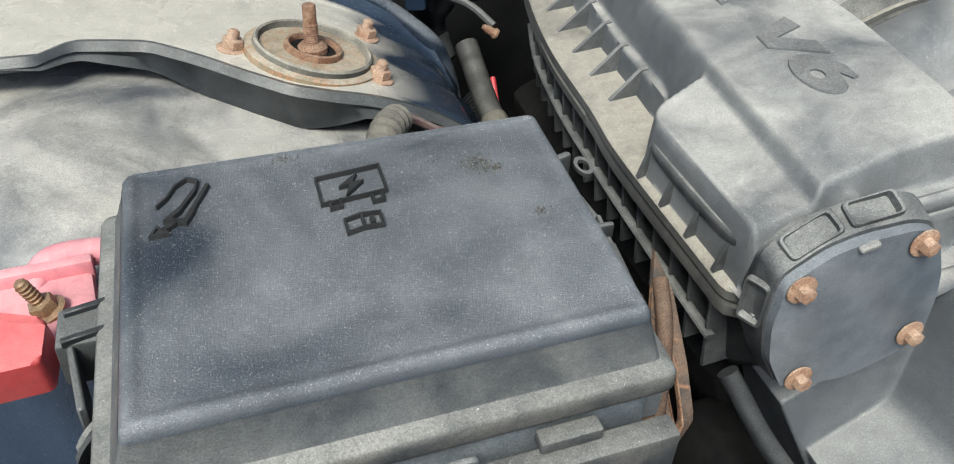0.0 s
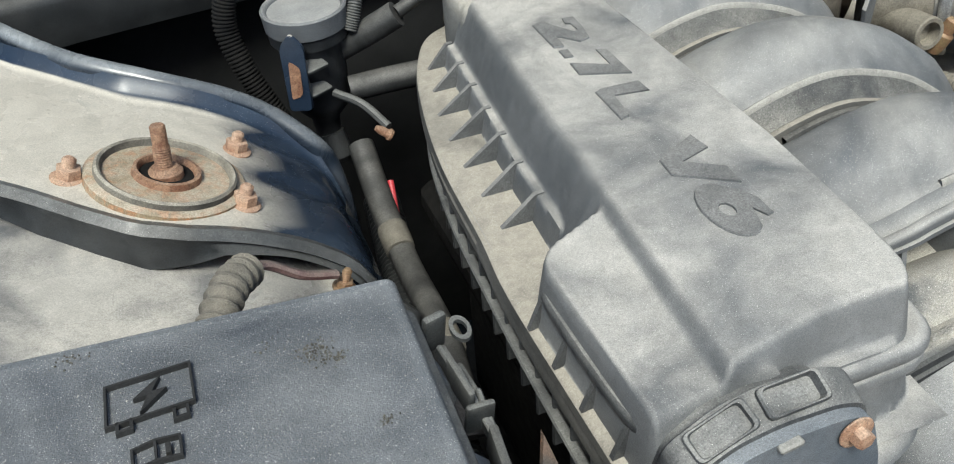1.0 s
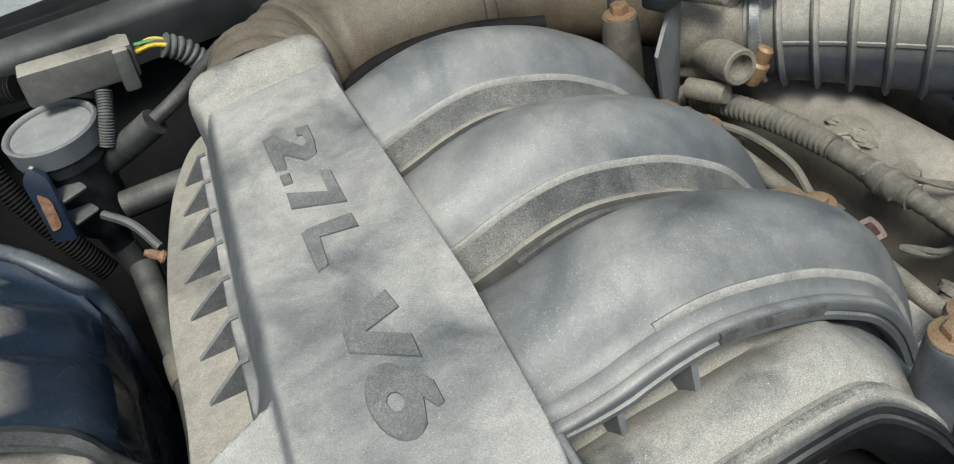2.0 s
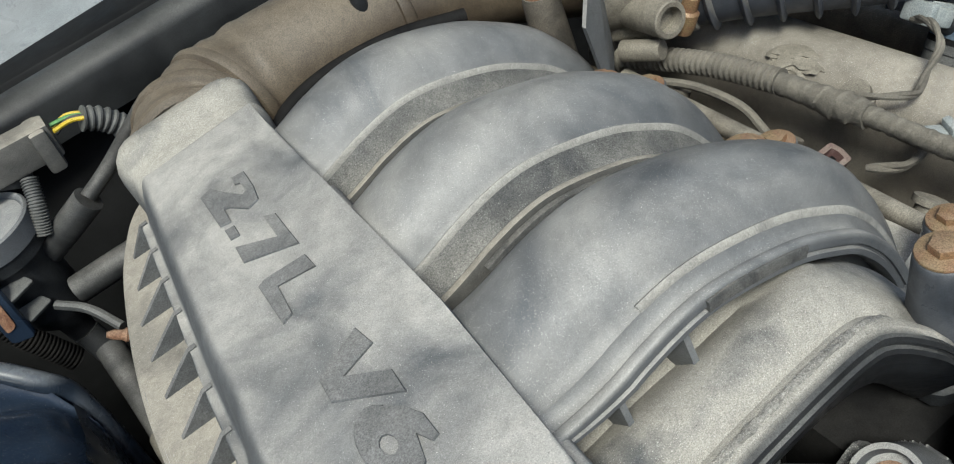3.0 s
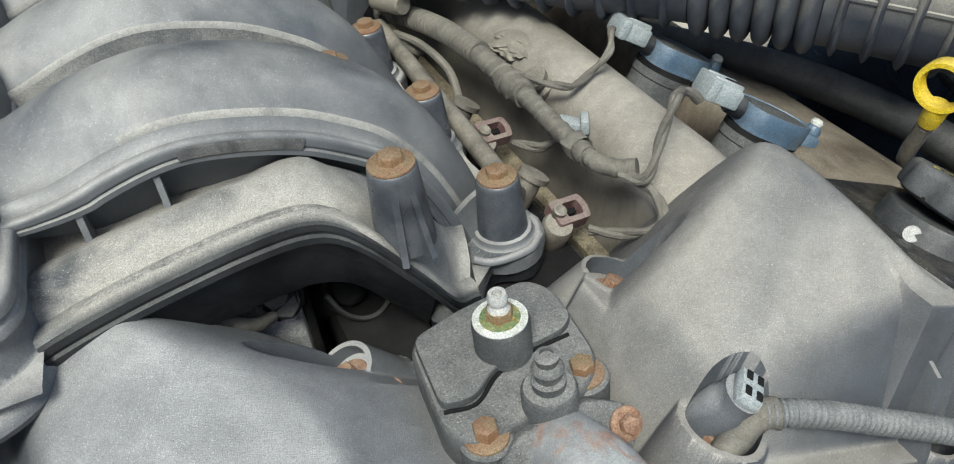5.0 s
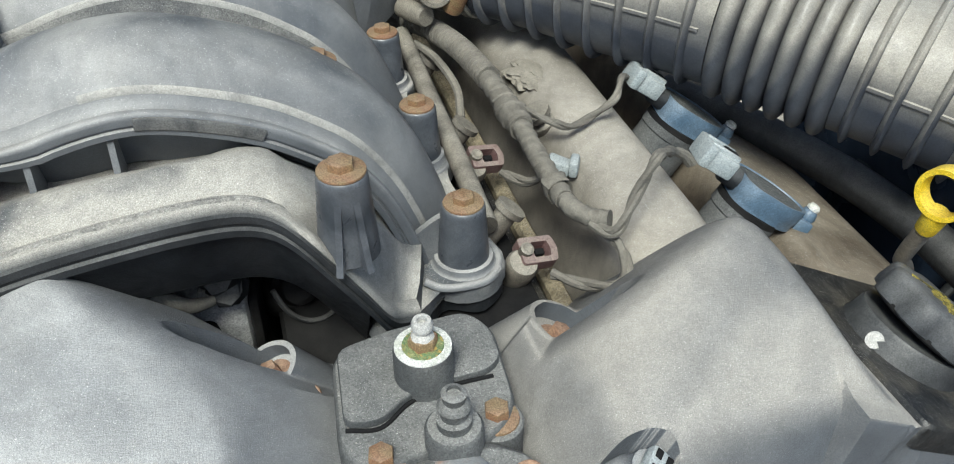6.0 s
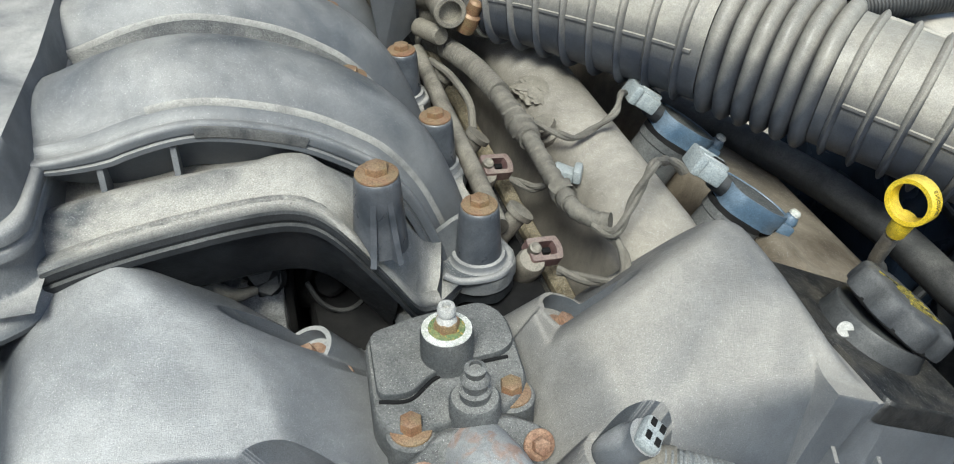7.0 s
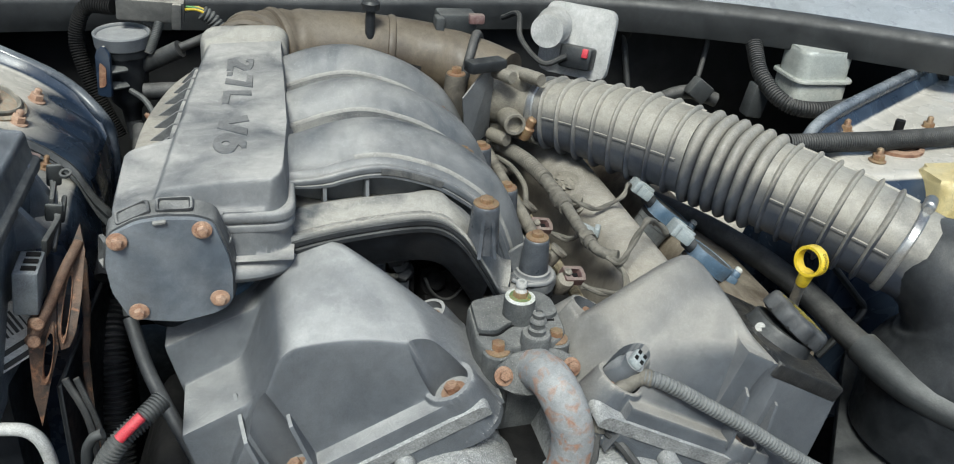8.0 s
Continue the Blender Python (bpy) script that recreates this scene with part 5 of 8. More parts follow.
# timing case below the covers, and the dark engine body
case = thing("timing_case", (0.0, -0.02, 0.45), "corroded aluminium timing case with pale flecks", "timing case")
for side in (-1, 1):
    y0 = -0.020 if side < 0 else -0.047
    bm = bmesh.new()
    o = rounded([(0.03, -0.20), (0.012, 0.03), (0.02, 0.076), (0.18, 0.076), (0.195, 0.06), (0.195, -0.05), (0.18, -0.20)], 0.006, 2)
    loft(bm, [[banked(u, y, n, side) for u, n in o] for y in (y0 + 0.018, y0 + 0.16)])
    bank = part("bank_case", bm, DRUM, case, "pale-flecked aluminium", 45)
    bm = bmesh.new()
    o = rounded([(0.006, 0.072), (0.008, 0.081), (0.014, 0.0835), (0.186, 0.0835), (0.194, 0.080), (0.195, 0.072)], 0.003, 2)
    loft(bm, [[banked(u, y, n, side) for u, n in o] for y in (y0, y0 + 0.03)])
    part("flange_edge", bm, ALLOY, bank, "bright corroded flange edge")
    # a drum bulges under the flange
    bm = bmesh.new()
    lathe(bm, [(0.066, -0.02), (0.066, 0.030), (0.062, 0.036), (0.050, 0.038), (0.047, 0.034), (0.030, 0.034), (0.028, 0.030), (0, 0.030)], axis(banked(0.075, y0 + 0.01, -0.006, side), (0, -1, 0)), 40)
    drum = part("case_drum", bm, DRUM, bank, "round drum of the timing case")
    for k in (1, 2):
        bm = bmesh.new()
        lathe(bm, [(0.009, 0.0), (0.009, 0.036), (0.0075, 0.038), (0, 0.038)], axis(banked(0.012 + 0.075 * k, y0 + 0.012, 0.056 if k != 1 else 0.064, side), (0, -1, 0)), 16)
        part("case_boss", bm, DRUM, bank)
# near-black fill takes the place of shade between the banks
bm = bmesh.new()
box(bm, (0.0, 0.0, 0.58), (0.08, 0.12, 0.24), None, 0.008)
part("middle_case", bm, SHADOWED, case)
# block, valley and head carry their shade in a near-black colour
block = thing("engine_block", (0.0, 0.32, 0.40), "engine block, its near-black colour standing in for shade", "engine block")
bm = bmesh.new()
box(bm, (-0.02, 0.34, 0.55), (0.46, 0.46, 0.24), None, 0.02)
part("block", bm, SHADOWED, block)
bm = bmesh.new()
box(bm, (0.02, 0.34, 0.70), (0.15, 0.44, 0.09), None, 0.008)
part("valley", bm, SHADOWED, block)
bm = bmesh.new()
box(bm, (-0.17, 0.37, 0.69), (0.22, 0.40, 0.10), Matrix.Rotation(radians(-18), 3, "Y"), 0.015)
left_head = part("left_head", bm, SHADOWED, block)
bm = bmesh.new()
lathe(bm, [(0.02, 0), (0.02, 0.03), (0.022, 0.032), (0.022, 0.045), (0, 0.045)], axis((-0.225, 0.165, 0.755), (-0.2, -0.25, 1)), 20)
part("left_coil", bm, COIL, block, "blue ignition coil under the manifold")
# the caps are coloured near-black for the shade under the runner
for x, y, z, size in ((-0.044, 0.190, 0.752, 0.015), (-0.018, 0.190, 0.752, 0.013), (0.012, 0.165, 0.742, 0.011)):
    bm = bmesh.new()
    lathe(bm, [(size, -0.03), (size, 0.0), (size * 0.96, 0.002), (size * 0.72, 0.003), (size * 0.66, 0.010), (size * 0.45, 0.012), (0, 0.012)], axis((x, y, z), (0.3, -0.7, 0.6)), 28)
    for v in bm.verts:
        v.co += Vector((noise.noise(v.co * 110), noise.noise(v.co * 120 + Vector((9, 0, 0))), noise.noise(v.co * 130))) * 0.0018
    part("blanking_cap", bm, SHADOWED, block, "cap in a near-black that stands in for shade")
bm = bmesh.new()
tube(bm, [(-0.056, 0.170, 0.770), (-0.050, 0.166, 0.757), (-0.040, 0.165, 0.748), (-0.028, 0.168, 0.746), (-0.016, 0.176, 0.752)], 0.0016, 8)
part("thin_wire", bm, BOOT, block)
bm = bmesh.new()
tube(bm, [(-0.150, 0.156, 0.806), (-0.128, 0.152, 0.802), (-0.110, 0.150, 0.794), (-0.098, 0.152, 0.785), (-0.086, 0.158, 0.781)], lambda run, share: 0.0058 - 0.003 * share ** 3, 14)
part("wrapped_wire", bm, LOOM, block, "paper-wrapped wire")

# bare casting and its pipe showing under the lower runner
casting = thing("intake_casting", (-0.098, 0.19, 0.69), "bare silver casting with a short pipe under the runner", "casting")
bm = bmesh.new()
box(bm, (-0.096, 0.192, 0.722), (0.056, 0.040, 0.110), Matrix.Rotation(-0.12, 3, "Z"), 0.005, 2)
part("body", bm, BARE, casting)
bm = bmesh.new()
tube(bm, [(-0.0995, 0.178, 0.765), (-0.0990, 0.180, 0.790), (-0.098, 0.186, 0.825)], 0.0072, 16)
part("pipe", bm, ALLOY, casting)
bm = bmesh.new()
box(bm, (-0.066, 0.190, 0.715), (0.006, 0.036, 0.100), Matrix.Rotation(-0.12, 3, "Z"), 0.002, 1)
part("gasket", bm, SHADOWED, casting, "dark gasket edge")
bm = bmesh.new()
lathe(bm, [(0.004, -0.010), (0.011, -0.008), (0.0125, 0.0), (0.010, 0.008), (0.004, 0.010), (0, 0.010)], axis((-0.080, 0.170, 0.781), (1, 0.1, 0.3)), 24)
for v in bm.verts:
    v.co += Vector((noise.noise(v.co * 190), noise.noise(v.co * 200 + Vector((4, 0, 0))), noise.noise(v.co * 210))) * 0.006
part("oily_wad", bm, BOOT, casting, "oily dark wad of tape")

# ---- fuse box ----
fuse_box = thing("fuse_box", (-0.49, 0.13, 0.74), "blue-black fuse box with a scuffed dusty lid and moulded symbols", "fuse box")
FB = Matrix(((0.9928, 0.02, 0.1175, -0.579), (0.0369, 0.9990, -0.02, 0.199), (-0.1162, 0.02, 0.9930, 0.933), (0, 0, 0, 1)))


def lid_ring(grow, z, r, front=1.0, left=1.0):
    o = [(0.0 - grow * left, -0.139 - grow * front), (0.186 + grow * 0.75, -0.139 - grow * front), (0.189 + grow * 0.75, 0.0 + grow * 0.3), (0.0 - grow * left, 0.0 + grow * 0.3)]
    return [FB @ Vector((x, y, z)) for x, y in rounded(o, r, 5)]


bm = bmesh.new()
loft(bm, [lid_ring(g, z, r) for g, z, r in ((0.0046, -0.0075, 0.004), (0.0040, -0.0046, 0.004), (0.0032, -0.0016, 0.004), (0.0014, 0.0005, 0.004), (-0.0004, 0.0008, 0.0035), (-0.0022, 0.0003, 0.003), (-0.0036, -0.0006, 0.003), (-0.0060, -0.0010, 0.003), (-0.03, -0.0010, 0.003))])
lid = part("lid", bm, LID, fuse_box, "dusty blue-black lid", 50)
bm = bmesh.new()
loft(bm, [lid_ring(g, z, r) for g, z, r in ((0.0100, -0.0215, 0.0045), (0.0092, -0.0200, 0.0045), (0.0046, -0.0072, 0.004), (0.0042, -0.0050, 0.004))], False)
part("side", bm, LID_SIDE, lid, "scuffed dark side of the lid", 50)
bm = bmesh.new()
loft(bm, [lid_ring(g, z, r) for g, z, r in ((0.0130, -0.0345, 0.005), (0.0160, -0.0335, 0.005), (0.0168, -0.0315, 0.005), (0.0166, -0.0245, 0.005), (0.0152, -0.0228, 0.005), (0.0108, -0.0220, 0.0045), (0.0090, -0.0205, 0.0045))])
part("skirt", bm, SKIRT, lid, "pale worn lip of the lid", 50)
bm = bmesh.new()
loft(bm, [lid_ring(0.008, -0.19, 0.010), lid_ring(0.011, -0.10, 0.010), lid_ring(0.011, -0.034, 0.010)])
tray = part("tray", bm, TRAY, fuse_box, "blue-grey fuse box tray")
for x0, x1, y, z in ((0.118, 0.197, -0.163, -0.059), (0.02, 0.095, -0.161, -0.063)):
    bm = bmesh.new()
    box(bm, FB @ Vector(((x0 + x1) / 2, y, z)), (x1 - x0, 0.012, 0.03), FB.to_3x3(), 0.002)
    part("tray_rib", bm, SKIRT, tray)
bm = bmesh.new()
tube(bm, [FB @ Vector(c) for c in ((0.098, -0.157, -0.048), (0.098, -0.159, -0.041), (0.104, -0.159, -0.039), (0.113, -0.159, -0.039), (0.114, -0.157, -0.045))], 0.0016, 8)
part("latch", bm, PLASTIC, fuse_box)
bm = bmesh.new()
box(bm, FB @ Vector((0.152, -0.158, -0.040)), (0.026, 0.008, 0.006), FB.to_3x3(), 0.001)
part("latch_block", bm, SKIRT, fuse_box)
# socket and curved clips on the battery side
bm = bmesh.new()
box(bm, FB @ Vector((-0.022, -0.060, -0.036)), (0.020, 0.022, 0.022), FB.to_3x3(), 0.0015)
side_socket = part("side_socket", bm, COWL, fuse_box, "grey dusty socket block")
for y in (-0.052, -0.068):
    bm = bmesh.new()
    box(bm, FB @ Vector((-0.021, y, -0.0245)), (0.017, 0.003, 0.004), FB.to_3x3() @ Matrix.Rotation(0.2, 3, "Z"), 0.0005, 1)
    part("socket_rib", bm, BLACK, side_socket)
bm = bmesh.new()
box(bm, FB @ Vector((-0.0235, -0.088, -0.040)), (0.003, 0.034, 0.030), FB.to_3x3() @ Matrix.Rotation(0.16, 3, "Z"), 0.0008, 1)
part("side_plate", bm, COWL, fuse_box)
for k in range(2):
    for d, mat in ((0.0, BLACK), (0.0045, SKIRT)):
        bm = bmesh.new()
        rings = []
        for i in range(9):
            a = -0.2 + 1.5 * i / 8
            c = Vector((-0.009 - 0.013 * math.sin(a), -0.112 - 0.024 * k + d - 0.016 * (1 - math.cos(a)) - 0.003 * i / 8, -0.030 - 0.012 * k))
            n = Vector((-math.sin(a) * 0.3, 1, 0)) * 0.0016
            rings.append([FB @ (c + n * q + Vector((0, 0, h))) for q, h in ((-1, -0.02), (-1, 0.004), (1, 0.004), (1, -0.02))])
        loft(bm, rings)
        part("side_clip", bm, mat, fuse_box)
# broken clip on the engine side
for c, d, r in (((0.211, 0.004, -0.040), (0.012, 0.005, 0.020), 0.3), ((0.214, -0.020, -0.048), (0.004, 0.034, 0.014), 0.1), ((0.222, -0.022, -0.058), (0.004, 0.034, 0.010), 0.1), ((0.218, -0.040, -0.052), (0.014, 0.004, 0.016), 0.0), ((0.220, -0.065, -0.060), (0.005, 0.040, 0.016), -0.1)):
    bm = bmesh.new()
    box(bm, FB @ Vector(c), d, FB.to_3x3() @ Matrix.Rotation(r, 3, "Z"), 0.002)
    part("broken_clip", bm, COWL, fuse_box, "grey broken clip")


for (x0, y0, z0), (x1, y1, z1) in (((-0.387, 0.188, 0.889), (-0.372, 0.197, 0.848)), ((-0.388, 0.128, 0.886), (-0.372, 0.147, 0.845))):
    bm = bmesh.new()
    loft(bm, [[(-0.398, y0 - 0.006, z0), (x0, y0 - 0.003, z0), (x0, y0 + 0.003, z0), (-0.398, y0 + 0.006, z0)], [(-0.398, y1 - 0.012, z1), (x1, y1 - 0.007, z1), (x1, y1 + 0.006, z1), (-0.398, y1 + 0.010, z1)], [(-0.398, y1 - 0.012, z1 - 0.006), (x1 - 0.003, y1 - 0.008, z1 - 0.006), (x1 - 0.003, y1 + 0.006, z1 - 0.006), (-0.398, y1 + 0.010, z1 - 0.006)]])
    part("gusset", bm, CAPSKIN, tray, "blue-grey moulded gusset")
bm = bmesh.new()
box(bm, FB @ Vector((0.211, -0.105, -0.078)), (0.018, 0.034, 0.038), FB.to_3x3(), 0.002)
socket_block = part("side_connector", bm, TRAY, fuse_box, "blue-grey slotted connector")
for k in range(3):
    bm = bmesh.new()
    box(bm, FB @ Vector((0.2125, -0.115 + 0.010 * k, -0.0586)), (0.010, 0.005, 0.002), FB.to_3x3())
    part("slot", bm, SHADOWED, socket_block)
bm = bmesh.new()
m = FB @ Matrix.Translation((0.221, -0.004, -0.034))
loft(bm, [[m @ Vector((r * math.cos(a), 1.7 * r * math.sin(a), z)) for a in (2 * math.pi * k / 20 for k in range(20))] for r, z in ((0.0030, -0.001), (0.0048, -0.001), (0.0048, 0.001), (0.0030, 0.001), (0.0030, -0.001))], False)
part("clip_loop", bm, COWL, fuse_box, "small broken clip loop")
for k in range(3):
    bm = bmesh.new()
    box(bm, FB @ Vector((0.2165 + 0.003 * k, -0.028 - 0.012 * k, -0.050 - 0.004 * k)), (0.003, 0.052, 0.006), FB.to_3x3() @ Matrix.Rotation(0.25 - 0.1 * k, 3, "Z") @ Matrix.Rotation(0.3, 3, "X"), 0.0008, 1)
    part("clip_strip", bm, COWL, fuse_box, "torn grey plastic strip")
def stroke(pts, w, name="symbol_stroke", h=0.0014):
    """One continuous raised line on the lid through points of its own plane."""
    bm = bmesh.new()
    p = [Vector((x, y)) for x, y in pts]
    closed = (p[0] - p[-1]).length < 1e-6
    if closed:
        p = p[:-1]
    rings = []
    for i, q in enumerate(p):
        a = p[i - 1] if i or closed else None
        b = p[(i + 1) % len(p)] if i < len(p) - 1 or closed else None
        d0 = (q - a).normalized() if a is not None else (b - q).normalized()
        d1 = (b - q).normalized() if b is not None else d0
        n0, n1 = Vector((-d0.y, d0.x)), Vector((-d1.y, d1.x))
        n = (n0 + n1).normalized()
        n = n * (w / 2 / max(n.dot(n0), 0.45))
        rings.append([FB @ Vector((c.x, c.y, z)) for c, z in ((q - n, -0.002), (q - n * 0.85, h), (q + n * 0.85, h), (q + n, -0.002))])
    if closed:
        rings.append(rings[0])
    loft(bm, rings, not closed)
    bmesh.ops.remove_doubles(bm, verts=bm.verts, dist=1e-6)
    return part(name, bm, INK, lid, "raised black symbol line")


BX, BY = 0.0775, -0.0245
stroke([(BX, BY), (BX + 0.029, BY + 0.003), (BX + 0.029, BY - 0.016), (BX, BY - 0.019), (BX, BY)], 0.0010)
for dx in (0.0035, 0.022):
    stroke([(BX + dx, BY - 0.018), (BX + dx, BY - 0.0225), (BX + dx + 0.0045, BY - 0.022), (BX + dx + 0.0045, BY - 0.0175)], 0.0013)
bm = bmesh.new()
prism(bm, [(BX + 0.0185, BY - 0.0005), (BX + 0.0090, BY - 0.0090), (BX + 0.0138, BY - 0.0086), (BX + 0.0110, BY - 0.0160), (BX + 0.0205, BY - 0.0068), (BX + 0.0155, BY - 0.0072)], FB, -0.002, 0.0014)
part("symbol_bolt", bm, INK, lid, "raised lightning sign")
stroke([(BX + 0.0075, BY - 0.0318), (BX + 0.0148, BY - 0.0298), (BX + 0.0228, BY - 0.0302), (BX + 0.0228, BY - 0.0388), (BX + 0.0148, BY - 0.0386), (BX + 0.0075, BY - 0.0404), (BX + 0.0075, BY - 0.0318)], 0.0010)
stroke([(BX + 0.0148, BY - 0.0298), (BX + 0.0148, BY - 0.0386)], 0.0010)
stroke([(BX + 0.0188, BY - 0.0325), (BX + 0.0188, BY - 0.0368)], 0.0020)
JX, JY = 0.010, -0.0085
stroke([(JX + 0.0008, JY - 0.0179), (JX + 0.0051, JY - 0.0127), (JX + 0.0085, JY - 0.0051), (JX + 0.0136, JY - 0.0008), (JX + 0.0179, JY - 0.0034), (JX + 0.0166, JY - 0.0102)], 0.0011)
stroke([(JX + 0.0166, JY - 0.0102), (JX + 0.0102, JY - 0.0221)], 0.0019)
stroke([(JX + 0.0221, JY - 0.0076), (JX + 0.0145, JY - 0.0247)], 0.0019)
stroke([(JX + 0.0102, JY - 0.0221), (JX + 0.0051, JY - 0.0281), (JX + 0.0119, JY - 0.0310), (JX + 0.0153, JY - 0.0238)], 0.0025)
stroke([(JX + 0.0085, JY - 0.0298), (JX + 0.0008, JY - 0.0365)], 0.0025)
stroke([(JX - 0.0017, JY - 0.0370), (JX + 0.0047, JY - 0.0365), (JX + 0.0008, JY - 0.0319), (JX - 0.0017, JY - 0.0370)], 0.0012)
random.seed(4)
CRUMB = surf("dry_dirt", (0.03, 0.029, 0.026), (0.10, 0.094, 0.08), TAN, 0.2, 0.9, patch=300)
for cx, cy, n, spread in ((0.152, -0.030, 110, 0.0045), (0.158, -0.036, 40, 0.0022), (0.066, -0.004, 26, 0.0030), (0.168, -0.072, 26, 0.0018), (0.135, -0.02, 14, 0.004)):
    bm = bmesh.new()
    for k in range(n):
        p = FB @ Vector((cx + random.gauss(0, spread), cy + random.gauss(0, spread * 0.7), -0.0006))
        got = bmesh.ops.create_icosphere(bm, subdivisions=1, radius=random.uniform(0.0001, 0.00045), matrix=Matrix.Translation(p))["verts"]
        for v in got:
            v.co += Vector((random.uniform(-1, 1), random.uniform(-1, 1), random.uniform(-1, 0.5))) * 0.0003
    single("dirt_crumbs", bm, CRUMB, "dark crumbs of dirt lying on the fuse box lid", "dirt", "stuff")

# ---- battery terminal ----
terminal = thing("battery_terminal", (-0.645, 0.115, 0.80), "red battery terminal with its cover folded open and a rusty stud", "battery terminal")
TB = Matrix.Translation((-0.636, 0.196, 0.871)) @ Matrix.Rotation(radians(8), 4, "Y") @ Matrix.Rotation(radians(6), 4, "Z")
bm = bmesh.new()
box(bm, TB @ Vector((0.0, 0, 0)), (0.046, 0.052, 0.012), TB.to_3x3(), 0.003)
box(bm, TB @ Vector((0.0, 0.022, 0.006)), (0.048, 0.008, 0.014), TB.to_3x3(), 0.002)
part("base", bm, FADED, terminal, "faded pink-red base")
bm = bmesh.new()
o = rounded([(-0.040, -0.020), (0.020, -0.020), (0.025, 0.002), (0.000, 0.012), (-0.036, 0.022)], 0.004, 4)
prism(bm, o, TB @ Matrix.Translation((-0.019, -0.028, 0.008)) @ Matrix.Rotation(radians(20), 4, "X"), -0.006, 0.020, 0.004, 3, 0.06)
part("cover", bm, RED, terminal, "bright red flipped cover")
bm = bmesh.new()
tube(bm, [TB @ Vector((-0.006, 0.012, -0.002)), TB @ Vector((0.0, 0.026, 0.006)), TB @ Vector((0.012, 0.031, 0.009)), TB @ Vector((0.04, 0.031, 0.004)), TB @ Vector((0.08, 0.030, -0.02))], 0.0070, 16)
part("cable_boot", bm, FADED, terminal, "sun-faded pink cable boot")
nut_on_stud("stud", TB @ Vector((0.002, -0.004, 0.006)), (-0.25, -0.05, 1), 0.0064, terminal, GOLD, 3.4)

# ---- strut tower and inner wing on the fuse box side ----
tower = thing("strut_tower", (-0.47, 0.43, 0.60), "dusty dark blue strut tower with a rusty mount and studs", "strut tower", "strut towers")
FRONT = [(-0.80, 0.41), (-0.66, 0.407), (-0.643, 0.407), (-0.624, 0.425), (-0.578, 0.421), (-0.55, 0.402), (-0.52, 0.378), (-0.496, 0.362), (-0.467, 0.356), (-0.43, 0.357), (-0.405, 0.358), (-0.385, 0.355), (-0.375, 0.345), (-0.36, 0.340)]
BACK = [(-0.80, 0.95), (-0.60, 0.66), (-0.564, 0.595), (-0.52, 0.562), (-0.493, 0.543), (-0.453, 0.531), (-0.405, 0.521), (-0.38, 0.510), (-0.362, 0.482), (-0.33, 0.46)]


def tower_top(x):
    z = 0.8485 - 0.375 * (x + 0.437)
    z = smin(z, 0.888 - 0.12 * (x + 0.53), 0.03)
    z = smin(z, 0.845 - 0.86 * (x + 0.425), 0.020)
    return smin(z, 0.826 - 5.5 * (x + 0.374), 0.055)


bm = bmesh.new()
grid = []
for i in range(61):
    x = -0.80 + 0.437 * i / 60
    row = []
    for j in range(33):
        s = j / 32
        y0, y1 = track(x, FRONT), track(x, BACK)
        y = y0 + (y1 - y0) * s
        z = tower_top(x)
        z += 0.014 * max(0, (s - 0.87) / 0.07) ** 2 * (1 if s < 0.94 else 0) + (0.014 - 0.5 * (s - 0.94)) * (1 if s >= 0.94 else 0)
        if x > -0.43:
            for yc in (0.36, 0.43, 0.485):
                z -= 0.005 * math.exp(-((y - yc) / 0.008) ** 2) * min(1, (x + 0.43) / 0.03)
        row.append((x, y, z))
    grid.append(row)
for i, row in enumerate(grid):
    x, y, z = row[0]
    row.insert(0, (x, y + 0.004, z - 0.004))
    row.insert(0, (x, y + 0.006, z - 0.012))
    x, y, z = row[-1]
    row.append((x + 0.004, y + 0.010, z - 0.03))
    row.append((x + 0.006, y + 0.014, z - 0.16))
loft(bm, grid, False, False)
part("pressing", bm, PAINT, tower, "dust-filmed blue paint", 60)
bm = bmesh.new()
strip = []
for i in range(61):
    x = -0.80 + 0.45 * i / 60
    y, z = track(x, FRONT), tower_top(x) if x < -0.37 else tower_top(-0.37) - (x + 0.37) * 1.2
    drop = track(x, [(-0.80, 0.003), (-0.66, 0.004), (-0.62, 0.010), (-0.58, 0.018), (-0.55, 0.028), (-0.51, 0.032), (-0.48, 0.024), (-0.455, 0.014), (-0.42, 0.010), (-0.39, 0.012), (-0.36, 0.020)])
    strip.append([(x, y - 0.001, z + 0.0015), (x - 0.002, y - 0.006, z - 0.003), (x - 0.002, y - 0.003, z - drop * 0.5), (x, y - 0.006, z - drop), (x, y - 0.003, z - drop - 0.001), (x, y + 0.004, z - drop * 0.5), (x, y + 0.005, z)])
loft(bm, strip)
part("front_edge", bm, SEAL, tower, "bent black sheet edge with scratches", 50)
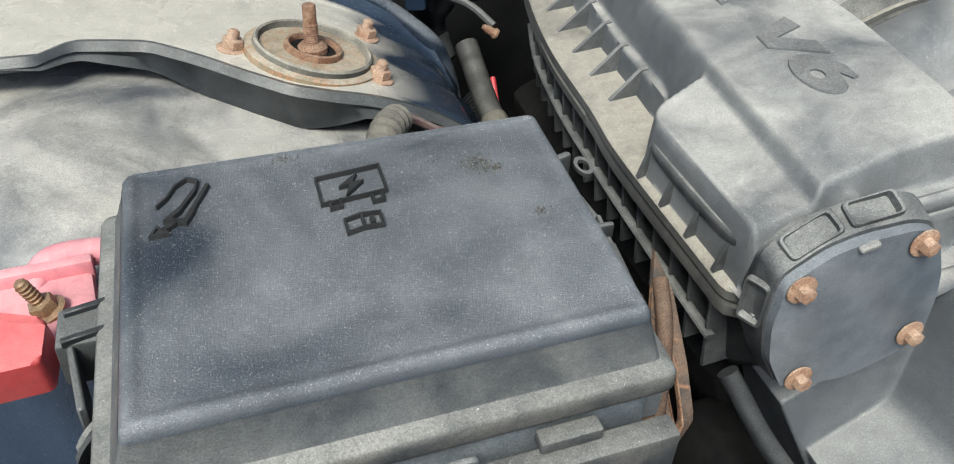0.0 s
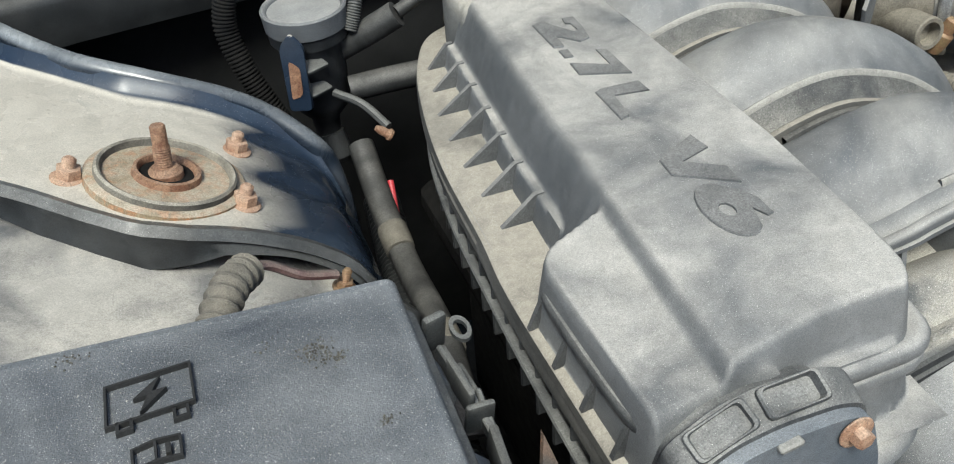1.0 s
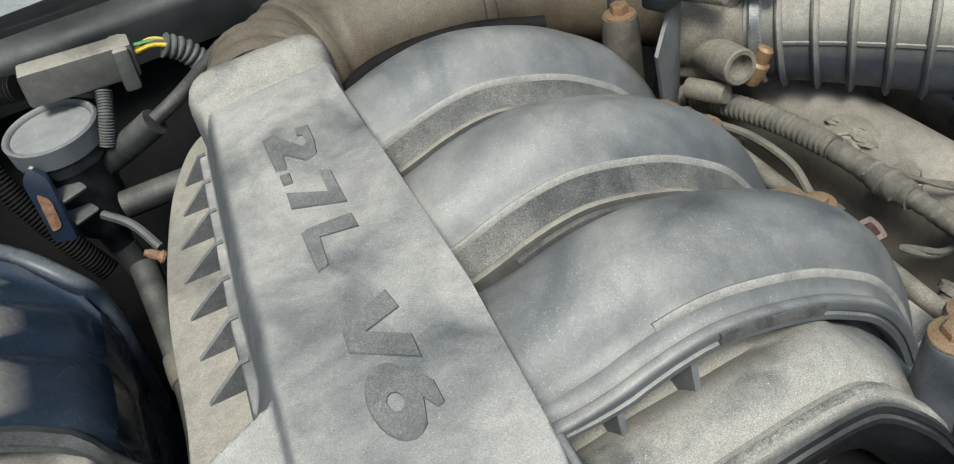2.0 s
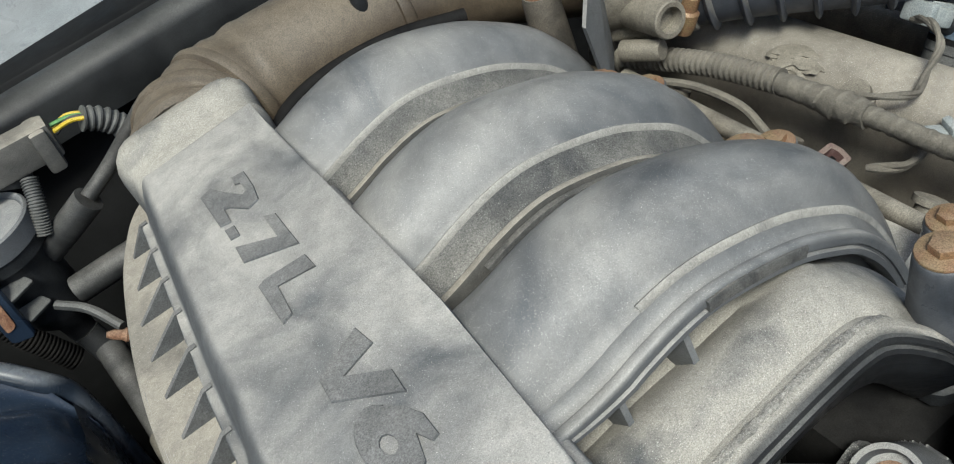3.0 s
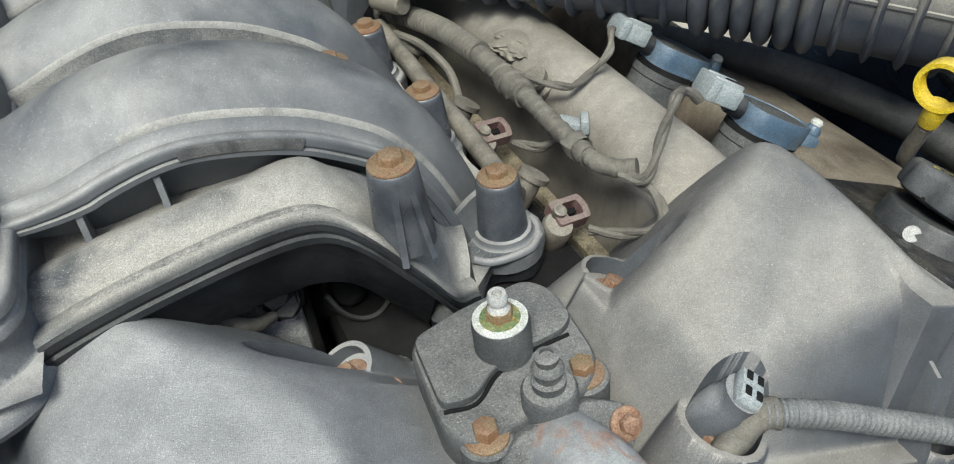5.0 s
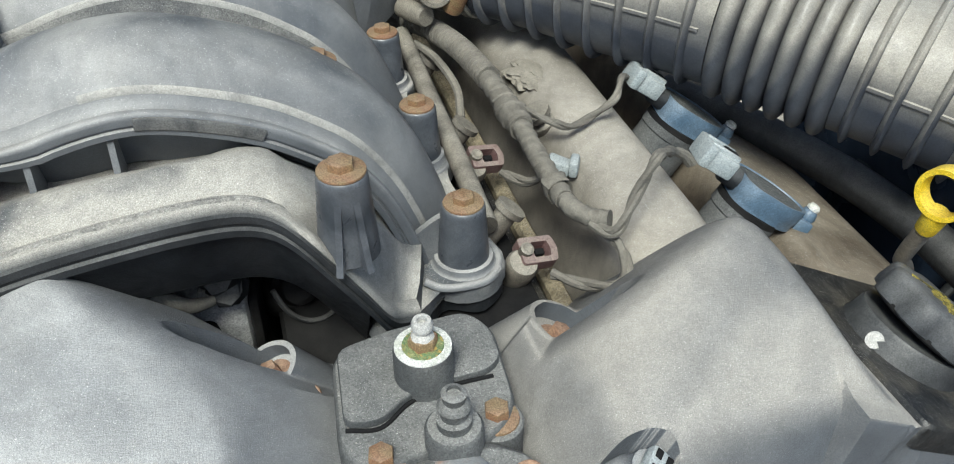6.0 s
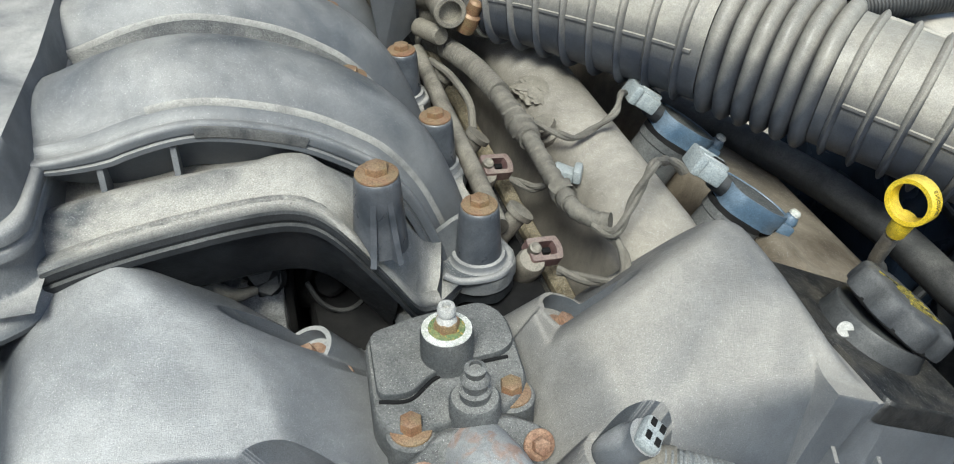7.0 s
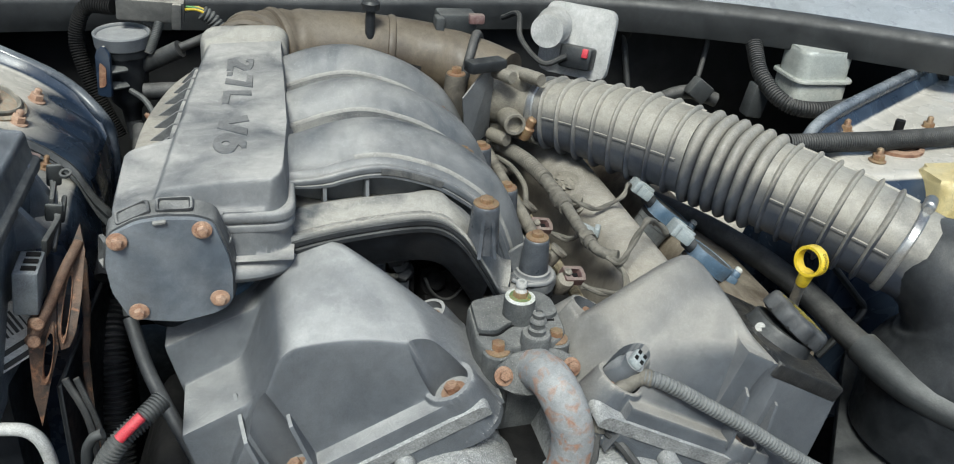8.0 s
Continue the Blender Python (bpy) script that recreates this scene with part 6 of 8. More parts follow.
# rolled rear lip and the bare right-hand wall
bm = bmesh.new()
tube(bm, [(x, track(x, BACK) - 0.004, tower_top(x) + 0.010) for x in (-0.80, -0.70, -0.60, -0.53, -0.475, -0.43, -0.40, -0.375)] + [(-0.3665, 0.496, 0.790), (-0.3630, 0.482, 0.755), (-0.3635, 0.468, 0.70)], 0.0075, 14, 5)
part("rear_lip", bm, GLOSS, tower, "glossy dark blue rolled lip")
bm = bmesh.new()
rows = []
for i in range(25):
    y = 0.345 + 0.14 * i / 24
    dent = sum(0.004 * math.exp(-((y - c) / 0.008) ** 2) for c in (0.36, 0.43))
    rows.append([(-0.3675 - dent, y, 0.792), (-0.3640 - dent, y, 0.772), (-0.364 - dent, y, 0.74), (-0.372, y, 0.62)])
loft(bm, rows, False, False)
part("side_wall", bm, GLOSS, tower, "glossy dark blue creased side wall")
TN = Vector((0.352, 0.0, 0.936)).normalized()
mount = axis((-0.476, 0.412, tower_top(-0.476) + 0.001), TN)
bm = bmesh.new()
lathe(bm, [(0.0465, -0.004), (0.0465, 0.0008), (0.044, 0.0022), (0.030, 0.0022), (0, 0.0022)], mount, 44)
ring = part("mount_plate", bm, surf("rust_ringed_mount", (0.20, 0.15, 0.09), (0.33, 0.27, 0.18), (0.5, 0.46, 0.38), 0.7, 0.75, patch=70, rust=(0.34, 0.17, 0.08), rust_amount=0.55), tower, "rust-stained round mount plate")
bm = bmesh.new()
loft(bm, [[mount @ Vector((r * math.cos(a), r * math.sin(a), z)) for a in (2 * math.pi * k / 44 for k in range(44))] for r, z in ((0.0415, 0.001), (0.041, 0.0055), (0.0395, 0.0068), (0.038, 0.0060), (0.0365, 0.0022), (0.0385, 0.001))], False)
part("rim", bm, surf("dust_greyed_rim", (0.05, 0.048, 0.043), (0.13, 0.12, 0.10), TAN, 0.9, 0.7, patch=60), ring, "dust-greyed raised rim")
bm = bmesh.new()
loft(bm, [[mount @ Vector((r * math.cos(a), r * math.sin(a), z)) for a in (2 * math.pi * k / 36 for k in range(36))] for r, z in ((0.0205, 0.0015), (0.0195, 0.0062), (0.0175, 0.0066), (0.0162, 0.005), (0.0158, 0.0024))], False)
part("cup", bm, RUST, ring, "rusty centre cup")
bm = bmesh.new()
lathe(bm, [(0.0159, 0.0023), (0.0155, 0.0032), (0, 0.0032)], mount, 30)
part("hole", bm, SHADOWED, ring, "dark centre hole")
bm = bmesh.new()
prof = [(0.0105, 0.0), (0.0105, 0.005), (0.0075, 0.008)]
for k in range(9):
    prof += [(0.0053, 0.008 + 0.0016 * k), (0.0048, 0.0089 + 0.0016 * k)]
prof += [(0.0046, 0.0230), (0.0046, 0.034), (0.0039, 0.035), (0, 0.035)]
lathe(bm, prof, axis(mount.translation, (0.12, 0.05, 1)), 18)
part("strut_rod", bm, RUST, ring, "rusty threaded strut rod")
for x, y in ((-0.528, 0.4145), (-0.437, 0.3885), (-0.432, 0.4585)):
    nut_on_stud("stud_nut", (x, y, tower_top(x) - 0.001), TN, 0.0074, tower, PALE_RUST, 2.0)

# inner wing in front of the tower
wing = thing("inner_wing", (-0.58, 0.25, 0.45), "blue-black inner wing panel with chalky dust", "inner wing", kind="structure")


def wing_height(x, y):
    z = tower_top(min(x, -0.40)) - 0.026 - 0.004 * max(0, (x + 0.66) / 0.26)
    z = min(z, 0.885)
    z -= 0.10 * max(0.33 - y, 0)
    ridge = track(x, [(-0.95, 0.285), (-0.70, 0.275), (-0.62, 0.255), (-0.56, 0.285), (-0.52, 0.25), (-0.46, 0.19), (-0.40, 0.16)])
    z = smin(z, 0.872 + 1.6 * (y - ridge), 0.05)
    z = max(smin(z, 0.80 - 3.5 * (x + 0.385 + 0.3 * max(0.22 - y, 0)), 0.03), 0.62)
    return min(z, max(0.40, 0.9 - 5 * min(x + 0.50, 0.25 - y) if x > -0.50 and y < 0.25 else 1.0))


bm = bmesh.new()
relief(bm, -0.95, -0.362, 0.02, 0.50, 84, 76, wing_height, 0.45)
part("panel", bm, WING, wing, "", 60)
# black sheet added before the blue panel to stand in for shade in the gap
bm = bmesh.new()
box(bm, (-0.361, 0.22, 0.57), (0.004, 0.24, 0.32), Matrix.Rotation(-0.10, 3, "Z"), 0.001, 1)
part("gap_shade_sheet", bm, BLACK, wing, "black sheet added in place of the gap's shade")
# earth strap on the wing
strap = thing("earth_strap", (-0.43, 0.27, 0.83), "dusty taped earth wire bolted to the inner wing", "wire")
bm = bmesh.new()
conduit(bm, [(-0.474, 0.222, 0.866), (-0.465, 0.245, 0.880), (-0.455, 0.266, 0.883), (-0.446, 0.282, 0.878)], 0.0088, 0.007)
part("sleeve", bm, LOOM, strap, "ribbed dusty sleeve")
bm = bmesh.new()
tube(bm, [(-0.448, 0.280, 0.879), (-0.436, 0.290, 0.872), (-0.420, 0.292, 0.858), (-0.402, 0.297, 0.848)], 0.0038, 8, flat=0.7)
part("lead", bm, PINK, strap, "faded red lead")
nut_on_stud("nut", (-0.399, 0.299, 0.836), (0.3, -0.1, 1), 0.0048, strap, GOLD, 2.8)

# ---- air intake ----
hose = thing("air_intake_hose", (0.27, 0.26, 0.79), "ribbed grey rubber air intake hose with a six-fold bellows", "air hose")
AX = spline([(0.136, 0.437, 0.835), (0.184, 0.383, 0.841), (0.248, 0.313, 0.841), (0.318, 0.235, 0.833), (0.365, 0.180, 0.825), (0.405, 0.135, 0.815), (0.44, 0.098, 0.803)], 40)
LEN = [0.0]
for a, b in zip(AX, AX[1:]):
    LEN.append(LEN[-1] + (b - a).length)
WHOLE = LEN[-1]


def along(s):
    s = min(max(s, 0), WHOLE)
    for i in range(len(AX) - 1):
        if LEN[i + 1] >= s:
            return AX[i].lerp(AX[i + 1], (s - LEN[i]) / (LEN[i + 1] - LEN[i]))
    return AX[-1]


def hose_frame(s):
    p, t = along(s), (along(s + 0.004) - along(s - 0.004)).normalized()
    side = t.cross(Vector(UP)).normalized()
    return p, t, side, side.cross(t)


def squircle(a, r):
    """A rounded-square outline, flatter at the sides."""
    c, s = math.cos(a), math.sin(a)
    k = (abs(c) ** 2.7 + abs(s) ** 2.7) ** (-1 / 2.7)
    return r * k * c, r * k * s


def hose_skin(s0, s1, steps, radius, n=40):
    bm = bmesh.new()
    rings = []
    for i in range(steps + 1):
        s = s0 + (s1 - s0) * i / steps
        p, t, side, up = hose_frame(s)
        r = radius(s)
        rings.append([p + side * u + up * w for u, w in (squircle(2 * math.pi * k / n, r) for k in range(n))])
    loft(bm, rings)
    return bm


B0, B1 = 0.205, 0.292


def body_r(s):
    return 0.0365 + 0.009 * min(s / 0.12, 1)


part("front_body", hose_skin(0.0, B0, 40, body_r), RUBBER, hose, "grey dusty hose body", 55)
part("rear_body", hose_skin(B1, WHOLE, 30, lambda s: 0.0455 - 0.01 * max(s - B1 - 0.08, 0)), RUBBER, hose, "grey dusty hose body", 55)


def bellows_r(s):
    q = (s - B0) / (B1 - B0) * 6 % 1
    return 0.0390 + 0.0135 * (max(math.sin(math.pi * q), 0) ** 0.38)


part("bellows", hose_skin(B0, B1 - 0.0001, 120, bellows_r, 44), RUBBER, hose, "six deep bellows folds", 70)
for k in range(8):
    s = 0.024 + 0.0235 * k
    part("ring_rib", hose_skin(s - 0.003, s + 0.003, 4, lambda q: body_r(q) + 0.0052 * (1 - ((q - s) / 0.0034) ** 2)), RUBBER, hose)
for k in range(6):
    s = B1 + 0.012 + 0.0215 * k
    if s < WHOLE - 0.035:
        part("ring_rib", hose_skin(s - 0.003, s + 0.003, 4, lambda q: 0.0455 + 0.0052 * (1 - ((q - s) / 0.0034) ** 2)), RUBBER, hose)
for s0, s1 in ((0.024, B0 - 0.008), (B1 + 0.01, WHOLE - 0.03)):
    for a in (math.radians(6), math.radians(118), math.radians(200)):
        bm = bmesh.new()
        rings = []
        for i in range(25):
            s = s0 + (s1 - s0) * i / 24
            p, t, side, up = hose_frame(s)
            r = (body_r(s) if s < B0 else 0.0456)
            ring = []
            for da, dr in ((-0.040, -0.001), (-0.022, 0.0016), (0.022, 0.0016), (0.040, -0.001)):
                u, w = squircle(a + da, r)
                d = Vector((u, w)).normalized() * dr
                ring.append(p + side * (u + d.x) + up * (w + d.y))
            rings.append(ring)
        loft(bm, rings)
        part("long_rib", bm, RUBBER, hose)


def clamp(s, r):
    c = thing("hose_clamp", along(s), "bright steel worm-drive hose clamp", "hose clamp", "hose clamps")
    part("band", hose_skin(s - 0.0048, s + 0.0048, 6, lambda q: r + (0.0012 if abs(q - s) < 0.004 else 0)), STEEL, c)
    return c


first_clamp = clamp(0.008, 0.039)
bm = bmesh.new()
p, t, side, up = hose_frame(0.008)
m = axis(p + side * 0.039 - up * 0.014, (0.3, -0.3, 1))
lathe(bm, [(0.0075, -0.012), (0.0085, -0.006), (0.0085, 0.004), (0.0062, 0.006), (0.0062, 0.016), (0.004, 0.018), (0, 0.018)], m, 12)
part("screw", bm, GOLD, first_clamp, "brassy clamp screw")
second_clamp = clamp(WHOLE - 0.022, 0.0465)
bm = bmesh.new()
p, t, side, up = hose_frame(WHOLE - 0.022)
lathe(bm, [(0.005, -0.014), (0.0065, -0.012), (0.0065, 0.008), (0.0045, 0.010), (0.0045, 0.018), (0, 0.018)], axis(p + up * 0.050 - side * 0.01, side), 12)
part("screw", bm, STEEL, second_clamp, "bright clamp screw")

# throttle body with its servo
throttle = thing("throttle_unit", (0.095, 0.45, 0.80), "dirty tan cast throttle body with a short port", "throttle body")
bm = bmesh.new()
tube(bm, [(0.138, 0.434, 0.835), (0.12, 0.455, 0.838), (0.095, 0.475, 0.84)], 0.036, 28)
box(bm, (0.112, 0.455, 0.838), (0.04, 0.05, 0.080), Matrix.Rotation(radians(40), 3, "Z"), 0.006, 3)
part("casting", bm, THROTTLE, throttle)
bm = bmesh.new()
lathe(bm, [(0.0135, -0.03), (0.0135, 0.012), (0.0125, 0.013), (0.0095, 0.013), (0.0095, 0.002), (0, 0.002)], axis((0.096, 0.412, 0.829), (-0.05, -1, 0.1)), 22)
part("port", bm, THROTTLE, throttle, "open round port")
for x, y, z in ((0.085, 0.42, 0.884), (0.115, 0.405, 0.886), (0.085, 0.418, 0.806)):
    bm = bmesh.new()
    lathe(bm, [(0.008, -0.02), (0.008, 0.010), (0.007, 0.012), (0, 0.012)], axis((x, y, z), (0.4, -1, 0.1)), 16)
    part("boss", bm, THROTTLE, throttle)
bm = bmesh.new()
box(bm, (0.06, 0.425, 0.895), (0.05, 0.02, 0.014), Matrix.Rotation(radians(20), 3, "Z"), 0.003)
part("lever", bm, BLACK, throttle)
servo = thing("throttle_servo", (0.21, 0.56, 0.84), "white-dusted servo unit with a broad square back plate", "servo unit")
bm = bmesh.new()
m = axis((0.232, 0.580, 0.878), (-0.62, -0.80, 0.22))
prism(bm, rounded([(-0.05, -0.048), (0.05, -0.048), (0.05, 0.048), (-0.05, 0.048)], 0.016, 4), m, -0.008, 0.004, 0.003, 2)
part("back_plate", bm, SERVO, servo, "pale square back plate")
bm = bmesh.new()
tube(bm, [m @ Vector((-0.035, 0.015, 0.0)), m @ Vector((-0.03, 0.012, 0.03)), m @ Vector((-0.028, 0.008, 0.055))], lambda run, s: 0.026 - 0.004 * s, 22)
part("motor", bm, SERVO, servo, "pale round motor housing")
bm = bmesh.new()
box(bm, m @ Vector((0.01, -0.02, 0.018)), (0.045, 0.03, 0.03), m.to_3x3(), 0.004)
part("plug", bm, BLACK, servo)
bm = bmesh.new()
box(bm, m @ Vector((0.024, -0.012, 0.034)), (0.008, 0.012, 0.006), m.to_3x3(), 0.001)
part("lock_tab", bm, WIRE_RED, servo, "red lock tab")
bm = bmesh.new()
tube(bm, [m @ Vector((0.0, -0.02, 0.035)), m @ Vector((-0.03, -0.035, 0.04)), m @ Vector((-0.07, -0.01, 0.03)), m @ Vector((-0.09, 0.02, 0.0)), m @ Vector((-0.12, 0.01, -0.02))], 0.004, 8)
part("lead", bm, BOOT, servo)

# air box and elbow at the hose's end
airbox = thing("air_box", (0.52, 0.02, 0.55), "dull black air box with a domed elbow", "air box")
bm = bmesh.new()
tube(bm, [(0.430, 0.108, 0.805), (0.455, 0.083, 0.795), (0.478, 0.058, 0.770), (0.490, 0.042, 0.72), (0.492, 0.036, 0.62)], lambda run, s: 0.043 + 0.055 * min(s * 1.6, 1), 30, 8)
part("elbow", bm, BLACK, airbox, "dusty grey elbow")
bm = bmesh.new()
box(bm, (0.56, 0.02, 0.64), (0.26, 0.26, 0.24), Matrix.Rotation(radians(-38), 3, "Z"), 0.03, 4, 0.8)
part("case", bm, BLACK, airbox, "scratched black case")
bm = bmesh.new()
box(bm, (0.50, 0.0, 0.60), (0.27, 0.34, 0.02), Matrix.Rotation(radians(-38), 3, "Z"), 0.004, 2)
part("case_flange", bm, BLACK, airbox)

# dipstick and black hose beside the right bank
dip = thing("dipstick", (0.33, 0.12, 0.74), "yellow plastic oil dipstick ring with black print", "dipstick")
m = axis((0.325, 0.115, 0.797), (-0.93, -0.33, 0.10))
bm = bmesh.new()
loft(bm, [[m @ Vector((r * math.cos(a), r * math.sin(a), z)) for a in (2 * math.pi * k / 32 for k in range(32))] for r, z in ((0.0128, -0.0058), (0.0158, -0.006), (0.0163, -0.0053), (0.0163, 0.0053), (0.0158, 0.006), (0.0128, 0.0058), (0.0124, 0.0), (0.0128, -0.0058))], False)
part("ring", bm, YELLOW, dip)
bm = bmesh.new()
tube(bm, [(0.325, 0.115, 0.7835), (0.325, 0.117, 0.776), (0.326, 0.120, 0.768)], lambda run, s: 0.0075 - 0.001 * s, 14)
part("grip", bm, YELLOW, dip)
def ring_text(text, r, start, span, height):
    """Printed letters wrapped round the ring's outside."""
    cu = bpy.data.curves.new("print", "FONT")
    cu.body, cu.extrude, cu.resolution_u = text, 0.02, 2
    ob = bpy.data.objects.new("print", cu)
    scene.collection.objects.link(ob)
    me = bpy.data.meshes.new_from_object(ob)
    bpy.data.objects.remove(ob)
    bpy.data.curves.remove(cu)
    w = max(v.co.x for v in me.vertices)
    bm = bmesh.new()
    bm.from_mesh(me)
    bpy.data.meshes.remove(me)
    for v in bm.verts:
        a = radians(start + span * v.co.x / w)
        q = r + v.co.z * 0.01
        v.co = m @ Vector((q * math.cos(a), q * math.sin(a), (v.co.y - 0.35) * height))
    return bm


RING_UP = (m.to_3x3().inverted() @ Vector((0.25, -0.5, 0.85)))
RING_A = math.degrees(math.atan2(RING_UP.y, RING_UP.x))
part("print", ring_text("ENGINE", 0.0164, RING_A - 4, -58, 0.0055), FAINT, dip, "black printed word")
bm = bmesh.new()
tube(bm, [(0.326, 0.121, 0.766), (0.345, 0.145, 0.72), (0.37, 0.16, 0.69), (0.39, 0.17, 0.63), (0.40, 0.18, 0.55)], 0.0055, 10)
part("tube", bm, STEEL, dip, "dull steel dipstick tube")
black_hose = thing("black_hose", (0.37, 0.12, 0.70), "thick black rubber hose beside the engine", "hose")
bm = bmesh.new()
tube(bm, [(0.28, 0.37, 0.735), (0.32, 0.30, 0.735), (0.36, 0.235, 0.725), (0.381, 0.17, 0.717), (0.386, 0.11, 0.712), (0.393, 0.075, 0.708)], 0.0138, 20)
part("hose", bm, BOOT, black_hose)
bm = bmesh.new()
tube(bm, [(0.3915, 0.082, 0.709), (0.397, 0.045, 0.705), (0.410, 0.010, 0.702), (0.435, -0.025, 0.70), (0.50, -0.08, 0.69), (0.60, -0.15, 0.68), (0.90, -0.3, 0.66)], 0.0175, 20)
part("thick_end", bm, COWL, black_hose, "grey thicker hose end")

# ---- wiring on the engine ----
def even_line(pts, step):
    """Points at even steps along a smooth line."""
    line = spline(pts, 10)
    out, left = [line[0]], step
    for a, b in zip(line, line[1:]):
        d = (b - a).length
        while d > 1e-9 and left <= d:
            a = a.lerp(b, left / d)
            out.append(a)
            d, left = (b - a).length, step
        left -= d
    return out


def twisted(bm, pts, r, pitch=0.052, strands=2):
    """Strands wound round one another along points."""
    line = even_line(pts, pitch / 16)
    for k in range(strands):
        rings, side = [], None
        for i, p in enumerate(line):
            t = (line[min(i + 1, len(line) - 1)] - line[max(i - 1, 0)]).normalized()
            side = (side if side is not None else Vector((0.3, 0.2, 1)).cross(t)).normalized()
            side = (side - t * side.dot(t)).normalized()
            other = t.cross(side)
            a = 2 * math.pi * (i / 16 + k / strands)
            c = p + (side * math.cos(a) + other * math.sin(a)) * r * 0.36
            q = r * (0.68 + 0.04 * math.sin(i * 1.7 + k))
            rings.append([c + side * q * math.cos(b) + other * q * math.sin(b) for b in (math.pi * j / 4 for j in range(8))])
        loft(bm, rings)


def taped(bm, pts, radius, pitch=0.011, n=18, seed=0):
    """A bundle wound in tape: each turn overlaps the last with a small step, creased and lumpy."""
    line = even_line(pts, 0.0011)
    rings, side = [], None
    for i, p in enumerate(line):
        t = (line[min(i + 1, len(line) - 1)] - line[max(i - 1, 0)]).normalized()
        side = (side if side is not None else Vector((0, 0, 1)).cross(t)).normalized()
        side = (side - t * side.dot(t)).normalized()
        other = t.cross(side)
        run, ring = i * 0.0011, []
        r0 = radius(i / (len(line) - 1)) if callable(radius) else radius
        for k in range(n):
            a = 2 * math.pi * k / n
            turn_ = (run / pitch + k / n + 0.15 * noise.noise(Vector((run * 60, seed, 0)))) % 1
            d = side * math.cos(a) + other * math.sin(a)
            lump = noise.noise((p + d * r0) * 130) * 0.10 + noise.noise((p + d * r0) * 420) * 0.05
            ring.append(p + d * r0 * (1 + 0.13 * (turn_ - 0.5) + lump))
        rings.append(ring)
    loft(bm, rings)


loom = thing("wiring_loom", (0.115, 0.28, 0.77), "dusty taped wiring loom with branches to the coils and injectors", "wiring loom")
bm = bmesh.new()
conduit(bm, [(0.085, 0.455, 0.785), (0.098, 0.425, 0.788), (0.108, 0.375, 0.793), (0.114, 0.325, 0.794)], 0.0084, 0.0048)
part("conduit", bm, LOOM, loom, "corrugated sleeve")
bm = bmesh.new()
taped(bm, [(0.113, 0.335, 0.794), (0.115, 0.305, 0.792), (0.116, 0.284, 0.791), (0.117, 0.26, 0.791)], lambda s: 0.0078 + 0.0022 * math.exp(-((s - 0.75) / 0.2) ** 2), 0.012, seed=1)
part("taped_joint", bm, LOOM, loom, "wrinkled tape round a branch")
bm = bmesh.new()
taped(bm, [(0.117, 0.262, 0.791), (0.1155, 0.235, 0.7915), (0.1145, 0.21, 0.792), (0.114, 0.175, 0.793)], 0.0063, 0.009, seed=2)
part("taped_run", bm, LOOM, loom, "wrinkled tape")
bm = bmesh.new()
lathe(bm, [(0.0060, 0.004), (0.0078, 0.0), (0.0082, 0.004), (0.0076, 0.010), (0.0066, 0.012)], axis((0.1145, 0.184, 0.7925), (-0.02, 1, 0)), 18)
for v in bm.verts:
    v.co += Vector((noise.noise(v.co * 300), noise.noise(v.co * 310 + Vector((5, 0, 0))), noise.noise(v.co * 320))) * 0.0022
part("torn_tape", bm, LOOM, loom, "torn end of tape")
bm = bmesh.new()
taped(bm, [(0.114, 0.180, 0.793), (0.1155, 0.166, 0.7935), (0.122, 0.154, 0.794), (0.130, 0.147, 0.796)], 0.0056, 0.006, seed=3)
part("taped_end", bm, LOOM, loom)
bm = bmesh.new()
twisted(bm, [(0.121, 0.150, 0.793), (0.128, 0.1348, 0.797), (0.140, 0.139, 0.818), (0.150, 0.142, 0.836), (0.160, 0.153, 0.830), (0.170, 0.164, 0.823), (0.180, 0.1765, 0.813), (0.190, 0.181, 0.807), (0.198, 0.182, 0.797)], 0.0034)
part("coil_lead", bm, LOOM, loom, "twisted dusty wires")
bm = bmesh.new()
twisted(bm, [(0.118, 0.283, 0.795), (0.140, 0.250, 0.795), (0.150, 0.2507, 0.793), (0.163, 0.255, 0.795), (0.180, 0.258, 0.804), (0.190, 0.272, 0.810), (0.206, 0.296, 0.796)], 0.0028)
part("coil_lead", bm, LOOM, loom, "twisted dusty wires")
for pts in ([(0.124, 0.152, 0.793), (0.132, 0.132, 0.785), (0.130, 0.122, 0.772), (0.115, 0.132, 0.764), (0.098, 0.150, 0.762)], [(0.114, 0.24, 0.788), (0.122, 0.228, 0.778), (0.112, 0.232, 0.768), (0.10, 0.252, 0.765)]):
    bm = bmesh.new()
    twisted(bm, pts, 0.0036)
    part("injector_lead", bm, LOOM, loom, "twisted dusty wires")
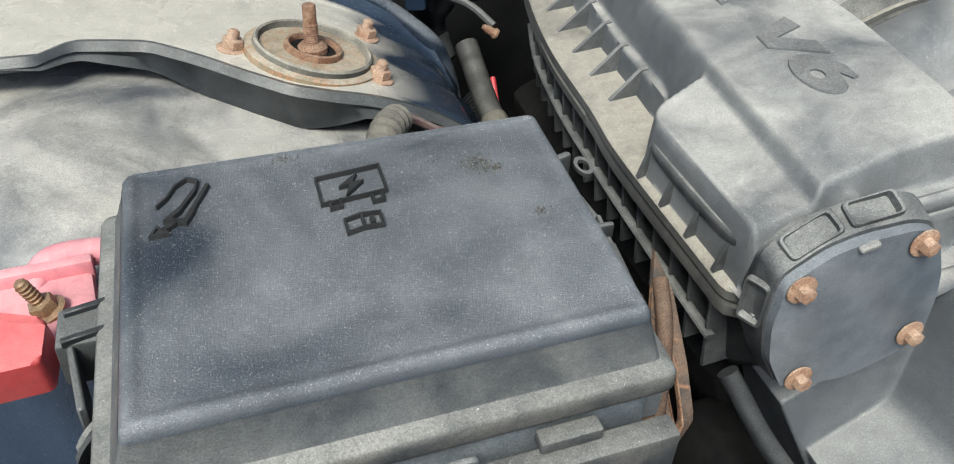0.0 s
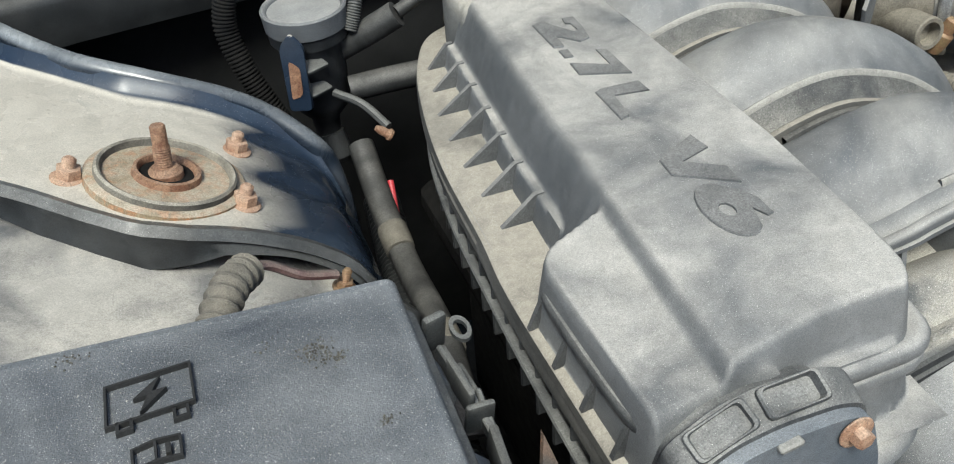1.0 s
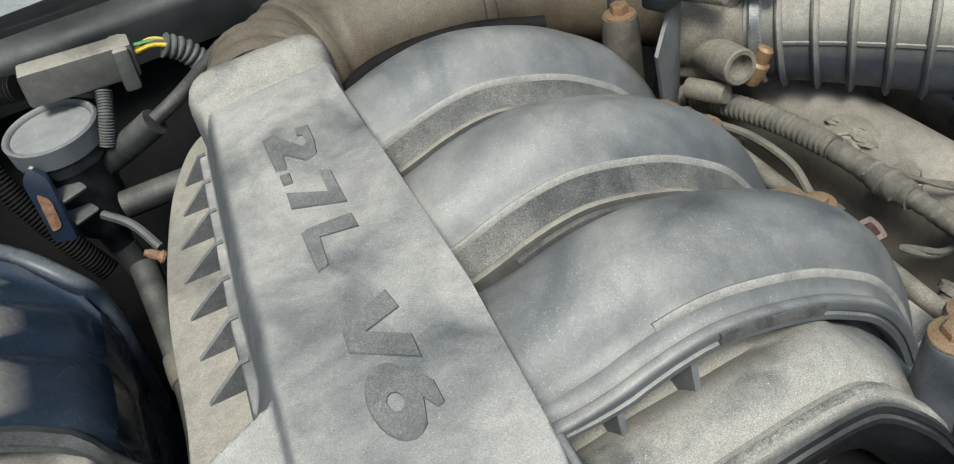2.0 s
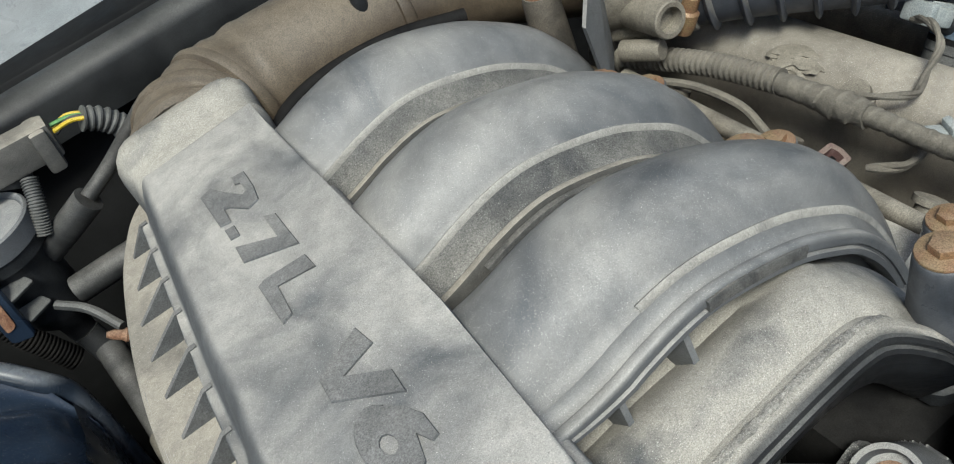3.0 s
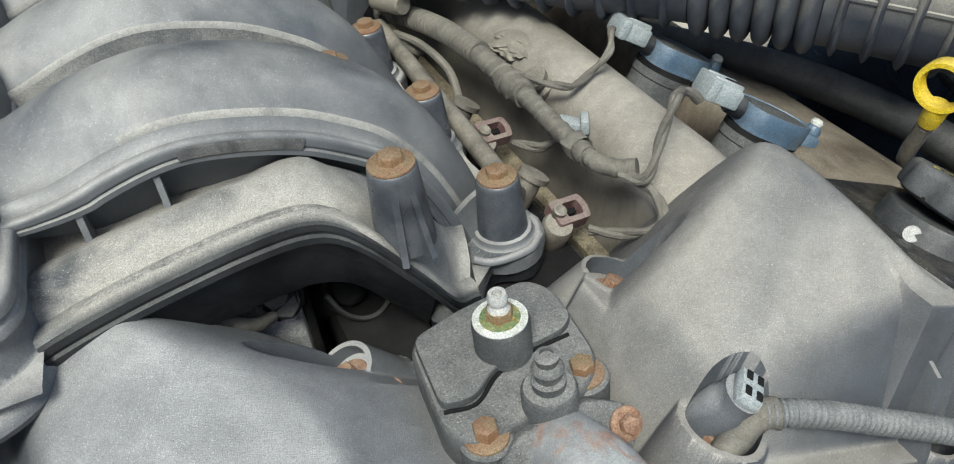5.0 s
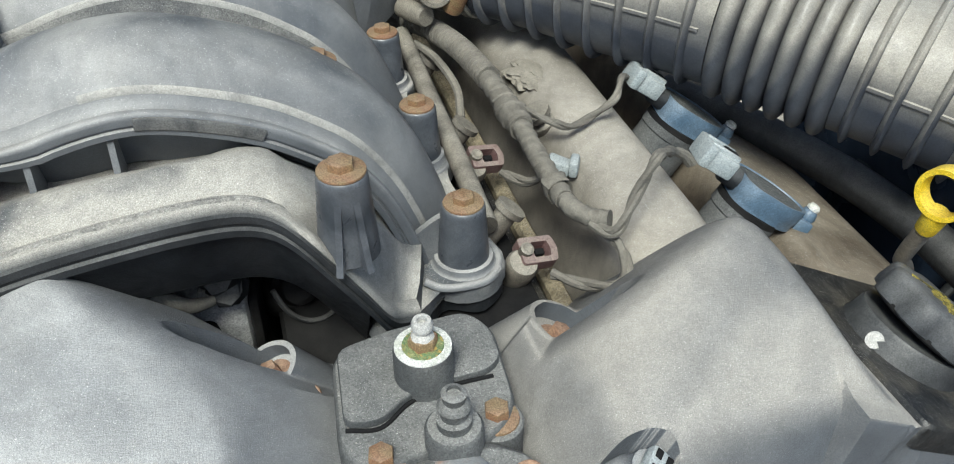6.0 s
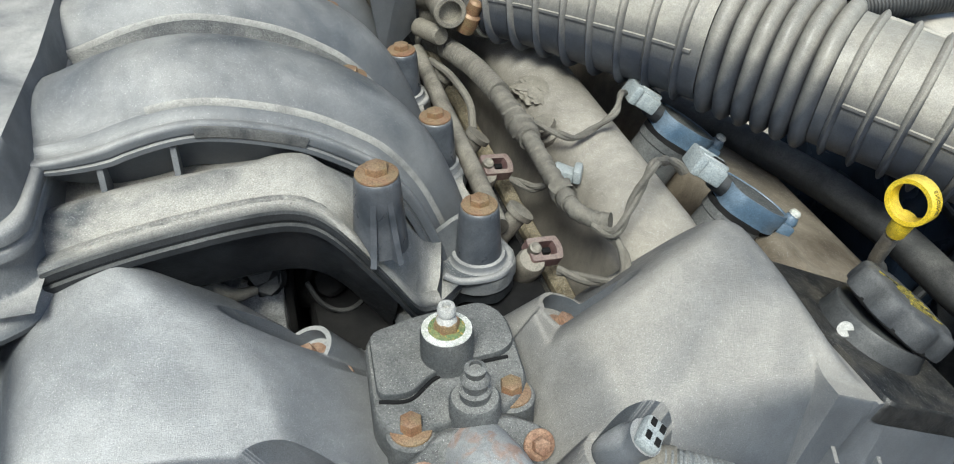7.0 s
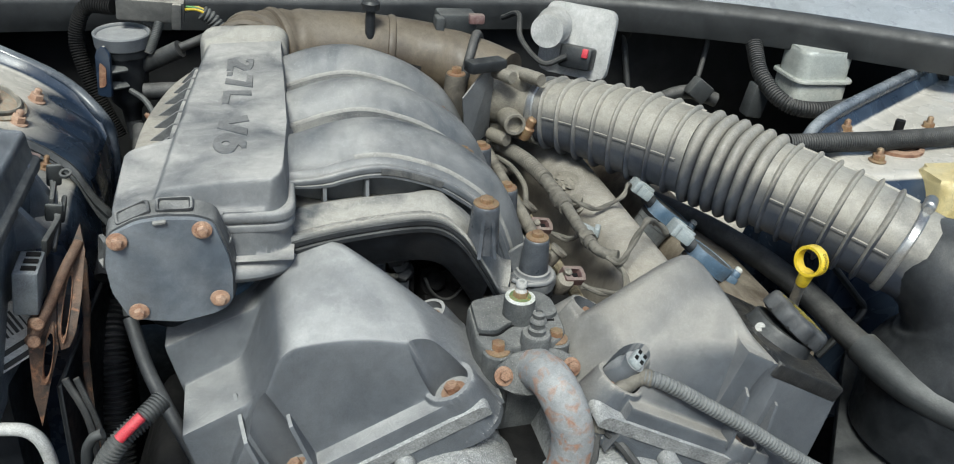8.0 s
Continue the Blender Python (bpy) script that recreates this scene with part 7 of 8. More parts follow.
for y in (0.168, 0.272):
    plug = thing("injector_plug", (0.086, y, 0.755), "faded red injector plug, its lock open", "injector plug", "injector plugs")
    m = axis((0.092, y, 0.762), (0.20, -0.45, 1)) @ Matrix.Rotation(-0.35, 4, "Z")
    bm = bmesh.new()
    lathe(bm, [(0.0085, -0.022), (0.0095, -0.010), (0.0100, -0.002), (0.0085, 0.001), (0, 0.001)], m @ Matrix.Translation((-0.006, -0.004, 0)), 18)
    part("body", bm, CASTING, plug, "dusty brown body")
    o, i_ = rounded([(-0.011, -0.0085), (0.011, -0.0085), (0.013, 0.0), (0.011, 0.0085), (-0.011, 0.0085)], 0.002, 2), rounded([(-0.003, -0.0050), (0.0075, -0.0050), (0.0085, 0.0), (0.0075, 0.0050), (-0.003, 0.0050)], 0.001, 2)
    bm = bmesh.new()
    loft(bm, [[m @ Vector((u + 0.004, w + 0.002, h)) for u, w in ring] for ring, h in ((i_, -0.006), (o, -0.006), (o, 0.0030), (o, 0.0036), (i_, 0.0036), (i_, -0.006))], False)
    part("shell", bm, PINK, plug, "faded red lock frame", 30)
    bm = bmesh.new()
    lathe(bm, [(0.0042, -0.004), (0.0042, 0.0062), (0.0030, 0.0068), (0.0016, 0.0060), (0, 0.0060)], m @ Matrix.Translation((-0.0035, 0.002, 0)), 14)
    part("boss", bm, CASTING, plug)
    bm = bmesh.new()
    box(bm, m @ Vector((0.0065, 0.002, -0.001)), (0.006, 0.004, 0.004), m.to_3x3(), 0.0005, 1)
    part("tongue", bm, SHADOWED, plug)
rail = thing("fuel_rail", (0.075, 0.30, 0.77), "dusty grey fuel rail tube", "fuel rail")
bm = bmesh.new()
tube(bm, [(0.072, 0.190, 0.772), (0.073, 0.25, 0.775), (0.074, 0.34, 0.778), (0.076, 0.44, 0.780)], 0.0068, 14)
part("tube", bm, CASTING, rail)
for y in (0.20, 0.30, 0.40):
    bm = bmesh.new()
    lathe(bm, [(0.007, -0.02), (0.007, 0.008), (0.010, 0.009), (0.010, 0.013), (0, 0.013)], axis((0.083, y, 0.765), (0.6, 0, 0.8)), 14)
    part("injector", bm, CASTING, rail)
bm = bmesh.new()
tube(bm, [(0.083, 0.42, 0.78), (0.09, 0.38, 0.785), (0.096, 0.345, 0.778), (0.092, 0.32, 0.768)], 0.0032, 8)
part("thin_lead", bm, LOOM, loom)

# sensor plug and conduit over the right cover
SLEEVE = surf("grey_sleeve", (0.09, 0.097, 0.10), (0.15, 0.157, 0.157), (0.36, 0.36, 0.34), 0.5, 0.6, patch=60)
cam_lead = thing("sensor_lead", (0.09, -0.02, 0.75), "grey corrugated sensor lead with a taped elbow", "sensor lead")
bm = bmesh.new()
conduit(bm, [(0.088, -0.016, 0.780), (0.100, -0.021, 0.7785), (0.120, -0.0255, 0.769), (0.140, -0.030, 0.7575), (0.160, -0.0355, 0.747), (0.180, -0.041, 0.736), (0.21, -0.048, 0.717), (0.25, -0.056, 0.693), (0.285, -0.060, 0.674)], 0.0060, 0.0036)
part("conduit", bm, SLEEVE, cam_lead, "grey corrugated conduit")
bm = bmesh.new()
taped(bm, [(0.094, -0.0185, 0.7795), (0.086, -0.0150, 0.7790), (0.076, -0.016, 0.774), (0.062, -0.020, 0.767), (0.051, -0.024, 0.760), (0.046, -0.034, 0.742)], 0.0070, 0.012, seed=5)
part("taped_elbow", bm, LOOM, cam_lead, "wrinkled taped elbow")
bm = bmesh.new()
tube(bm, [(0.048, -0.030, 0.748), (0.042, -0.046, 0.72), (0.042, -0.062, 0.68), (0.050, -0.085, 0.65)], 0.0040, 8)
tube(bm, [(0.050, -0.031, 0.747), (0.066, -0.052, 0.735), (0.080, -0.066, 0.712), (0.080, -0.080, 0.67)], 0.0040, 8)
part("thin_leads", bm, BOOT, cam_lead)
sensor = thing("cam_sensor", (0.088, 0.004, 0.77), "grey cam sensor with an open four-way socket", "sensor")
m = axis((0.074, -0.004, 0.779), (0.42, -0.38, 0.82))
bm = bmesh.new()
lathe(bm, [(0.011, -0.02), (0.011, 0.006), (0.0095, 0.008), (0.0095, 0.016), (0, 0.016)], m, 18)
part("body", bm, COVER, sensor)
bm = bmesh.new()
box(bm, m @ Vector((0, 0, 0.019)), (0.0175, 0.0125, 0.008), m.to_3x3(), 0.003)
socket = part("socket", bm, PLUG, sensor)
for u in (-0.0042, 0.0042):
    for w in (-0.0028, 0.0028):
        bm = bmesh.new()
        box(bm, m @ Vector((u, w, 0.0232)), (0.0048, 0.0032, 0.001), m.to_3x3(), 0.0004, 1)
        part("opening", bm, SHADOWED, socket)
front_plug = thing("front_plug", (0.045, -0.10, 0.66), "dark plug with a teal seal and a red lock", "plug")
bm = bmesh.new()
box(bm, (0.055, -0.10, 0.665), (0.05, 0.03, 0.024), Matrix.Rotation(0.2, 3, "Z"), 0.003)
part("shell", bm, BLACK, front_plug)
bm = bmesh.new()
lathe(bm, [(0.010, 0), (0.010, 0.010), (0, 0.010)], axis((0.030, -0.105, 0.668), (-1, -0.2, 0.1)), 16)
part("seal", bm, surf("teal_seal", (0.05, 0.22, 0.24), (0.08, 0.28, 0.3), rough=0.5), front_plug, "teal rubber seal")
bm = bmesh.new()
box(bm, (0.062, -0.105, 0.679), (0.02, 0.012, 0.004), None, 0.001)
part("lock", bm, PINK, front_plug, "red lock tab")

# ---- strut tower on the air box side ----
right_tower = thing("strut_tower", (0.56, 0.36, 0.55), "dusty strut tower with nuts and a braided hose across it", "strut tower", "strut towers")


def right_top(x, y):
    back = 0.325 + 0.60 * (x - 0.44)
    z = 0.832 + 0.02 * (x - 0.54) + 0.024 * max(0, 1 - abs(y - back) / 0.022) ** 1.5
    z = smin(z, 0.85 + 2.0 * (x - 0.462), 0.04)
    z = smin(z, 0.858 - 3 * (y - back - 0.004), 0.012)
    return max(smin(z, 0.84 + 2.2 * (y - 0.225), 0.03), 0.6)


bm = bmesh.new()
relief(bm, 0.43, 1.05, 0.20, 0.72, 70, 70, right_top, 0.50)
part("pressing", bm, PAINT, right_tower, "dust-filmed blue paint", 60)
bm = bmesh.new()
lathe(bm, [(0.036, -0.004), (0.036, 0.003), (0.03, 0.005), (0.028, 0.001), (0.012, 0.002), (0, 0.002)], axis((0.555, 0.308, 0.833), (0, 0, 1)), 32)
part("mount_ring", bm, RUST, right_tower)
for x, y in ((0.521, 0.357), (0.503, 0.268), (0.650, 0.362)):
    nut_on_stud("stud_nut", (x, y, 0.832), UP, 0.0075, right_tower, GOLD, 2.2)
bm = bmesh.new()
lathe(bm, [(0.006, 0), (0.006, 0.028), (0, 0.028)], Matrix.Translation((0.562, 0.316, 0.835)), 12)
part("strut_rod", bm, SHADOWED, right_tower)
bm = bmesh.new()
tube(bm, [(x, 0.327 + 0.60 * (x - 0.44), z) for x, z in ((0.440, 0.800), (0.450, 0.832), (0.475, 0.848), (0.53, 0.854), (0.62, 0.857), (0.75, 0.860), (0.92, 0.862))], 0.009, 14, 6)
part("rear_lip", bm, GLOSS, right_tower, "dark blue rolled rear edge")
braided = thing("braided_hose", (0.6, 0.33, 0.85), "black braided hose lying across the strut tower", "hose")
bm = bmesh.new()
conduit(bm, [(0.40, 0.30, 0.842), (0.46, 0.292, 0.846), (0.53, 0.290, 0.848), (0.63, 0.300, 0.848), (0.75, 0.32, 0.848), (0.95, 0.37, 0.85)], 0.0115, 0.003, 12, 0.04)
part("hose", bm, BOOT, braided)

# washer bottle and a support rod by the air box
bm = bmesh.new()
prism(bm, rounded([(-0.04, -0.03), (0.04, -0.03), (0.04, 0.03), (-0.04, 0.03)], 0.014, 4), Matrix.Translation((0.575, 0.215, 0)), 0.70, 0.838, 0.010, 3)
single("washer_bottle", bm, surf("yellowed_plastic", (0.55, 0.43, 0.17), (0.62, 0.52, 0.27), TAN, 0.2, 0.5, patch=18), "yellowed plastic bottle behind the air box", "bottle")
bm = bmesh.new()
tube(bm, [(0.400, 0.20, 0.762), (0.423, 0.20, 0.739), (0.47, 0.20, 0.693), (0.49, 0.20, 0.672), (0.478, 0.19, 0.662), (0.455, 0.18, 0.655), (0.43, 0.18, 0.62)], 0.006, 10, flat=0.7)
single("support_rod", bm, COWL, "grey bent support rod beside the dipstick", "rod")

# ---- bulkhead, cowl and the bay's closing panels ----
def slab(name, c, s, material, label, category, bevel=0.003, turn=None):
    bm = bmesh.new()
    box(bm, c, s, turn, bevel)
    return single(name, bm, material, label, category, "structure")


slab("bulkhead", (0.1, 0.78, 0.62), (2.0, 0.06, 0.56), PRIMER, "dark painted engine bay bulkhead", "bulkhead")
# floor and front panel are added to close the bay and keep it dark
slab("undertray", (0.0, 0.15, 0.30), (2.2, 1.5, 0.02), SHADOWED, "near-black sheet added to close the bay below the engine", "undertray")
slab("front_closing_panel", (0.0, -0.48, 0.42), (2.0, 0.05, 0.30), PRIMER, "dark panel added to close the bay's lower front", "panel")
slab("side_panel_left", (-1.0, 0.1, 0.58), (0.05, 1.4, 0.50), PAINT, "dark blue inner side panel", "panel")
slab("side_panel_right", (0.98, 0.1, 0.52), (0.05, 1.4, 0.50), PRIMER, "dark inner side panel", "panel")
cowl = thing("cowl", (0.1, 0.78, 0.86), "black cowl edge with a rubber weather strip", "cowl", kind="structure")
EDGE = [(-1.0, 0.58, 0.895), (-0.7, 0.66, 0.895), (-0.4, 0.715, 0.893), (-0.1, 0.735, 0.89), (0.2, 0.735, 0.897), (0.34, 0.70, 0.906), (0.55, 0.61, 0.911), (0.75, 0.48, 0.913), (0.95, 0.37, 0.913)]
line = spline(EDGE, 5)
bm = bmesh.new()
loft(bm, [[(p.x, p.y - 0.012, p.z - 0.045), (p.x, p.y - 0.018, p.z - 0.008), (p.x, p.y - 0.012, p.z + 0.004), (p.x, p.y + 0.01, p.z + 0.007), (p.x + 0.01, p.y + 0.03, p.z - 0.002), (p.x + 0.01, p.y + 0.03, p.z - 0.045)] for p in line])
part("weather_strip", bm, STRIP, cowl, "grey-black rubber weather strip", 60)
bm = bmesh.new()
loft(bm, [[(p.x + 0.01, p.y + 0.028, p.z - 0.006), (p.x + 0.02, p.y + 0.05, p.z + 0.004), (p.x + 0.06, p.y + 0.26, p.z + 0.05), (p.x + 0.06, p.y + 0.26, p.z + 0.03), (p.x + 0.02, p.y + 0.05, p.z - 0.02)] for p in line])
part("cowl_top", bm, PALE, cowl, "pale grey painted cowl top", 60)
bm = bmesh.new()
box(bm, (0.66, 0.62, 0.905), (0.04, 0.018, 0.008), Matrix.Rotation(-0.5, 3, "Z"), 0.002)
part("nozzle", bm, BLACK, cowl, "small black washer nozzle")

tank = thing("brake_fluid_reservoir", (0.61, 0.55, 0.79), "milky white brake fluid reservoir", "reservoir")
bm = bmesh.new()
prism(bm, rounded([(-0.044, -0.036), (0.044, -0.036), (0.044, 0.036), (-0.044, 0.036)], 0.018, 4), Matrix.Translation((0.615, 0.575, 0)), 0.785, 0.830, 0.003, 2)
part("bowl", bm, TANK, tank)
bm = bmesh.new()
prism(bm, rounded([(-0.049, -0.041), (0.049, -0.041), (0.049, 0.041), (-0.049, 0.041)], 0.02, 4), Matrix.Translation((0.615, 0.575, 0)), 0.830, 0.834, 0.001, 1)
part("seam", bm, TANK, tank)
bm = bmesh.new()
prism(bm, rounded([(-0.042, -0.034), (0.042, -0.034), (0.042, 0.034), (-0.042, 0.034)], 0.018, 4), Matrix.Translation((0.615, 0.575, 0)), 0.834, 0.876, 0.008, 3)
part("top", bm, TANK, tank)


def lead(name, label, category, runs, material=BOOT, ribs=False, at=None):
    t = thing(name, at or runs[0][0][0], label, category)
    for pts, r in runs:
        bm = bmesh.new()
        if ribs:
            conduit(bm, pts, r, r * 0.36)
        else:
            tube(bm, pts, r, 12)
        part("run", bm, material, t)
    return t


lead("corrugated_hose", "black corrugated hose beside the brake reservoir", "hose", [([(0.52, 0.60, 0.87), (0.515, 0.55, 0.835), (0.54, 0.50, 0.81), (0.62, 0.49, 0.812), (0.72, 0.52, 0.83), (0.82, 0.54, 0.84)], 0.011)], BOOT, True)
lead("bulkhead_lead", "thin black leads hanging on the bulkhead", "wire", [([(0.36, 0.745, 0.86), (0.375, 0.735, 0.83), (0.38, 0.72, 0.79), (0.385, 0.70, 0.74)], 0.005), ([(0.50, 0.70, 0.87), (0.49, 0.68, 0.84), (0.47, 0.65, 0.81), (0.455, 0.63, 0.785)], 0.004), ([(0.40, 0.66, 0.73), (0.41, 0.64, 0.77), (0.45, 0.63, 0.785), (0.49, 0.62, 0.775)], 0.011)], BOOT)
bm = bmesh.new()
lathe(bm, [(0.035, 0), (0.035, 0.008), (0.025, 0.014), (0, 0.014)], axis((0.355, 0.748, 0.85), (0, -1, 0)), 26)
single("grommet", bm, SHADOWED, "round black rubber grommet in the bulkhead", "grommet")
bm = bmesh.new()
box(bm, (0.452, 0.61, 0.795), (0.035, 0.02, 0.03), Matrix.Rotation(0.6, 3, "Y"), 0.004)
single("loose_plug", bm, COWL, "grey loose plug hanging by its lead", "plug")
bm = bmesh.new()
box(bm, (0.515, 0.555, 0.80), (0.028, 0.024, 0.05), Matrix.Rotation(0.15, 3, "Y"), 0.004)
single("harness_clip", bm, COWL, "grey plastic clip on a corrugated hose", "clip")

# parts behind the engine, beside the crossover
egr = thing("egr_valve", (0.06, 0.60, 0.82), "grey valve block behind the runners", "valve")
bm = bmesh.new()
box(bm, (0.055, 0.565, 0.905), (0.05, 0.035, 0.03), None, 0.004)
box(bm, (0.03, 0.55, 0.89), (0.012, 0.02, 0.055), None, 0.003)
part("block", bm, COWL, egr)
bm = bmesh.new()
box(bm, (0.078, 0.548, 0.915), (0.02, 0.012, 0.012), None, 0.002)
part("tab", bm, PINK, egr, "red tab")
bm = bmesh.new()
lathe(bm, [(0.015, 0), (0.013, 0.05), (0.012, 0.055), (0, 0.055)], Matrix.Translation((0.032, 0.451, 0.82)), 20)
rear_post = part("rear_post", bm, CASTING, egr)
bolt("bolt", (0.032, 0.451, 0.875), UP, 0.0115, rear_post, GOLD)
bm = bmesh.new()
tube(bm, [(0.09, 0.56, 0.88), (0.075, 0.53, 0.90), (0.06, 0.50, 0.88), (0.05, 0.49, 0.84)], 0.006, 10)
part("elbow_hose", bm, BOOT, egr)
bracket = thing("plastic_bracket", (0.055, 0.42, 0.80), "thin grey bracket beside the rear runner", "bracket")
bm = bmesh.new()
v = [(0.03, 0.405, 0.862), (0.075, 0.44, 0.90), (0.078, 0.45, 0.80), (0.04, 0.41, 0.79)]
loft(bm, [[(x, y - 0.002, z) for x, y, z in v], [(x, y + 0.002, z) for x, y, z in v]])
part("blade", bm, PLASTIC, bracket)

# ---- purge valve and hoses between the tower and the manifold ----
purge = thing("purge_valve", (-0.345, 0.54, 0.80), "dark grey canister valve with a pale domed top and blue bracket", "valve")
PV = axis((-0.350, 0.586, 0.784), (-0.02, -0.05, 1))
bm = bmesh.new()
lathe(bm, [(0.010, -0.02), (0.012, 0.0), (0.022, 0.012), (0.024, 0.02), (0.026, 0.072), (0.031, 0.074), (0.031, 0.088), (0, 0.088)], PV, 26)
part("canister", bm, BLACK, purge)
bm = bmesh.new()
lathe(bm, [(0.029, 0.082), (0.0325, 0.084), (0.0330, 0.093), (0.0335, 0.0985), (0.0320, 0.1000), (0.0300, 0.0990), (0.0285, 0.0965), (0.018, 0.0975), (0, 0.0985)], PV, 36)
part("top", bm, COVER, purge, "pale dusty disc top")
bm = bmesh.new()
prism(bm, rounded([(-0.009, -0.03), (0.009, -0.03), (0.009, 0.022), (0.0, 0.032), (-0.009, 0.022)], 0.004, 3), axis((-0.372, 0.546, 0.845), (-0.45, -1, 0.1)), -0.002, 0.002, 0.0006, 1)
part("bracket", bm, PAINT, purge, "dark blue steel bracket")
for z in (0.826, 0.846):
    bm = bmesh.new()
    prism(bm, rounded([(-0.006, -0.008), (0.014, -0.006), (0.012, 0.004), (-0.006, 0.008)], 0.002, 2), axis((-0.360, 0.552, z), (0.1, -0.3, 1)), -0.0012, 0.0012, 0.0004, 1)
    part("lug", bm, COWL, purge, "small grey mounting fin")
bm = bmesh.new()
prism(bm, rounded([(-0.005, -0.020), (0.004, -0.016), (0.005, 0.006), (-0.003, 0.012)], 0.003, 2), axis((-0.3735, 0.5435, 0.845), (-0.45, -1, 0.1)), 0.0, 0.0004)
part("rust_stain", bm, RUST, purge, "orange rust on the bracket")
bm = bmesh.new()
lathe(bm, [(0.0105, 0), (0.0105, 0.022), (0.007, 0.026), (0, 0.026)], axis((-0.348, 0.582, 0.768), (0.1, -0.2, -0.6)), 16)
part("outlet_clip", bm, BLACK, purge)
bm = bmesh.new()
tube(bm, [(-0.330, 0.580, 0.842), (-0.305, 0.566, 0.858), (-0.285, 0.558, 0.870)], 0.0105, 14)
part("hose_stub", bm, BOOT, purge)
bm = bmesh.new()
tube(bm, [(-0.285, 0.558, 0.871), (-0.26, 0.565, 0.880), (-0.22, 0.60, 0.888)], 0.0055, 10)
part("thin_hose", bm, BOOT, purge)
lead("vacuum_hose", "black rubber hose running to the manifold", "hose", [([(-0.33, 0.56, 0.815), (-0.30, 0.555, 0.818), (-0.27, 0.55, 0.82)], 0.0105)], BOOT)
lead("ribbed_lead", "thin ribbed sleeve above the purge valve", "wire sleeve", [([(-0.322, 0.565, 0.862), (-0.314, 0.57, 0.88), (-0.308, 0.58, 0.895)], 0.0055)], COWL, True)
lead("corrugated_conduit", "black corrugated conduit in front of the bulkhead", "conduit", [([(-0.362, 0.61, 0.905), (-0.395, 0.625, 0.90), (-0.41, 0.625, 0.865), (-0.405, 0.615, 0.83), (-0.39, 0.605, 0.79), (-0.37, 0.60, 0.74)], 0.0090)], SHADOWED, True)
main_plug = thing("harness_plug", (-0.31, 0.62, 0.90), "long grey harness plug with yellow and green wires", "plug")
HP = axis((-0.318, 0.60, 0.906), (1, 0.02, -0.06))
bm = bmesh.new()
box(bm, HP @ Vector((0, 0, 0)), (0.024, 0.026, 0.078), HP.to_3x3(), 0.003)
part("shell", bm, DUSTY, main_plug, "grey shell under pale dust")
bm = bmesh.new()
box(bm, HP @ Vector((0, -0.004, 0.03)), (0.034, 0.032, 0.012), HP.to_3x3(), 0.003)
part("collar", bm, DUSTY, main_plug)
for k in range(3):
    bm = bmesh.new()
    box(bm, HP @ Vector((0.004, -0.0135, -0.026 + 0.022 * k)), (0.014, 0.003, 0.017), HP.to_3x3(), 0.001, 1)
    part("latch", bm, COWL, main_plug)
for k, mat_ in enumerate((YELLOW, surf("green_wire", (0.12, 0.3, 0.1), (0.16, 0.34, 0.12), rough=0.5), BOOT, YELLOW)):
    bm = bmesh.new()
    tube(bm, [HP @ Vector((0.009 - 0.006 * k, 0.005 * (k % 2), 0.04)), HP @ Vector((0.008 - 0.004 * k, 0.004, 0.053)), HP @ Vector((0.004 - 0.003 * k, 0.0, 0.066))], 0.0016, 6)
    part("wire", bm, mat_, main_plug)
bm = bmesh.new()
conduit(bm, [HP @ Vector((0, 0, 0.060)), (-0.247, 0.602, 0.894), (-0.235, 0.602, 0.878), (-0.222, 0.61, 0.868)], 0.0085, 0.005)
part("sleeve", bm, COWL, main_plug)
bm = bmesh.new()
box(bm, (-0.318, 0.60, 0.898), (0.03, 0.018, 0.022), Matrix.Rotation(0.5, 3, "Y"), 0.003)
single("small_plug", bm, BLACK, "small black plug with a red lock beside the purge valve", "plug")

# hoses low in the gap beside the fuse box
taped_hose = lead("taped_hose", "dusty grey hose hanging in the gap beside the strut tower", "hose", [([(-0.335, 0.53, 0.78), (-0.335, 0.48, 0.75), (-0.335, 0.42, 0.735), (-0.338, 0.34, 0.745), (-0.347, 0.28, 0.755), (-0.352, 0.25, 0.74)], 0.0105)], BOOT)
for at, way in (((-0.335, 0.450, 0.741), (0, 1, 0.3)), ((-0.3395, 0.325, 0.7475), (0.08, 1, -0.15))):
    bm = bmesh.new()
    lathe(bm, [(0.0100, -0.012), (0.0114, -0.011), (0.0118, 0.0), (0.0114, 0.011), (0.0100, 0.012)], axis(at, way), 20)
    part("tape_band", bm, LOOM, taped_hose, "dusty band of tape")
lead("wide_conduit", "wide black corrugated hose low in the gap", "hose", [([(-0.32, 0.56, 0.70), (-0.33, 0.48, 0.69), (-0.345, 0.38, 0.69), (-0.352, 0.26, 0.68), (-0.35, 0.20, 0.60), (-0.35, 0.14, 0.50)], 0.015)], BLACK, True)
lead("red_lead", "red wire in black sleeve dropping into the gap", "wire", [([(-0.322, 0.50, 0.76), (-0.326, 0.47, 0.73), (-0.322, 0.43, 0.70)], 0.0026)], WIRE_RED)
bm = bmesh.new()
lathe(bm, [(0.0045, 0), (0.005, 0.002), (0.0035, 0.004), (0.0035, 0.010), (0.002, 0.014), (0, 0.014)], axis((-0.316, 0.50, 0.80), (-0.6, 0.1, 0.5)), 9)
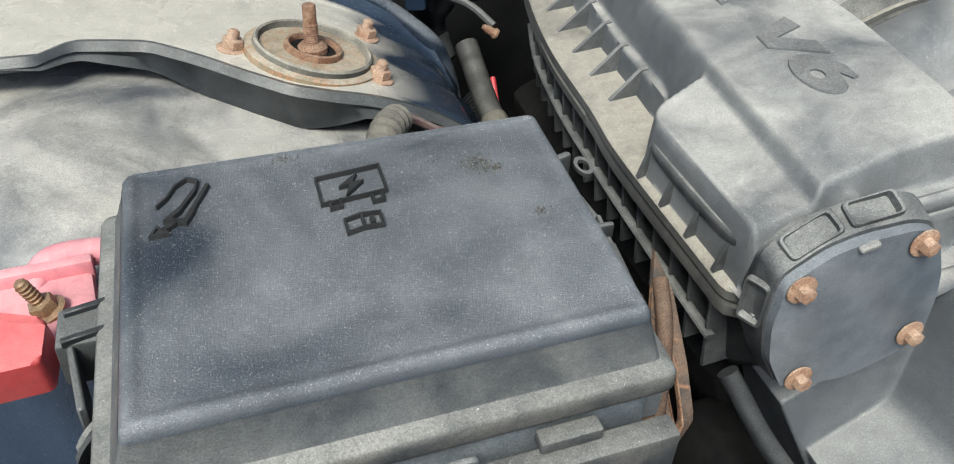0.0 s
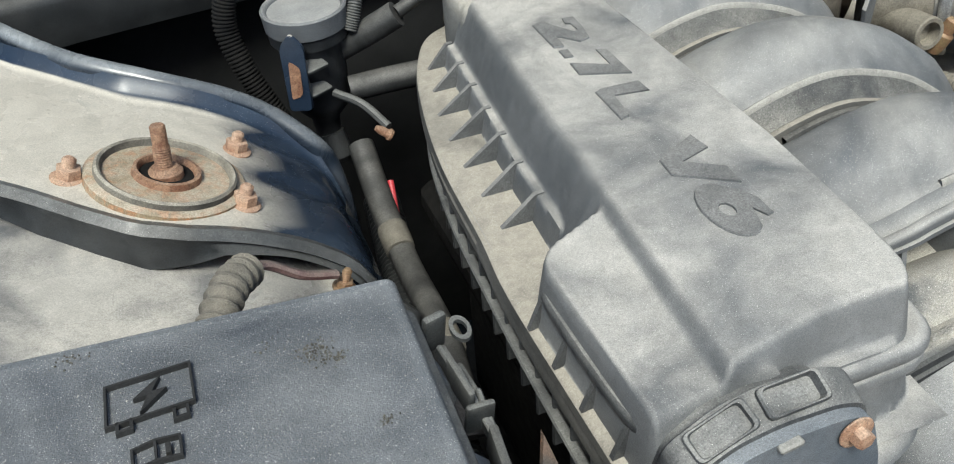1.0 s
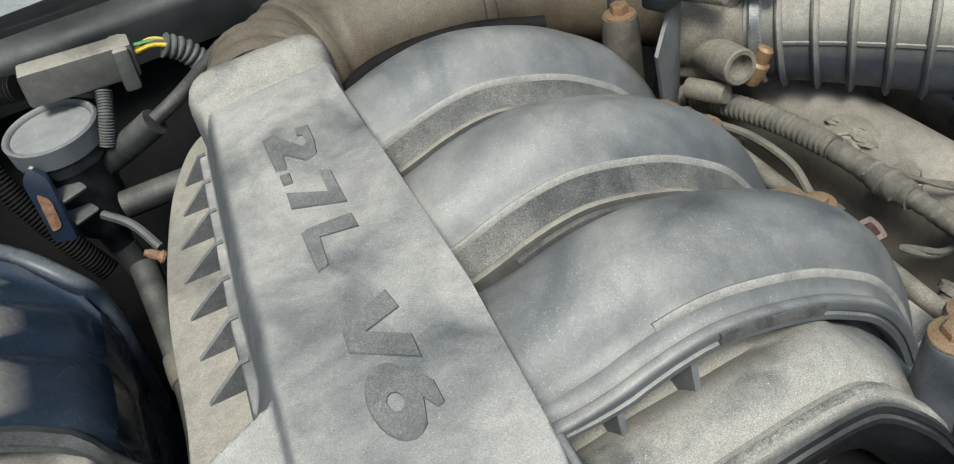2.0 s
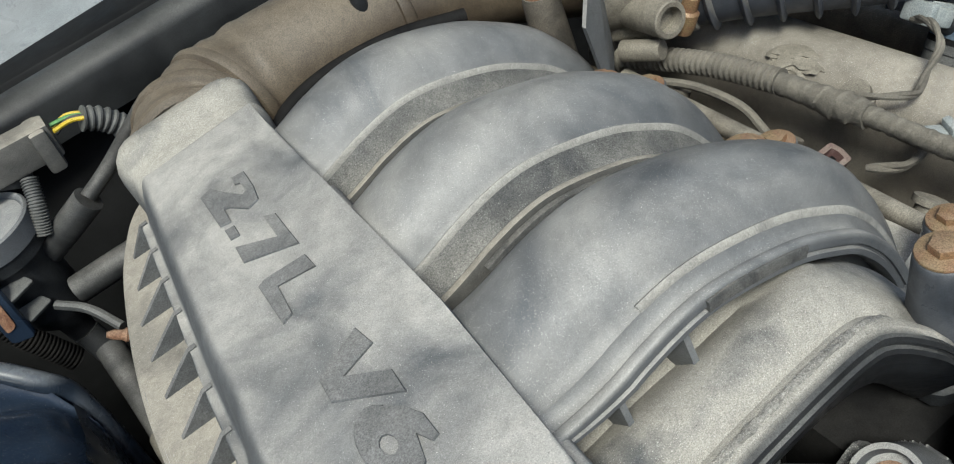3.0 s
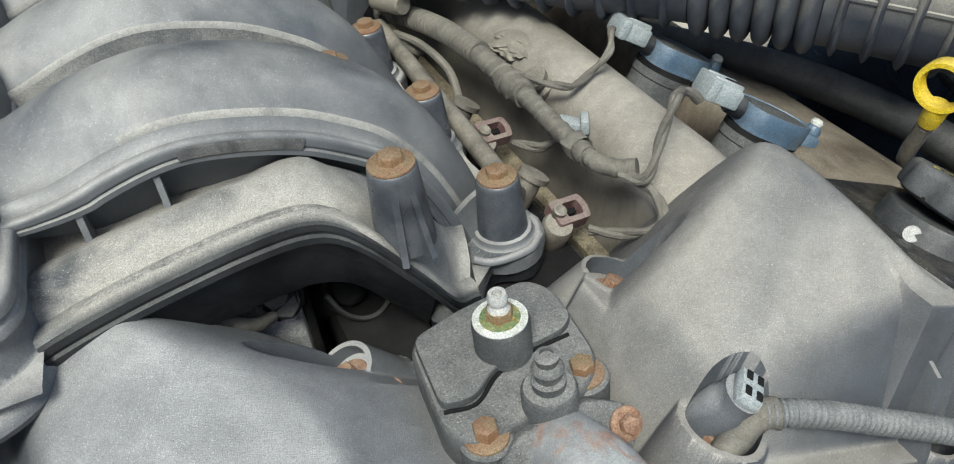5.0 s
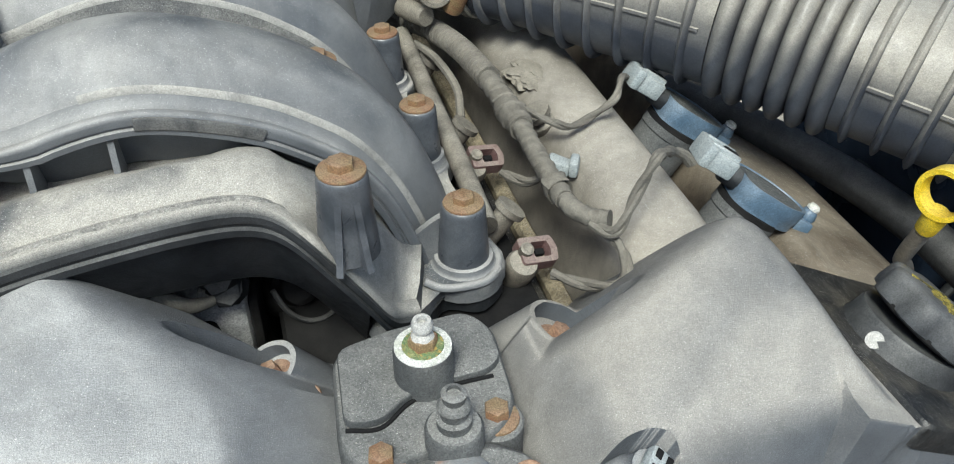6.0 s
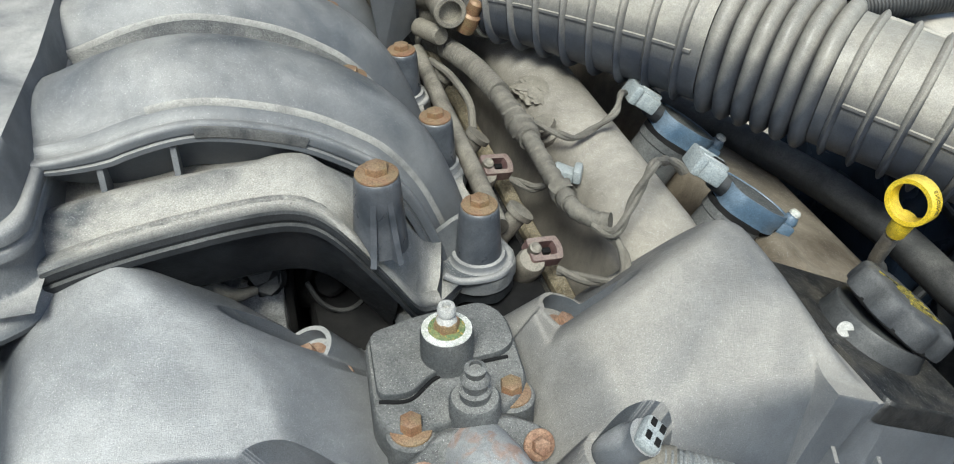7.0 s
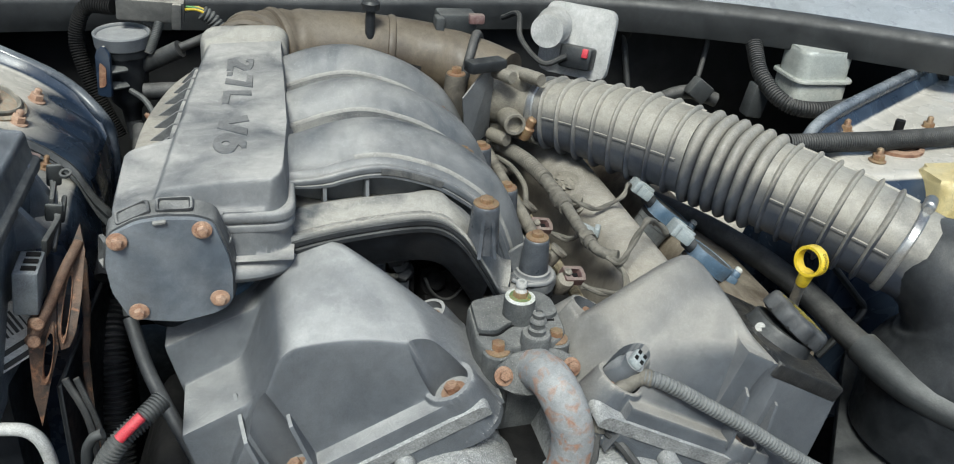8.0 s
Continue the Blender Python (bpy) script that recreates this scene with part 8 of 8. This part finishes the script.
single("ground_lug", bm, RUST, "rusty earth lug on the manifold's side", "lug")
bm = bmesh.new()
tube(bm, [(-0.316, 0.505, 0.805), (-0.328, 0.53, 0.815), (-0.345, 0.55, 0.82)], 0.0035, 8)
single("lug_wire", bm, COWL, "thin grey earth wire", "wire")

# rusty bracket, label and leads at the bay's front corner
rusty = thing("rusty_bracket", (-0.37, 0.09, 0.62), "rust-brown folded steel bracket beside the fuse box", "bracket")


def folded(name, pts, half, material=BRACKET, label=""):
    """A strip of sheet, bent along points, with raised edges."""
    bm = bmesh.new()
    line = spline(pts, 4)
    rings = []
    for i, p in enumerate(line):
        t = (line[min(i + 1, len(line) - 1)] - line[max(i - 1, 0)]).normalized()
        side = t.cross(Vector((0.2, -1, 0.3))).normalized()
        out = side.cross(t).normalized()
        h = half * (1 + 0.12 * math.sin(i * 1.7))
        rings.append([p - side * h + out * 0.004, p - side * h * 0.8, p + side * h * 0.8, p + side * h + out * 0.004, p + side * h - out * 0.002, p - side * h - out * 0.002])
    loft(bm, rings)
    return part(name, bm, material, rusty, label, 30)




def slotted_plate(outer, centre, half, tilt):
    """Sheet steel with one long slot through it and a rusty edge round the slot."""
    c = Vector(centre)
    ring_out, ring_in = [], []
    for k in range(32):
        a = 2 * math.pi * k / 32
        d = Vector((math.cos(a), math.sin(a)))
        far = 1.0
        for p, q in zip(outer, outer[1:] + outer[:1]):
            p, e = Vector(p) - c, Vector(q) - Vector(p)
            cross = d.x * e.y - d.y * e.x
            if abs(cross) > 1e-9:
                t, u = (p.x * e.y - p.y * e.x) / cross, (p.x * d.y - p.y * d.x) / cross
                if t > 0 and -1e-6 <= u <= 1 + 1e-6:
                    far = min(far, t)
        ring_out.append(c + d * far)
        w = Vector((half[0] * math.cos(a), half[1] * math.sin(a)))
        ring_in.append(c + Vector((w.x * math.cos(tilt) - w.y * math.sin(tilt), w.x * math.sin(tilt) + w.y * math.cos(tilt))))
    place = lambda p, off: (p.x, 0.092 + 0.9 * max(p.y - 0.79, 0) + off, p.y)
    bm = bmesh.new()
    loft(bm, [[place(p, o) for p in ring] for ring, o in ((ring_in, 0.0), (ring_out, 0.0), (ring_out, 0.003), (ring_in, 0.003), (ring_in, 0.0))], False)
    plate = part("slotted_plate", bm, BRACKET, rusty, "rust-eaten dark steel plate")
    bm = bmesh.new()
    loft(bm, [[place(c + (p - c) * g, o) for p in ring_in] for g, o in ((0.94, 0.002), (0.94, -0.0015), (1.16, -0.0022), (1.22, 0.0005))], False)
    part("slot_edge", bm, RUST, plate, "orange rusty slot edge")


slotted_plate([(-0.386, 0.800), (-0.3655, 0.810), (-0.3655, 0.775), (-0.375, 0.745), (-0.388, 0.697), (-0.392, 0.700)], (-0.3740, 0.768), (0.0032, 0.024), -0.22)
slotted_plate([(-0.3645, 0.815), (-0.3645, 0.772), (-0.357, 0.775), (-0.351, 0.790), (-0.347, 0.810), (-0.343, 0.850), (-0.350, 0.855)], (-0.3580, 0.804), (0.0026, 0.021), -0.16)
bm = bmesh.new()
tube(bm, [(-0.349, 0.140, 0.842), (-0.357, 0.118, 0.832), (-0.368, 0.098, 0.812), (-0.381, 0.083, 0.789)], 0.0042, 12)
part("rod", bm, surf("flaking_rust", (0.07, 0.038, 0.026), (0.15, 0.085, 0.055), TAN, 0.15, 0.8, patch=60, bump=0.5), rusty, "brown rusted rod")
folded("brace", [(-0.352, 0.16, 0.815), (-0.352, 0.15, 0.78), (-0.354, 0.14, 0.75), (-0.356, 0.13, 0.72), (-0.358, 0.13, 0.62)], 0.003)
for at in ((-0.377, 0.086, 0.803), (-0.381, 0.083, 0.789)):
    bm = bmesh.new()
    lathe(bm, [(0.0048, -0.008), (0.0048, 0.008), (0.0038, 0.009), (0, 0.009)], axis(at, (0.4, -1, 0.5)), 12)
    part("pin", bm, RUST, rusty)
for pts, r in (([(-0.36, 0.07, 0.76), (-0.345, 0.06, 0.72), (-0.34, 0.05, 0.64)], 0.003), ([(-0.352, 0.07, 0.76), (-0.338, 0.06, 0.71), (-0.335, 0.05, 0.64)], 0.0025)):
    bm = bmesh.new()
    tube(bm, pts, r, 8)
    part("wire", bm, BOOT, rusty)
box_label = thing("label", (-0.42, 0.11, 0.68), "white printed label with a bar code on a black box", "label")
LB = axis((-0.405, 0.096, 0.783), (0.25, -1, 0.30)) @ Matrix.Rotation(radians(-155), 4, "Z")
bm = bmesh.new()
box(bm, LB @ Vector((0, 0, -0.001)), (0.05, 0.046, 0.002), LB.to_3x3(), 0.0004, 1)
part("sheet", bm, WHITE, box_label)
for k in range(11):
    bm = bmesh.new()
    box(bm, LB @ Vector((-0.02 + 0.004 * k, -0.008, 0.0004)), (0.0012 + 0.0008 * (k % 3), 0.018, 0.0006), LB.to_3x3())
    part("bar", bm, INK, box_label)
for k in range(2):
    bm = bmesh.new()
    box(bm, LB @ Vector((0.0, 0.010 + 0.009 * k, 0.0004)), (0.036 - 0.01 * k, 0.004, 0.0006), LB.to_3x3())
    part("bar", bm, INK, box_label)
slab("battery_case", (-0.535, 0.20, 0.62), (0.25, 0.20, 0.26), BLACK, "black battery case below the fuse box", "battery")
lead("starter_lead", "grey corrugated sleeve with a bared red cable", "cable", [([(-0.285, 0.02, 0.772), (-0.299, 0.006, 0.766), (-0.315, -0.005, 0.756), (-0.328, -0.01, 0.735), (-0.338, -0.015, 0.70)], 0.0075)], COWL, True)
bm = bmesh.new()
tube(bm, [(-0.297, -0.004, 0.778), (-0.305, -0.008, 0.772), (-0.313, -0.011, 0.765)], 0.0042, 10)
single("red_cable", bm, WIRE_RED, "bright red cable showing through its sleeve", "cable")
lead("white_tube", "thin off-white plastic tube", "tube", [([(-0.46, 0.05, 0.735), (-0.406, 0.05, 0.733), (-0.385, 0.05, 0.726), (-0.376, 0.05, 0.70), (-0.374, 0.05, 0.64)], 0.0052)], WHITE)
lead("thin_strap", "thin grey strap beside the white tube", "strap", [([(-0.333, 0.04, 0.728), (-0.342, 0.04, 0.722), (-0.348, 0.04, 0.70), (-0.352, 0.04, 0.62)], 0.0042)], COWL)
# shade low beside the engine is put into this casting's near-black
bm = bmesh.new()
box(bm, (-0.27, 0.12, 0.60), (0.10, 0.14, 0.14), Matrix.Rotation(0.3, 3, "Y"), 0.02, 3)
single("side_casting", bm, SHADOWED, "casting low beside the engine, near-black in place of shade", "casting")
lead("black_pipe", "thin black pipe running down beside the engine", "pipe", [([(-0.315, 0.12, 0.78), (-0.30, 0.09, 0.74), (-0.27, 0.05, 0.69), (-0.25, 0.02, 0.66)], 0.006)], BLACK)

# ---- ground ----
bm = bmesh.new()
s = 60.0
v = [bm.verts.new(p) for p in ((-s, -s, 0), (s, -s, 0), (s, s, 0), (-s, s, 0))]
bm.faces.new(v)
single("ground", bm, LEAVES, "ground strewn with brown fallen leaves", "ground", "structure")

# ---- unseen raised bonnet, added to block sky light over the bay's rear ----
bonnet = thing("bonnet", (0.0, 0.92, 0.93), "raised bonnet out of view, dark blue underside, holding back sky light", "bonnet", kind="structure")
bm = bmesh.new()
rings = []
for s in range(9):
    t = s / 8
    y, z = 0.95 - 0.52 * t, 0.96 + 0.92 * t - 0.05 * math.sin(math.pi * t)
    rings.append([(-0.78 + 0.06 * t, y, z), (-0.5, y + 0.02, z + 0.02), (0.0, y + 0.03, z + 0.03), (0.5, y + 0.02, z + 0.02), (0.78 - 0.06 * t, y, z), (0.76 - 0.06 * t, y + 0.03, z + 0.015), (0.0, y + 0.06, z + 0.045), (-0.76 + 0.06 * t, y + 0.03, z + 0.015)])
loft(bm, rings)
part("panel", bm, PAINT, bonnet, "", 40)
for x in (-0.45, 0.0, 0.45):
    bm = bmesh.new()
    loft(bm, [[(x - 0.03, 0.95 - 0.52 * t - 0.02, 0.96 + 0.92 * t - 0.05 * math.sin(math.pi * t)), (x + 0.03, 0.95 - 0.52 * t - 0.02, 0.96 + 0.92 * t - 0.05 * math.sin(math.pi * t)), (x + 0.04, 0.95 - 0.52 * t + 0.03, 0.97 + 0.92 * t), (x - 0.04, 0.95 - 0.52 * t + 0.03, 0.97 + 0.92 * t)] for t in (0.02, 0.25, 0.5, 0.75, 0.97)])
    part("brace", bm, PAINT, bonnet)
